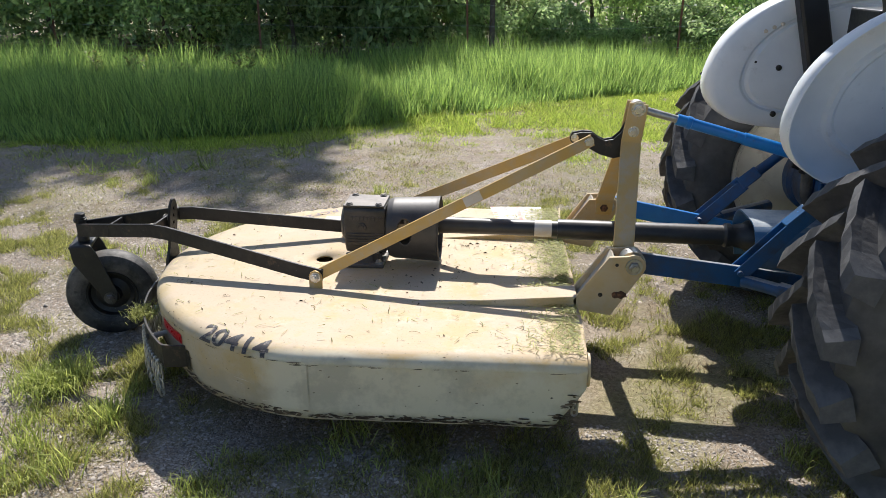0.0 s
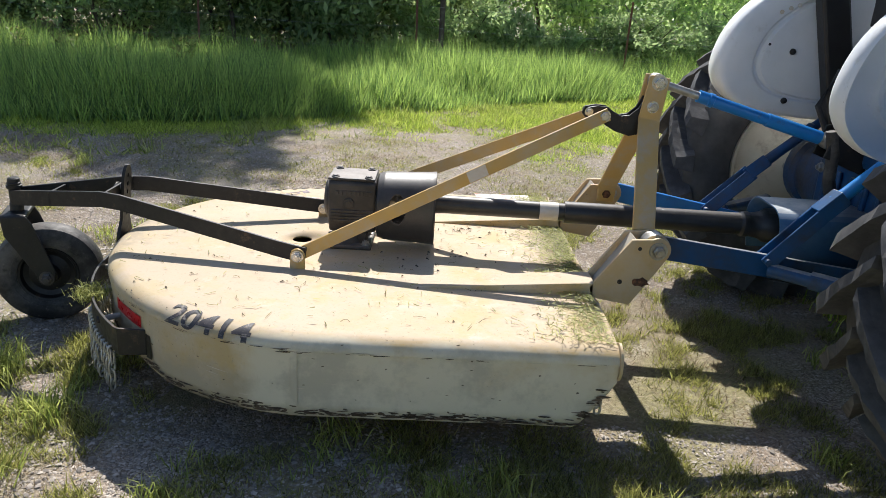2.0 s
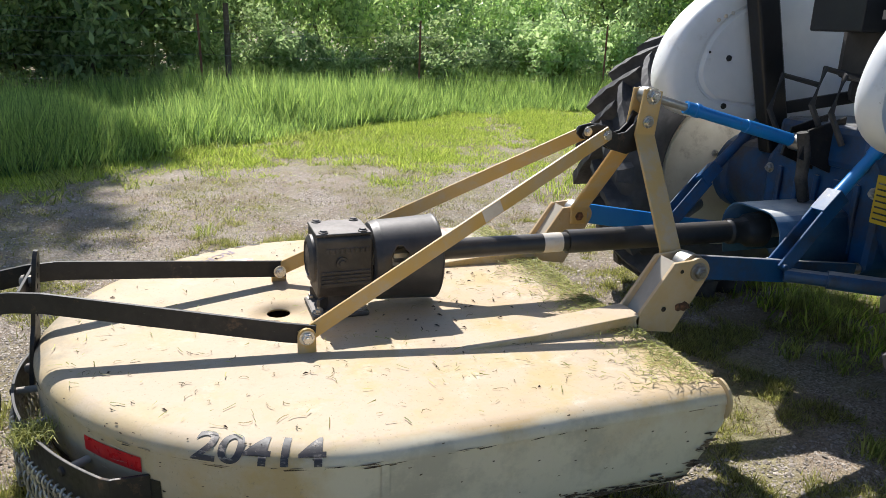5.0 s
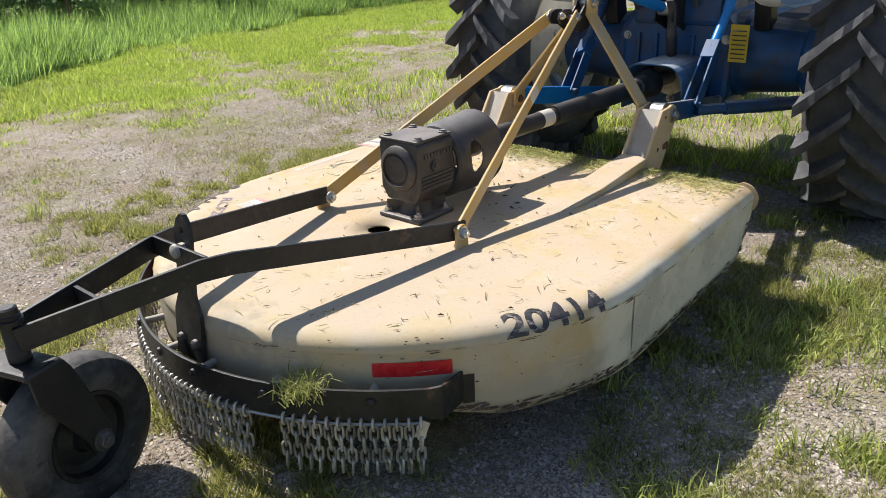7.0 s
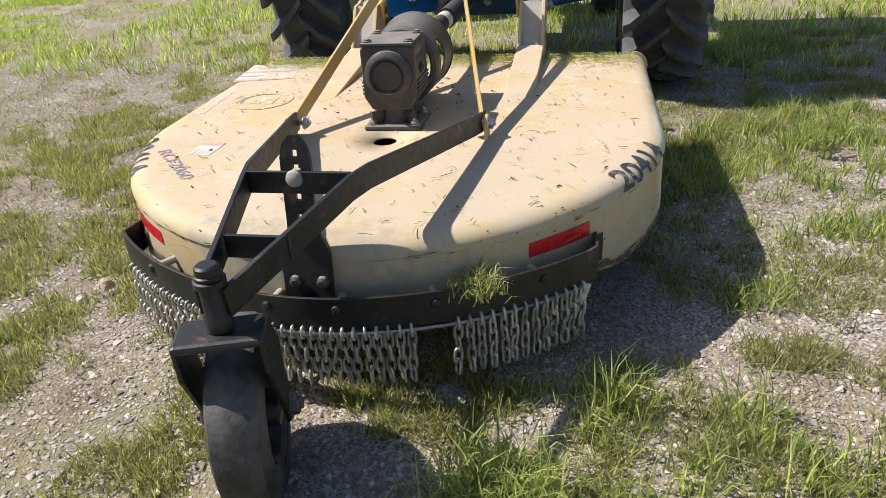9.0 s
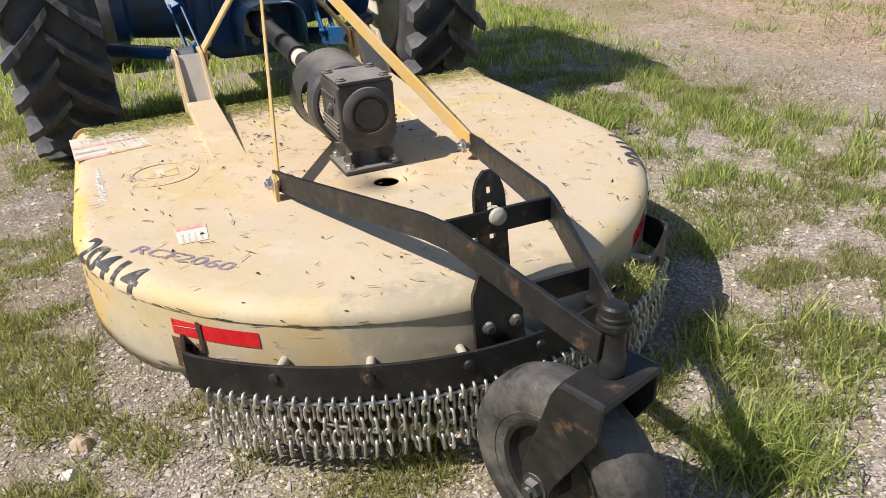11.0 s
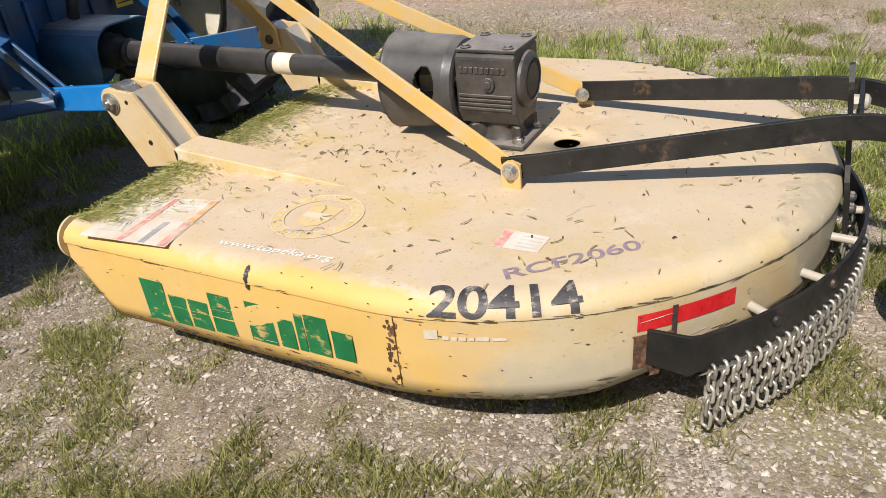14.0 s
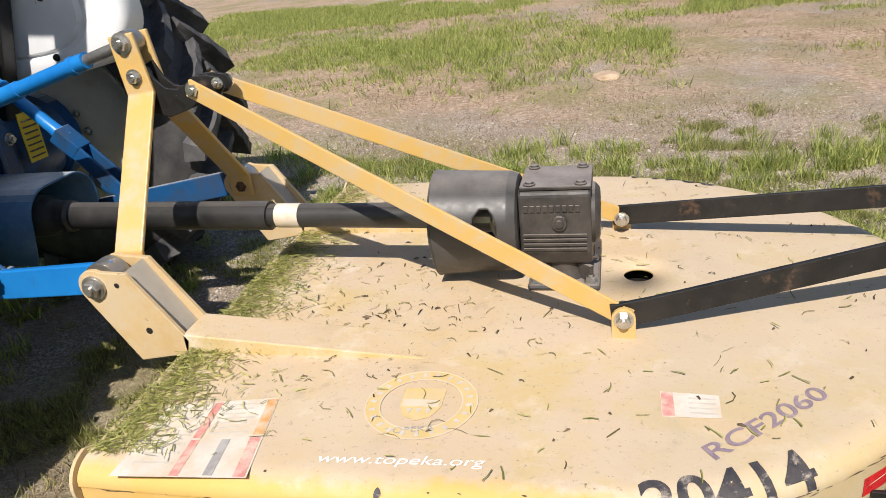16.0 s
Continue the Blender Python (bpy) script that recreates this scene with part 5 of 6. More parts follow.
def drive_shaft():
    a, b = Vector((0.46, 0, 0.620)), Vector((1.90, -0.06, 0.625))
    w = b - a
    bm = B()
    lathe(bm, a, w, [(0, 0.045), (0.05, 0.050), (0.07, 0.050), (0.075, 0.040), (0.12, 0.037), (0.62, 0.035), (0.64, 0.035)], 24)
    s = part("drive_shaft", bm, SHAFT, cutter, "telescoping black drive shaft with plastic guard", smooth=True)
    bm = B()
    lathe(bm, a + w.normalized() * 0.60, w, [(0, 0.044), (0.70, 0.044), (0.71, 0.052), (0.73, 0.052), (0.74, 0.047), (0.78, 0.055), (0.80, 0.068), (0.86, 0.072), (0.862, 0.06)], 24)
    part("guard_tube", bm, SHAFT, s, smooth=True)
    bm = B()
    lathe(bm, a + w.normalized() * 0.50, w, [(0, 0.0365), (0.075, 0.0365)], 24)
    part("shaft_label", bm, STICKER, s, "faded white and pink shaft label", smooth=True)


drive_shaft()


# tail wheel boom
def boom():
    for sy in (1, -1):
        bm = B()
        bar(bm, [(0.070, 0.322 * sy, 0.484), (-0.03, 0.303 * sy, 0.497), (-0.675, 0.150 * sy, 0.594), (-0.755, 0.128 * sy, 0.596), (-1.172, 0.016 + 0.026 * sy, 0.545)], 0.062, 0.012)
        part("boom_arm", bm, BLACK, cutter, "worn black flat-bar tail boom arm", bevel=0.002)
    bm = B()
    bar(bm, [(-0.735, -0.128, 0.600), (-0.735, 0.128, 0.600)], 0.055, 0.010)
    cm = part("boom_cross_bar", bm, BLACK, cutter, bevel=0.002)
    bm = B()
    lathe(bm, (-0.741, 0.008, 0.612), (-1, 0, 0), [(0, 0.021), (0.008, 0.019), (0.014, 0.010)], 16)
    lathe(bm, (-0.729, 0.008, 0.612), (1, 0, 0), [(0, 0.018), (0.014, 0.018)], 6)
    part("cross_bolt", bm, GREY_PAINT, cm, "round-headed dull grey bolt", smooth=True)
    bm = B()
    bar(bm, [(-0.990, -0.070, 0.566), (-0.990, 0.070, 0.566)], 0.050, 0.010)
    part("boom_web", bm, BLACK, cutter)
    # height adjustment plate with slots
    bm = B()
    bmesh.ops.create_grid(bm, x_segments=5, y_segments=24, size=0.5)
    dead = []
    for f in bm.faces:
        c = f.calc_center_median()
        row = int((c.y + 0.5) * 24)
        if abs(c.x) < 0.11 and row in (12, 15, 17, 19, 21):
            dead.append(f)
    bmesh.ops.delete(bm, geom=dead, context="FACES")
    for v in bm.verts:
        t = v.co.y + 0.5
        z = 0.29 + t * 0.415
        w = 0.125 if t < 0.32 else 0.125 - min(1, (t - 0.32) / 0.14) * 0.05
        if t > 0.84:
            w *= max(0.25, math.sqrt(max(0.0, 1 - ((t - 0.84) / 0.165) ** 2)))
        v.co = Vector((-0.752 + t * 0.050, v.co.x * w + 0.012, z))
    up = part("height_plate", bm, BLACK, cutter, "slotted black height-adjustment plate bolted to the deck's rear")
    so = up.modifiers.new("plate", "SOLIDIFY")
    so.thickness, so.offset = 0.012, 0
    for y in (-0.04, 0.03):
        bm = B()
        lathe(bm, (-0.752, y + 0.012, 0.345), (-1, 0, 0), [(0, 0.016), (0.010, 0.015), (0.016, 0.008)], 12)
        part("plate_bolt", bm, GEAR, up, smooth=True)
    # pivot post
    bm = B()
    lathe(bm, (-1.168, 0.016, 0.487), (0, 0, 1), [(0, 0.026), (0.03, 0.026), (0.034, 0.023), (0.092, 0.023), (0.094, 0.030), (0.106, 0.031), (0.108, 0.026), (0.116, 0.027), (0.118, 0.024), (0.132, 0.023), (0.136, 0.018)], 20)
    part("pivot_post", bm, BLACK, cutter, "black tail wheel pivot post", smooth=True)


boom()


def tail_wheel():
    yaw = math.atan2(0.089, 0.286)
    ax = Vector((-1.080, 0.046, 0.211))
    rot = Matrix.Translation(ax) @ Matrix.Rotation(yaw, 4, "Z")
    ydir = (rot.to_3x3() @ Vector((0, 1, 0)))
    bm = B()
    prof = [(-0.050, 0.125), (-0.058, 0.150), (-0.056, 0.180), (-0.046, 0.202), (-0.025, 0.212), (0, 0.214), (0.025, 0.212), (0.046, 0.202), (0.056, 0.180), (0.058, 0.150), (0.050, 0.125), (0.040, 0.112), (-0.040, 0.112)]
    ring_lathe(bm, ax, ydir, prof, 48)
    w = part("tail_wheel", bm, RUBBER, cutter, "dusty black rubber tail wheel tyre", smooth=True)
    for sg in (-1, 1):
        bm = B()
        ring_lathe(bm, ax, ydir * sg, [(0.052, 0.146), (0.0565, 0.143), (0.056, 0.139), (0.050, 0.138)], 40)
        part("bead_ring", bm, RUBBER, w, smooth=True)
        bm = B()
        lathe(bm, ax, ydir * sg, [(0.0, 0.118), (0.046, 0.120), (0.050, 0.118), (0.046, 0.108), (0.026, 0.100), (0.018, 0.080), (0.024, 0.060), (0.030, 0.045), (0.062, 0.038), (0.062, 0.0)], 32)
        part("rim", bm, BLACK, w, "black pressed-steel rim", smooth=True)
    # fork
    bm = B()
    top = rot.inverted() @ Vector((-1.168, 0.016, 0.475))
    box(bm, top.x - 0.055, top.x + 0.045, -0.086, 0.086, 0.254, 0.274, rot)
    fk = part("fork", bm, BLACK, cutter, "worn black caster fork", bevel=0.009)
    for sg in (-1, 1):
        bm = B()
        o = [(top.x - 0.050, 0.266), (top.x + 0.044, 0.268), (top.x + 0.062, 0.236), (0.036, 0.030), (0.026, -0.026), (0.0, -0.038), (-0.028, -0.024), (-0.040, 0.02), (top.x - 0.044, 0.19)]
        prism(bm, [(x, sg * 0.081 - 0.005, z) for x, z in o], (0, 0.010, 0))
        bmesh.ops.transform(bm, matrix=rot, verts=bm.verts[:])
        part("fork_leg", bm, BLACK, fk, bevel=0.003)
        bm = B()
        hex_bolt(bm, ax + ydir * sg * 0.086, ydir * sg, 0.022, 0.016)
        part("axle_nut", bm, GEAR, fk, "dull dark steel axle nut")


tail_wheel()


# rear guard band and chains
BAND = 0.062


def band_pt(t):
    """Plan point and outward normal on the band, t from -1 (right end) to 1 (left end)."""
    th = math.radians(46.5) * abs(t)
    a = RA + BAND
    p = Vector((XC - a * math.cos(th) ** (2 / PW), math.copysign(a * math.sin(th) ** (2 / PW), t) if t else 0.0))
    return p


def guard_band():
    bm = B()
    n = 56
    ts = [-1 + 2 * i / n for i in range(n + 1)]
    pts = [band_pt(t) for t in ts]
    ends = [Edge(-1).at(RIGHT.near(-0.400, -0.685), -0.10), Edge(1).at(LEFT.near(-0.400, 0.685), -0.10)]
    path = [(ends[0].x, ends[0].y)] + [(p.x, p.y) for p in pts] + [(ends[1].x, ends[1].y)]
    bar(bm, [(x, y, 0.279) for x, y in path], 0.090, 0.009)
    band = part("guard_band", bm, BLACK, cutter, "curved black steel guard band round the deck's rear", bevel=0.0015)
    bm = B()
    tube(bm, [(p.x, p.y, 0.226) for p in (band_pt(-0.93 + 1.86 * i / 60) * 1.008 for i in range(61))], 0.0045, 6)
    part("chain_rod", bm, STEEL, band, smooth=True)
    for t in (-0.78, -0.42, -0.10, 0.16, 0.45, 0.72):
        o, q = band_pt(t), band_pt(t)
        nrm = (band_pt(t + 0.01) - band_pt(t - 0.01)).normalized()
        nv = Vector((-nrm.y, nrm.x))
        if nv.x > 0:
            nv = -nv
        bm = B()
        rod(bm, (o.x - nv.x * 0.070, o.y - nv.y * 0.070, 0.292), (o.x, o.y, 0.292), 0.011)
        part("spacer", bm, GREY_PAINT, band, "dull grey spacer pin")
        bm = B()
        lathe(bm, (o.x + nv.x * 0.004, o.y + nv.y * 0.004, 0.292), (nv.x, nv.y, 0), [(0, 0.014), (0.007, 0.012), (0.010, 0.006)], 12)
        part("band_bolt", bm, BLACK, band, smooth=True)
    for edge, sy in ((LEFT, 1), (RIGHT, -1)):
        s = edge.near(-0.395, 0.69 * sy)
        on_edge("end_tab", edge, s - 0.012, s + 0.020, -0.168, -0.080, RUST if sy > 0 else BLACK, band, "rusty welded band end", ns=4, nv=3, lift=0.004)
    return band


band = guard_band()


def link_mesh():
    bm = B()
    pts = []
    for k in range(14):
        a = 2 * math.pi * k / 14
        c, s = math.cos(a), math.sin(a)
        pts.append((0.0105 * c, 0, 0.0105 * s + (0.0115 if s > 0 else -0.0115) * min(1, abs(s) * 3)))
    tube(bm, pts, 0.0042, 6, closed=True)
    me = bpy.data.meshes.new("chain_link")
    for f in bm.faces:
        f.smooth = True
    bm.to_mesh(me)
    bm.free()
    me.materials.append(CHAIN)
    return me


LINK = link_mesh()


def staple_mesh():
    bm = B()
    tube(bm, [(0.011 * math.cos(a), 0, 0.017 * math.sin(a)) for a in [2 * math.pi * k / 10 for k in range(10)]], 0.0042, 6, closed=True)
    me = bpy.data.meshes.new("chain_ring")
    for f in bm.faces:
        f.smooth = True
    bm.to_mesh(me)
    bm.free()
    me.materials.append(CHAIN)
    return me


STAPLE = staple_mesh()


def hang_chain(parent, x, y, z, ang, count):
    r = random.Random(round(x * 1000) * 31 + round(y * 1000))
    st = new("chain_ring", STAPLE)
    st.parent = parent
    st.matrix_local = Matrix.Translation((x, y, z + 0.004)) @ Matrix.Rotation(ang, 4, "Z")
    sway = (r.uniform(-0.10, 0.10), r.uniform(-0.10, 0.10))
    for k in range(count):
        lk = new("chain_link", LINK)
        lk.parent = parent
        d = 0.022 + 0.0345 * k
        lk.matrix_local = Matrix.Translation((x + sway[0] * d * 0.4, y + sway[1] * d * 0.4, z - d)) @ Matrix.Rotation(ang + (math.pi / 2 if k % 2 == 0 else 0) + r.uniform(-0.25, 0.25) + 0.4, 4, "Z") @ Matrix.Rotation(r.uniform(-0.12, 0.12), 4, "X")


for i in range(51):
    t = -0.93 + 1.86 * i / 50
    if -0.47 < t < -0.36:
        continue
    p, q = band_pt(t), band_pt(t + 0.01)
    hang_chain(band, p.x * 1.008, p.y * 1.008, 0.222, math.atan2(q.y - p.y, q.x - p.x) + math.pi / 2, 4)
bm = B()
bar(bm, [(FRONT - 0.03, -0.82, 0.330), (FRONT - 0.03, 0.82, 0.330)], 0.02, 0.02)
rail = part("front_chain_rail", bm, BLACK, cutter)
for i in range(12):
    for sy in (1, -1):
        hang_chain(rail, FRONT - 0.022, sy * (0.80 - 0.035 * i), 0.318, 0.0, 4)

# price tag on the chain rod
p = band_pt(-0.95)
bm = B()
box(bm, -0.001, 0.001, -0.013, 0.013, -0.055, 0.0, Matrix.Translation((p.x - 0.012, p.y - 0.006, 0.235)) @ Matrix.Rotation(0.6, 4, "Z") @ Matrix.Rotation(0.35, 4, "X"))
part("tag", bm, STICKER, band, "small white paper tag tied to the chain rod")


# ---- tractor ----
tractor = thing("tractor", "blue tractor with off-white fenders and large lugged rear tyres", "tractor")
AX, AY, AR, AZ, AWI, AWW = 2.41, -0.06, 0.715, 0.705, 0.755, 0.43


def lug_mesh(seed):
    """One slanting tread bar, from the tyre's middle to its shoulder, tall, tapered and chipped."""
    g = random.Random(seed)
    bm = B()
    n = 8
    rings = []
    for k in range(n + 1):
        u = k / n
        y = -0.015 + u * 0.232
        a = -0.33 * u ** 0.9
        r = AR - 0.022 * max(0, u - 0.55) ** 1.5 * 2.0 + g.uniform(-0.006, 0.004)
        w0, w1 = 0.058 + 0.012 * u, 0.026 + 0.014 * u
        base = r - 0.095
        row = [(a - w0, base), (a - w1 * 1.15, r - 0.030), (a - w1 + g.uniform(-0.004, 0.004), r), (a + w1 + g.uniform(-0.004, 0.004), r + g.uniform(-0.004, 0.003)), (a + w1 * 1.15, r - 0.030), (a + w0, base)]
        rings.append([bm.verts.new((rr * math.sin(t), y, rr * math.cos(t))) for t, rr in row])
    for p, q in zip(rings, rings[1:]):
        for i in range(6):
            bm.faces.new((p[i], p[(i + 1) % 6], q[(i + 1) % 6], q[i]))
    bm.faces.new(rings[0])
    bm.faces.new(rings[-1])
    bmesh.ops.recalc_face_normals(bm, faces=bm.faces[:])
    me = bpy.data.meshes.new("tread_lug")
    bm.to_mesh(me)
    bm.free()
    me.materials.append(TREAD)
    return me


LUGS = [lug_mesh(k) for k in range(5)]


def rear_wheel(sy):
    yc = AY + sy * (AWI + AWW / 2)
    c = Vector((AX, yc, AZ))
    bm = B()
    h = AWW / 2
    prof = [(-h + 0.06, 0.395), (-h + 0.02, 0.43), (-h, 0.50), (-h + 0.010, 0.588), (-h + 0.055, 0.636), (0, 0.652), (h - 0.055, 0.636), (h - 0.010, 0.588), (h, 0.50), (h - 0.02, 0.43), (h - 0.06, 0.395), (h - 0.07, 0.375), (-h + 0.07, 0.375)]
    ring_lathe(bm, c, (0, 1, 0), prof, 64)
    tyre = part("rear_wheel", bm, TRACTION, tractor, "large black lugged tractor tyre with dusty treads, sunlit lug tops painted paler", smooth=True)
    for k in range(21):
        for side in (1, -1):
            lg = new("tread_lug", LUGS[(k * 2 + (side < 0)) % 5])
            lg.parent = tyre
            ang = -(2 * math.pi * (k + (0.5 if side < 0 else 0)) / 21) - 0.2
            lg.matrix_local = Matrix.Translation(c) @ Matrix.Rotation(ang, 4, "Y") @ Matrix.Diagonal((1, side, 1, 1))
    bm = B()
    lathe(bm, c, (0, -sy, 0), [(-0.06, 0.39), (h - 0.06, 0.405), (h - 0.03, 0.405), (h - 0.045, 0.385), (h - 0.10, 0.365), (h - 0.115, 0.33), (h - 0.10, 0.21), (h - 0.07, 0.16), (h - 0.07, 0.0)], 48)
    rim = part("rim", bm, CREAM, tyre, "cream painted steel rim", smooth=True)
    for k in range(8):
        a = 2 * math.pi * k / 8
        bm = B()
        hex_bolt(bm, c + Vector((0.115 * math.cos(a), -sy * 0.145, 0.115 * math.sin(a))), (0, -sy, 0), 0.014, 0.014)
        part("wheel_bolt", bm, STEEL, tyre)


rear_wheel(1)
rear_wheel(-1)


def fender(sy):
    """Pressed fender: a rounded side panel with a ridge, a rolled edge and a narrow flange over the tyre."""
    yi = AY + sy * 0.485
    dx, dz = 0.015, 0.012
    lobe = [(1.90, 1.015), (1.80, 1.060), (1.745, 1.120), (1.725, 1.190), (1.740, 1.280), (1.780, 1.370), (1.850, 1.455), (1.950, 1.530), (2.080, 1.590), (2.230, 1.635), (2.420, 1.660),
            (2.640, 1.655), (2.820, 1.610), (2.920, 1.520), (2.960, 1.380), (2.960, 1.180), (2.940, 1.020), (2.70, 0.990), (2.40, 0.985), (2.12, 0.990)]
    fine = []
    for i in range(len(lobe)):
        p0, p1, p2, p3 = [Vector(lobe[(i + o) % len(lobe)]) for o in (-1, 0, 1, 2)]
        for t in (0.0, 0.33, 0.67):
            fine.append(tuple(Vector((1.725, 1.437)) + 1.03 * (0.5 * (2 * p1 + (p2 - p0) * t + (2 * p0 - 5 * p1 + 4 * p2 - p3) * t * t + (3 * p1 - p0 - 3 * p2 + p3) * t ** 3) - Vector((1.725, 1.437)))))
    lobe = fine
    cx, cz = 2.30, 1.26

    def ring(scale, dy):
        return [bm.verts.new((cx + dx + (x - cx) * scale, yi + sy * dy, cz + dz + (z - cz) * scale)) for x, z in lobe]
    bm = B()
    rows = [ring(0.66, -0.006), ring(0.68, -0.005), ring(0.705, 0.010), ring(0.725, 0.010), ring(0.75, -0.005), ring(0.77, -0.006), ring(0.935, -0.004), ring(0.97, 0.002), ring(0.99, 0.014), ring(1.0, 0.034), ring(1.0, 0.12)]
    k = len(lobe)
    for a, b in zip(rows, rows[1:]):
        for i in range(k):
            bm.faces.new((a[i], a[(i + 1) % k], b[(i + 1) % k], b[i]))
    bm.faces.new(rows[0])
    bmesh.ops.recalc_face_normals(bm, faces=bm.faces[:])
    f = part("fender", bm, WHITE, tractor, "off-white pressed steel fender with scuffed edges", smooth=True)
    so = f.modifiers.new("sheet", "SOLIDIFY")
    so.thickness = 0.004
    for x, z, r, mat in ((2.035, 1.275, 0.014, BLACK), (2.04, 1.065, 0.014, BLACK), (1.955, 1.435, 0.009, STICKER), (1.99, 1.452, 0.009, STICKER), (2.025, 1.466, 0.009, STICKER), (1.93, 1.30, 0.006, BLACK)):
        bm = B()
        lathe(bm, (x + dx, yi - sy * 0.006, z), (0, -sy, 0), [(0, r), (r * 0.5, r * 0.9), (r * 0.7, r * 0.5)], 12)
        part("fender_bolt", bm, mat, f, smooth=True)


fender(1)
fender(-1)


LIFT = {1: Vector((2.29, 0.390, 1.045)), -1: Vector((2.25, -0.342, 1.105))}


def body():
    bm = B()
    sec = [(-0.20, 0.42), (-0.30, 0.52), (-0.31, 0.86), (-0.24, 0.96), (0.24, 0.96), (0.31, 0.86), (0.30, 0.52), (0.20, 0.42)]
    prism(bm, [(2.18, AY + y, z) for y, z in sec], (1.5, 0, 0))
    b = part("transmission_housing", bm, BLUE, tractor, "blue cast transmission housing", bevel=0.03)
    for sy in (-1, 1):
        bm = B()
        lathe(bm, (AX, AY + sy * 0.27, AZ + 0.02), (0, sy, 0), [(0, 0.22), (0.05, 0.22), (0.07, 0.20), (0.34, 0.17), (0.36, 0.19), (0.42, 0.19)], 28)
        part("axle_housing", bm, BLUE, tractor, "blue rear axle housing", smooth=True)
        # lift arm, lift rod and lower link
        bm = B()
        bar(bm, [(2.60, AY + sy * 0.26, 1.13), LIFT[sy] + Vector((-0.03, 0, 0.0))], 0.055, 0.03)
        part("lift_arm", bm, PITCH, tractor, bevel=0.006)
        pin = Vector((1.328, 0.389 * sy, 0.62))
        mid = Vector((1.745, 0.312 if sy > 0 else -0.355, 0.560))
        end = mid + (mid - pin).normalized() * 0.42
        bm = B()
        bar(bm, [pin - (mid - pin).normalized() * 0.03, mid, end], 0.085, 0.022)
        # Light painted by side: brighter blue on the sunlit link, darker on the shaded.
        lk = part("lower_link", bm, BLUE_BRIGHT if sy > 0 else BLUE, tractor, "blue flat-bar lower link, paint worn", bevel=0.004)
        bm = B()
        lathe(bm, pin - Vector((0, 0.028, 0)), (0, 1, 0), [(0, 0.050), (0.056, 0.050)], 24)
        part("link_eye", bm, STEEL, lk, smooth=True)
        bm = B()
        low, top = mid + Vector((0, 0, 0.03)), LIFT[sy]
        lathe(bm, low.lerp(top, 0.42), top - low, [(0, 0.030), (0.05, 0.024), (0.22, 0.021), (0.23, 0.027), (0.28, 0.027), (0.29, 0.020), ((top - low).length * 0.58, 0.020)], 16)
        lr = part("lift_rod", bm, BLUE if sy > 0 else BLUE_BRIGHT, tractor, "blue adjustable lift rod with forked end", smooth=True)
        bm = B()
        for o in (-0.030, 0.030):
            bar(bm, [low + Vector((0, o, -0.02)), low.lerp(top, 0.36) + Vector((0, o * 0.9, 0))], 0.055, 0.011, up=(1, 0, 0.5))
        bar(bm, [low.lerp(top, 0.33), low.lerp(top, 0.41), low.lerp(top, 0.47)], 0.058, 0.068, up=(1, 0, 0.5))
        rod(bm, low + Vector((0, -0.05, -0.005)), low + Vector((0, 0.05, -0.005)), 0.011)
        part("fork_end", bm, BLUE, lr, bevel=0.003)
        # stabiliser bar out to the axle
        bm = B()
        rod(bm, mid + Vector((0.02, 0.02 * sy, -0.01)), mid + Vector((0.14, 0.12 * sy, -0.01)), 0.026)
        rod(bm, mid + Vector((0.13, 0.11 * sy, -0.01)), mid + Vector((0.44, 0.36 * sy, -0.015)), 0.033)
        part("stabiliser", bm, BLUE, tractor, "dull blue stabiliser bar", smooth=True)
    # drive shaft hood
    bm = B()
    sec = [(-0.165, 0.50)] + [(-0.165 + 0.10 * (1 - math.cos(t)), 0.635 + 0.10 * math.sin(t)) for t in (0.0, 0.26, 0.52, 0.79, 1.05, 1.31, 1.57)] + [(0.165 - 0.10 * (1 - math.cos(t)), 0.635 + 0.10 * math.sin(t)) for t in (1.57, 1.31, 1.05, 0.79, 0.52, 0.26, 0.0)] + [(0.165, 0.50)]
    pts = [(1.83 + 0.25 * max(0, 0.60 - z), AY - 0.045 + y, z) for y, z in sec]
    a = [bm.verts.new(p) for p in pts]
    c = [bm.verts.new((2.18, p[1], p[2])) for p in pts]
    for i in range(len(pts) - 1):
        bm.faces.new((a[i], a[i + 1], c[i + 1], c[i]))
    bmesh.ops.recalc_face_normals(bm, faces=bm.faces[:])
    hood = part("shaft_hood", bm, HOOD, tractor, "dusty blue sheet hood over the shaft coupling, sunlit top painted pale", smooth=True)
    so = hood.modifiers.new("sheet", "SOLIDIFY")
    so.thickness = 0.007
    bm = B()
    lathe(bm, (2.17, AY, 0.625), (-1, 0, 0), [(0, 0.10), (0.02, 0.10), (0.03, 0.04), (0.30, 0.035)], 20)
    part("coupling", bm, STEEL, tractor, smooth=True)
    # top link and its bracket
    a, e = Vector((1.361, 0.0, 1.155)), Vector((2.05, -0.055, 0.975))
    w = (e - a).normalized()
    bm = B()
    rod(bm, a, a + w * 0.20, 0.016)
    lathe(bm, a - Vector((0, 0.022, 0)), (0, 1, 0), [(0, 0.032), (0.044, 0.032)], 20)
    tl = part("top_link", bm, STEEL, tractor, "threaded top link with bright blue barrel", smooth=True)
    bm = B()
    lathe(bm, a + w * 0.17, w, [(0, 0.024), (0.04, 0.024), (0.042, 0.027), (0.06, 0.027), (0.062, 0.023), (0.28, 0.023), (0.282, 0.026), (0.50, 0.026), (0.502, 0.02)], 18)
    part("barrel", bm, BLUE_BRIGHT, tl, smooth=True)
    bm = B()
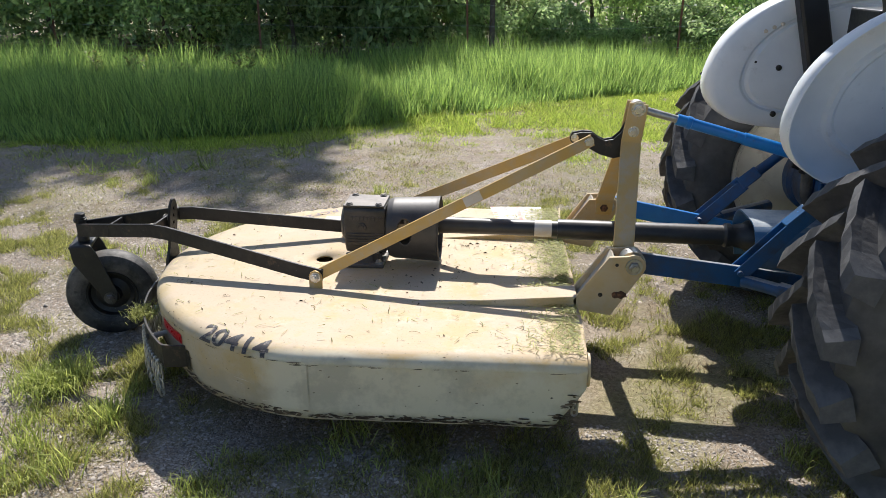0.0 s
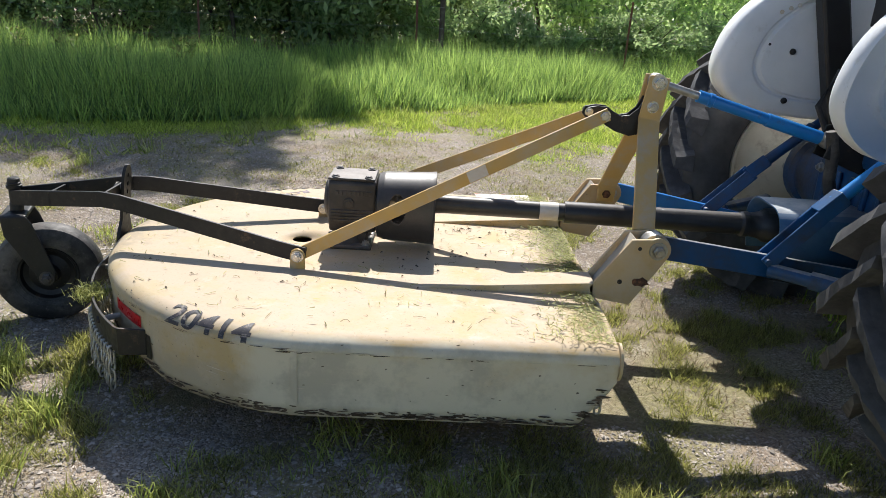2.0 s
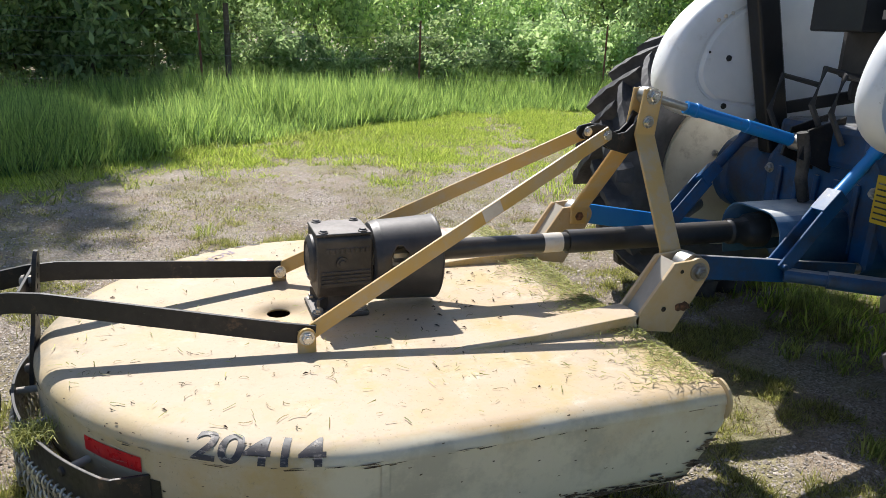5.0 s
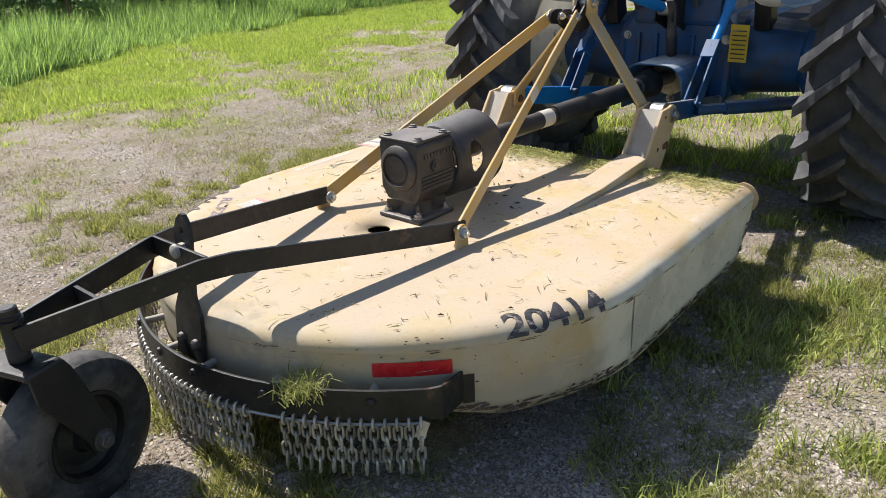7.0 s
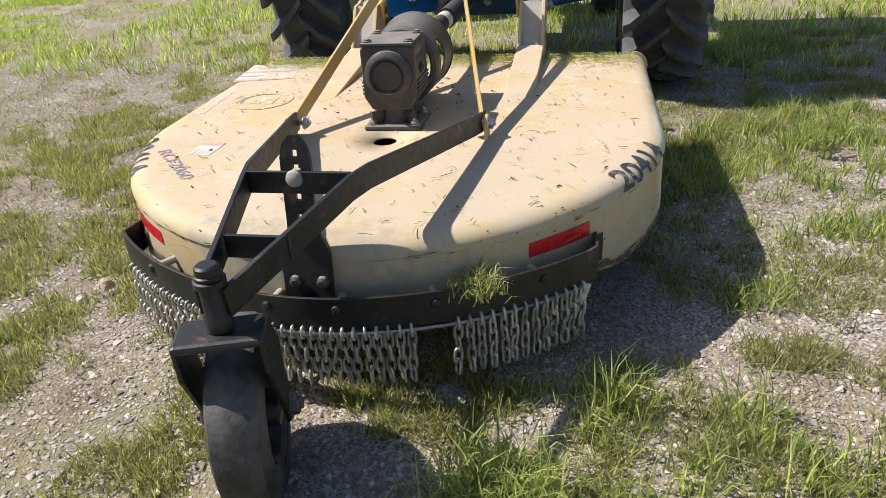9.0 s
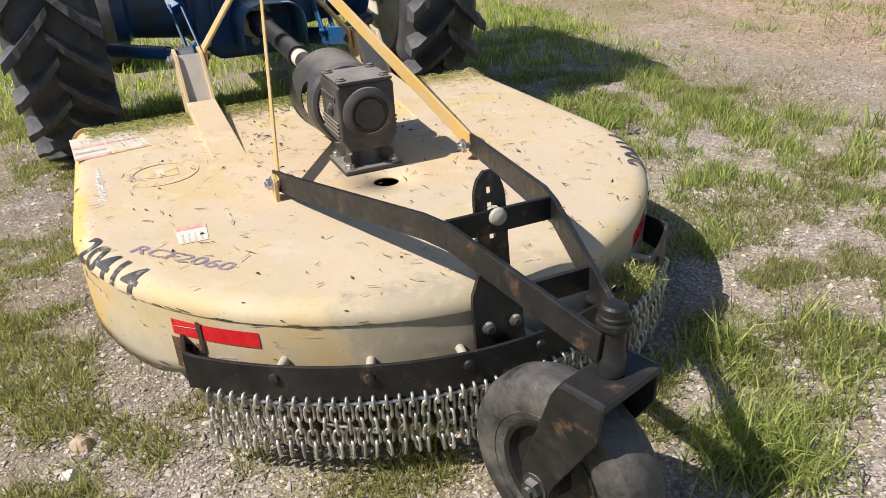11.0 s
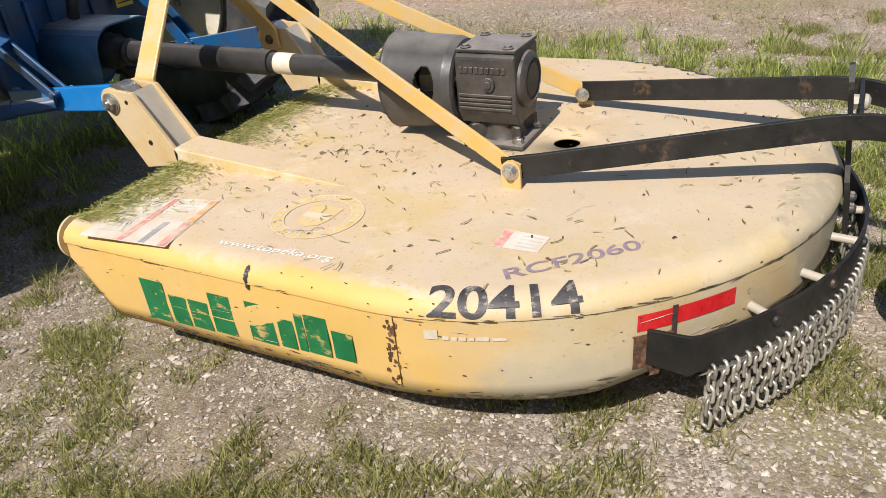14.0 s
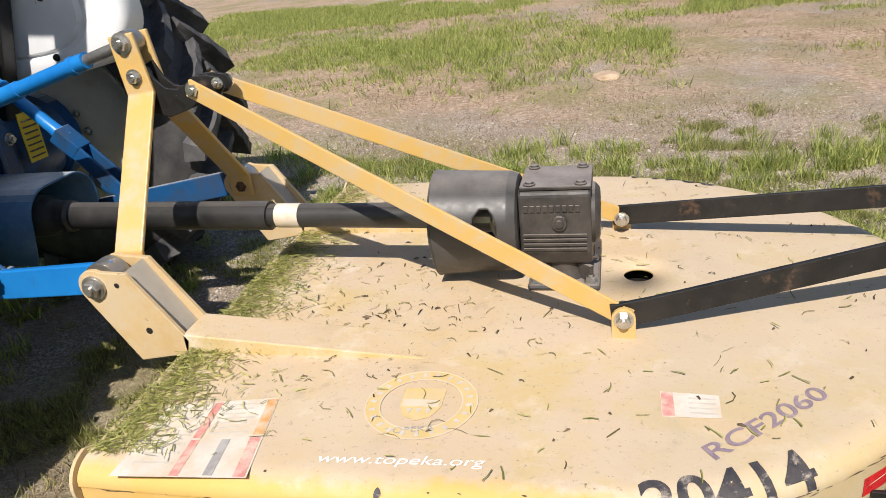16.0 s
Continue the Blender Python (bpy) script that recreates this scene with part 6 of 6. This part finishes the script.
    rod(bm, e - w * 0.08, e + w * 0.03, 0.015)
    lathe(bm, e - Vector((0, 0.03, 0)), (0, 1, 0), [(0, 0.034), (0.06, 0.034)], 18)
    part("rod_end", bm, STEEL, tl, smooth=True)
    bm = B()
    for o in (-0.045, 0.045):
        prism(bm, [(2.01, AY + o - 0.006, 0.92), (2.22, AY + o - 0.006, 0.84), (2.22, AY + o - 0.006, 1.08), (2.04, AY + o - 0.006, 1.03)], (0, 0.012, 0))
    part("top_link_bracket", bm, BLACK, tractor, bevel=0.003)
    bm = B()
    tube(bm, [(2.03, AY - 0.03, 1.02), (2.05, AY - 0.035, 0.93), (2.06, AY - 0.03, 0.83), (2.09, AY - 0.03, 0.745)], 0.024, 10)
    part("strap", bm, RUBBER, tractor, "dark rubber strap hanging from the top link bracket", smooth=True)
    # ribbed casting and bolts on the rear face
    bm = B()
    for k in range(5):
        box(bm, 2.163, 2.18, AY - 0.20 + 0.10 * k - 0.012, AY - 0.20 + 0.10 * k + 0.012, 0.56, 0.84)
    part("casting_rib", bm, BLUE, tractor, bevel=0.006)
    for y, z in ((-0.26, 0.52), (0.26, 0.52), (-0.27, 0.82), (0.27, 0.82), (0.0, 0.50)):
        bm = B()
        hex_bolt(bm, (2.18, AY + y, z), (-1, 0, 0), 0.017, 0.014)
        part("housing_bolt", bm, STEEL, tractor)
    bm = B()
    box(bm, 2.16, 2.55, AY - 0.24, AY + 0.24, 0.88, 1.05)
    part("lift_cover", bm, BLUE, tractor, "blue hydraulic lift cover", bevel=0.03)
    # decal, hydraulic lines and couplers
    bm = B()
    box(bm, 2.146, 2.150, AY - 0.39, AY - 0.30, 0.72, 0.90)
    d = part("decal", bm, YELLOW, tractor, "yellow warning decal with unreadable lines")
    for k in range(7):
        bm = B()
        box(bm, 2.1440, 2.1456, AY - 0.38, AY - 0.31, 0.735 + 0.022 * k, 0.741 + 0.022 * k)
        part("print_line", bm, INK, d)
    for k, (y, z) in enumerate(((-0.12, 1.10), (-0.02, 1.12), (0.20, 1.08))):
        bm = B()
        tube(bm, [(2.14, AY + y, z - 0.12), (2.08, AY + y + 0.02, z), (2.15, AY + y + 0.05, z + 0.14), (2.34, AY + y + 0.04, z + 0.10)], 0.012, 8)
        part("hose", bm, PLASTIC, tractor, "black hydraulic hose", smooth=True)
    # floor, seat, roll bar, dash
    bm = B()
    box(bm, 2.55, 3.5, AY - 0.47, AY + 0.47, 0.84, 0.88)
    part("platform", bm, BLACK, tractor, bevel=0.006)
    bm = B()
    box(bm, 2.50, 2.95, AY - 0.25, AY + 0.25, 1.10, 1.22)
    box(bm, 2.42, 2.54, AY - 0.25, AY + 0.25, 1.20, 1.65)
    part("seat", bm, PLASTIC, tractor, "black vinyl seat", bevel=0.04)
    for sy in (-1, 1):
        bm = B()
        prism(bm, [(2.26, AY + sy * 0.41 - 0.04, 0.86), (2.38, AY + sy * 0.41 - 0.04, 0.86), (1.955, AY + sy * 0.41 - 0.04, 2.36), (1.835, AY + sy * 0.41 - 0.04, 2.36)], (0, 0.08, 0))
        part("roll_bar_post", bm, PITCH, tractor, "black steel roll bar post", bevel=0.012)
    bm = B()
    box(bm, 1.825, 1.96, AY - 0.46, AY + 0.46, 2.36, 2.45)
    part("roll_bar_top", bm, PITCH, tractor, "black steel roll bar top", bevel=0.012)
    bm = B()
    rows = []
    for x, dz in ((1.93, -0.05), (1.97, 0.0), (2.4, 0.035), (2.9, 0.045), (3.4, 0.035), (3.86, 0.0), (3.90, -0.05)):
        rows.append([bm.verts.new((x, AY + y, 2.47 + dz - dy)) for y, dy in ((-0.64, 0.05), (-0.61, 0.0), (-0.3, -0.02), (0.0, -0.028), (0.3, -0.02), (0.61, 0.0), (0.64, 0.05))])
    for a, c in zip(rows, rows[1:]):
        for i in range(6):
            bm.faces.new((a[i], c[i], c[i + 1], a[i + 1]))
    bmesh.ops.recalc_face_normals(bm, faces=bm.faces[:])
    roof = part("canopy", bm, WHITE, tractor, "off-white sunshade canopy on the roll bar", smooth=True)
    so = roof.modifiers.new("sheet", "SOLIDIFY")
    so.thickness = 0.006
    for sy in (-1, 1):
        bm = B()
        bar(bm, [(1.90, AY + sy * 0.41, 2.42), (3.80, AY + sy * 0.41, 2.44)], 0.04, 0.03)
        part("canopy_rail", bm, PITCH, tractor, bevel=0.004)
    bm = B()
    box(bm, 2.20, 2.42, AY - 0.06, AY + 0.20, 1.40, 1.55)
    bx = part("tool_box", bm, PITCH, tractor, "black tool box with a small white label", bevel=0.008)
    bm = B()
    box(bm, 2.29, 2.34, AY - 0.063, AY - 0.0605, 1.45, 1.485)
    part("tool_box_label", bm, STICKER, bx, "small white label")
    # bonnet and front wheels, ahead of the platform
    bm = B()
    box(bm, 3.5, 4.9, AY - 0.34, AY + 0.34, 0.75, 1.45)
    part("bonnet", bm, BLUE, tractor, "blue bonnet", bevel=0.08)
    for sy in (-1, 1):
        bm = B()
        ring_lathe(bm, (4.55, AY + sy * 0.70, 0.36), (0, 1, 0), [(-0.10, 0.22), (-0.12, 0.30), (-0.08, 0.36), (0.08, 0.36), (0.12, 0.30), (0.10, 0.22)], 40)
        fw = part("front_wheel", bm, TRACTION, tractor, "front tyre", smooth=True)
        bm = B()
        lathe(bm, (4.55, AY + sy * 0.70 - 0.06, 0.36), (0, 1, 0), [(0, 0.23), (0.12, 0.23)], 32)
        part("rim", bm, CREAM, fw, smooth=True)
    bm = B()
    rod(bm, (4.55, AY - 0.65, 0.36), (4.55, AY + 0.65, 0.36), 0.06)
    box(bm, 4.4, 4.7, AY - 0.2, AY + 0.2, 0.34, 0.78)
    part("front_axle", bm, BLUE, tractor)


body()


# ---- clippings on the deck ----
def clippings():
    k = 2600
    x = rng.uniform(-0.68, 1.10, k)
    y = rng.uniform(-0.84, 0.84, k)
    inside = (((x - XC) / (RA - 0.05)) ** 2 + (y / (RA - 0.05)) ** 2 < 1) | ((x > XC) & (np.abs(y) < 0.82))
    front = np.clip((x - 0.80) / 0.25, 0, 1) * np.where(np.abs(y) < 0.33, 1.0, np.where(y > 0, 0.6, 0.3))
    rear = np.clip((-x - 0.45) / 0.2, 0, 1) * (np.abs(y) < 0.4) * 0.5
    side = 0.10 + 0.10 * (np.abs(y) > 0.5)
    keep = inside & (rng.random(k) < np.maximum(np.maximum(front, rear), side * patch_noise(x, y, 2.4) * 1.5))
    x, y = x[keep], y[keep]
    extra = 7000
    ex = 1.115 - np.abs(rng.normal(0, 0.095, extra))
    ey = rng.uniform(-0.84, 0.84, extra)
    k2 = rng.random(extra) < (0.25 + 0.75 * patch_noise(ex * 2, ey, 2.2)) * np.where(ey < -0.33, 0.85, 1.0)
    x, y = np.concatenate([x, ex[k2]]), np.concatenate([y, ey[k2]])
    n = len(x)
    a = rng.random(n) * np.pi
    ln, w = rng.uniform(0.010, 0.042, n), rng.uniform(0.0006, 0.0015, n)
    c, s = np.cos(a), np.sin(a)
    z = TOP + 0.0035 + np.where(x > 0.9, rng.random(n) * 0.014, rng.random(n) * 0.004)
    bend = rng.normal(0, 0.2, n) * ln
    v = np.zeros((n, 6, 3))
    for j, t in enumerate((-0.5, 0.0, 0.5)):
        px, py = x + c * ln * t - s * bend * (t * t), y + s * ln * t + c * bend * (t * t)
        for m, sg in enumerate((-1, 1)):
            v[:, j * 2 + m] = np.c_[px - s * w * sg, py + c * w * sg, z + 0.002 * j * rng.random(n)]
    b = np.arange(n)[:, None] * 6
    f = np.concatenate([b + [0, 1, 3, 2], b + [2, 3, 5, 4]])
    scatter_mesh("grass_clippings", v.reshape(-1, 3), f, CLIPPING, "cut grass blades strewn over the mower deck", "grass")


clippings()


def grass_clump(x, y, z, n, r, h, name, label, mat=CLIPPING, w=0.0035):
    bx, by = x + rng.normal(0, r, n), y + rng.normal(0, r, n)
    v, f = blades(bx, by, z + rng.normal(0, 0.008, n), rng.uniform(0.4, 1, n) * h, w * np.ones(n), rng.uniform(0.2, 1.5, n))
    scatter_mesh(name, v, f, mat, label, "grass")


grass_clump(-0.700, -0.405, 0.310, 420, 0.026, 0.055, "grass_clump", "clump of fresh cut grass caught behind the guard band")
grass_clump(-1.09, -0.50, 0.01, 900, 0.075, 0.13, "grass_tuft", "bushy bright green grass tuft in the gravel", TUFT, 0.005)


# ---- hedge, trees and fence ----
def leaf_cloud(n, centre, radii, size, seed, clumps=26):
    g = np.random.default_rng(seed)
    d = g.normal(size=(clumps, 3))
    d /= np.linalg.norm(d, axis=1)[:, None]
    cc = np.array(centre) + d * np.array(radii) * g.uniform(0.3, 0.95, (clumps, 1))
    i = g.integers(0, clumps, n)
    p = cc[i] + g.normal(size=(n, 3)) * np.array(radii) * g.uniform(0.07, 0.19, clumps)[i][:, None]
    p[:, 2] = np.maximum(p[:, 2], 0.05)
    u = g.normal(size=(n, 3))
    u /= np.linalg.norm(u, axis=1)[:, None]
    w = np.cross(u, g.normal(size=(n, 3)))
    w /= np.linalg.norm(w, axis=1)[:, None]
    s = size * g.uniform(0.6, 1.4, (n, 1))
    v = np.stack([p - u * s, p + w * s * 0.45, p + u * s, p - w * s * 0.45], 1)
    f = np.arange(n * 4).reshape(-1, 4)
    return v.reshape(-1, 3), f


def trunk_mesh(h, r, seed, limbs=6):
    g = random.Random(seed)
    bm = B()
    pts = [(g.uniform(-0.05, 0.05) * k, g.uniform(-0.05, 0.05) * k, h * k / 6) for k in range(7)]
    rings = []
    for k, p in enumerate(pts):
        rr = r * (1 - 0.12 * k) * (1.5 if k == 0 else 1)
        rings.append([bm.verts.new((p[0] + rr * math.cos(t), p[1] + rr * math.sin(t), p[2] - (0.05 if k == 0 else 0))) for t in [2 * math.pi * j / 8 for j in range(8)]])
    for a, b in zip(rings, rings[1:]):
        for j in range(8):
            bm.faces.new((a[j], a[(j + 1) % 8], b[(j + 1) % 8], b[j]))
    for k in range(limbs):
        s = pts[3 + k % 4]
        a = g.uniform(0, 6.28)
        l = min(h, 5.5) * g.uniform(0.25, 0.45)
        tube(bm, [s, (s[0] + math.cos(a) * l * 0.5, s[1] + math.sin(a) * l * 0.5, s[2] + l * 0.35), (s[0] + math.cos(a) * l, s[1] + math.sin(a) * l, s[2] + l * 0.8)], r * 0.3, 6)
    return bm


def plant(name, kind, n, radii, cz, size, seed, h, r, leaf=LEAF, clumps=40):
    t = thing(name, {"tree": "leafy green tree standing behind the fence", "bush": "dense green bush in the hedgerow behind the fence", "shrub": "pale green flowering shrub by the fence"}[kind], kind, "hedgerow")
    part("trunk", trunk_mesh(h, r, seed), BARK, t)
    v, f = leaf_cloud(n, (0, 0, cz), radii, size, seed, clumps)
    me = bpy.data.meshes.new("crown")
    me.vertices.add(len(v))
    me.vertices.foreach_set("co", v.astype(np.float32).ravel())
    me.loops.add(f.size)
    me.loops.foreach_set("vertex_index", f.astype(np.int32).ravel())
    me.polygons.add(len(f))
    me.polygons.foreach_set("loop_start", np.arange(0, f.size, 4, dtype=np.int32))
    me.update(calc_edges=True)
    me.materials.append(leaf)
    c = new("crown", me)
    c.parent = t
    return t


bush = [plant("bush", "bush", 11500, (1.7, 1.5, 1.5), 1.45, 0.052, 11 + k, 1.9, 0.05, clumps=80) for k in range(3)]
shrub = [plant("shrub", "shrub", 5000, (0.8, 0.6, 0.6), 0.65, 0.036, 51 + k, 0.8, 0.02, LEAF_PALE, 34) for k in range(2)]
tall = [plant("tree", "tree", 13000, (2.4, 1.7, 1.6), 11.8, 0.115, 41, 11.6, 0.17, clumps=70)]
trees = [plant("tree", "tree", 8500, (2.4, 2.3, 2.6), 5.8, 0.10, 31 + k, 6.0, 0.15, clumps=64) for k in range(2)]
g = random.Random(5)


def row(kinds, spots, low, high):
    """Sets plants of these kinds along a row, turned and sized unevenly; the first of each kind is moved, the rest are copies."""
    for k, (x, y) in enumerate(spots):
        z = g.uniform(low, high)
        m = pose(x, y, 0, 0, 0, g.uniform(0, 360)) @ Matrix.Diagonal((z, z, z * g.uniform(0.85, 1.2), 1))
        if k < len(kinds):
            kinds[k].matrix_basis = m
        else:
            copy_thing(kinds[k % len(kinds)], m)


row(bush, [(-11.5, 14.2), (-9.0, 13.4), (-6.6, 13.9), (-4.3, 13.2), (-2.0, 13.8), (0.2, 14.4), (2.6, 14.0), (5.0, 14.8), (7.6, 14.3), (10.2, 15.0), (12.8, 14.4),
           (-10.2, 16.5), (-7.0, 16.6), (-3.6, 16.4), (-0.8, 16.9), (1.6, 19.8), (4.6, 20.2), (7.6, 20.0), (10.6, 20.6), (13.6, 20.2), (-13.5, 15.5), (15.5, 16),
           (-2.0, 19.3), (-5.0, 19.2), (-8.0, 18.6), (-11.0, 18.8), (-5.6, 15.2), (-8.4, 15.4), (-1.2, 15.4), (-14.5, 18.0), (-11.2, 11.9), (-8.3, 11.7), (-5.9, 11.6), (-3.5, 11.9), (-1.2, 12.2)], 0.85, 1.35)
row(shrub, [(1.4, 11.6), (3.0, 12.2), (4.2, 11.5), (5.8, 12.0), (7.2, 11.6), (2.2, 12.8), (9.0, 12.2), (0.2, 12.4), (6.6, 12.9), (11.0, 12.0), (-1.6, 12.2), (-4.4, 11.8)], 0.8, 1.4)
row(tall, [(-2.4, 16.6), (-4.8, 16.9), (-7.3, 16.6), (-10.2, 17.0)], 0.97, 1.03)
for k, t in enumerate(trees):
    t.matrix_basis = pose(-5.5 - 3.4 * k, 24.5 + k, 0, 0, 0, 80 * k) @ Matrix.Diagonal((1.0, 1.0, 0.72, 1))
for k, (x, y) in enumerate([(1.5, 24.5), (4.6, 25), (7.8, 24.4), (11, 25.5), (14.5, 26), (-2.5, 24), (18, 25)]):
    copy_thing(trees[k % 2], pose(x, y, 0, 0, 0, 57 * k) @ Matrix.Diagonal((1.0, 1.0, 0.72, 1)))


def fence():
    fx = [-7.6, -3.7, 0.10, 3.76, 7.5, 11.3]
    f = thing("fence", "rusty steel T-post wire fence in tall grass", "fence")
    for k, x in enumerate(fx):
        lean = 0.02 * math.sin(k * 2.3)
        bm = B()
        box(bm, -0.018, 0.018, -0.003, 0.003, -0.1, 1.42)
        box(bm, -0.003, 0.003, 0.003, 0.028, -0.1, 1.42)
        bmesh.ops.transform(bm, matrix=Matrix.Translation((x, 10.5, 0)) @ Matrix.Rotation(lean, 4, "Y"), verts=bm.verts[:])
        part("fence_post", bm, POST_RUST, f, "rust-red steel T-post")
    bm = B()
    lathe(bm, (0.52, 10.65, -0.1), (0, 0, 1), [(0, 0.055), (1.7, 0.045)], 10)
    part("wooden_post", bm, BARK, f, "grey weathered wooden post")
    for z in (0.45, 0.8, 1.15, 1.35):
        bm = B()
        pts = []
        for a, b in zip(fx, fx[1:]):
            for t in (0, 0.25, 0.5, 0.75):
                pts.append((a + (b - a) * t, 10.49, z - 0.05 * t * (1 - t) * 4))
        pts.append((fx[-1], 10.49, z))
        tube(bm, pts, 0.0018, 5)
        part("wire", bm, STEEL, f, "rusty barbed wire strand")


fence()


def rock(x, y, r, flat, seed, mat, label):
    g = random.Random(seed)
    bm = B()
    bmesh.ops.create_icosphere(bm, subdivisions=2, radius=1)
    for v in bm.verts:
        n = noise.noise(v.co * 1.3 + Vector((seed, 0, 0))) * 0.35 + 1
        v.co = Vector((v.co.x * r * n, v.co.y * r * n * 0.8, v.co.z * flat * n))
    bmesh.ops.transform(bm, matrix=Matrix.Translation((x, y, flat * 0.3 + ground_height(x, y))) @ Matrix.Rotation(g.uniform(0, 3), 4, "Z"), verts=bm.verts[:])
    tagged(part("rock", bm, mat, None), label, "rock")


PALE = shader("pale_flat_stone", [(0.50, 0.47, 0.43), (0.64, 0.61, 0.57)], 0.85, scale=6, bump=0.5)
TAN_ROCK = shader("tan_sandstone", [(0.36, 0.25, 0.16), (0.50, 0.38, 0.26)], 0.85, scale=8, bump=0.4)
rock(-4.34, 5.33, 0.42, 0.05, 3, PALE, "flat pale stone slab half sunk at the grass edge")
rock(0.14, -4.97, 0.16, 0.04, 5, TAN_ROCK, "flat tan rock lying on the dry lot")
rock(-0.27, 0.98, 0.030, 0.022, 8, TAN_ROCK, "small tan stone lying in the gravel")
rock(-0.27 - 0.10, 0.98 + 0.03, 0.022, 0.015, 9, PALE, "small pale stone lying in the gravel")


def weed(x, y, h, stems, seed):
    """Upright broad-leaved weed: thin stems with pairs of narrow leaves."""
    g = np.random.default_rng(seed)
    t = thing("weed", "upright green broad-leaved weed growing in the grass", "plant", "weeds")
    vs, fs = [], []
    for k in range(stems):
        a = g.random() * 6.28
        tip = Vector((x + math.cos(a) * h * 0.18, y + math.sin(a) * h * 0.18, h * g.uniform(0.7, 1.0)))
        base = Vector((x + math.cos(a) * 0.02, y + math.sin(a) * 0.02, -0.01))
        bm = B()
        tube(bm, [base, base.lerp(tip, 0.5) + Vector((0.01, 0, 0)), tip], 0.003, 5)
        part("stem", bm, GRASS_TALL, t)
        for j in range(int(9 + h * 14)):
            p = base.lerp(tip, 0.15 + 0.85 * g.random())
            b = g.random() * 6.28
            l = h * g.uniform(0.10, 0.20)
            u = Vector((math.cos(b), math.sin(b), g.uniform(0.1, 0.8))).normalized()
            w = u.cross(Vector((0, 0, 1))).normalized() * l * 0.17
            i = len(vs)
            vs += [p, p + u * l * 0.5 + w, p + u * l, p + u * l * 0.5 - w]
            fs.append((i, i + 1, i + 2, i + 3))
    me = bpy.data.meshes.new("foliage")
    me.from_pydata([tuple(v) for v in vs], [], fs)
    me.materials.append(GRASS)
    lf = new("foliage", me)
    lf.parent = t


weed(1.86, -1.50, 0.26, 6, 1)
weed(0.98, -1.66, 0.17, 7, 2)
weed(0.62, -1.72, 0.12, 6, 3)
weed(1.22, -1.80, 0.10, 5, 4)
for k, (x, y) in enumerate([(-5.6, 6.9), (-5.0, 7.2), (-4.2, 6.8), (-3.7, 7.1), (-6.3, 6.5), (-2.9, 7.3)]):
    weed(x, y, 0.55 + 0.1 * (k % 3), 9, 20 + k)
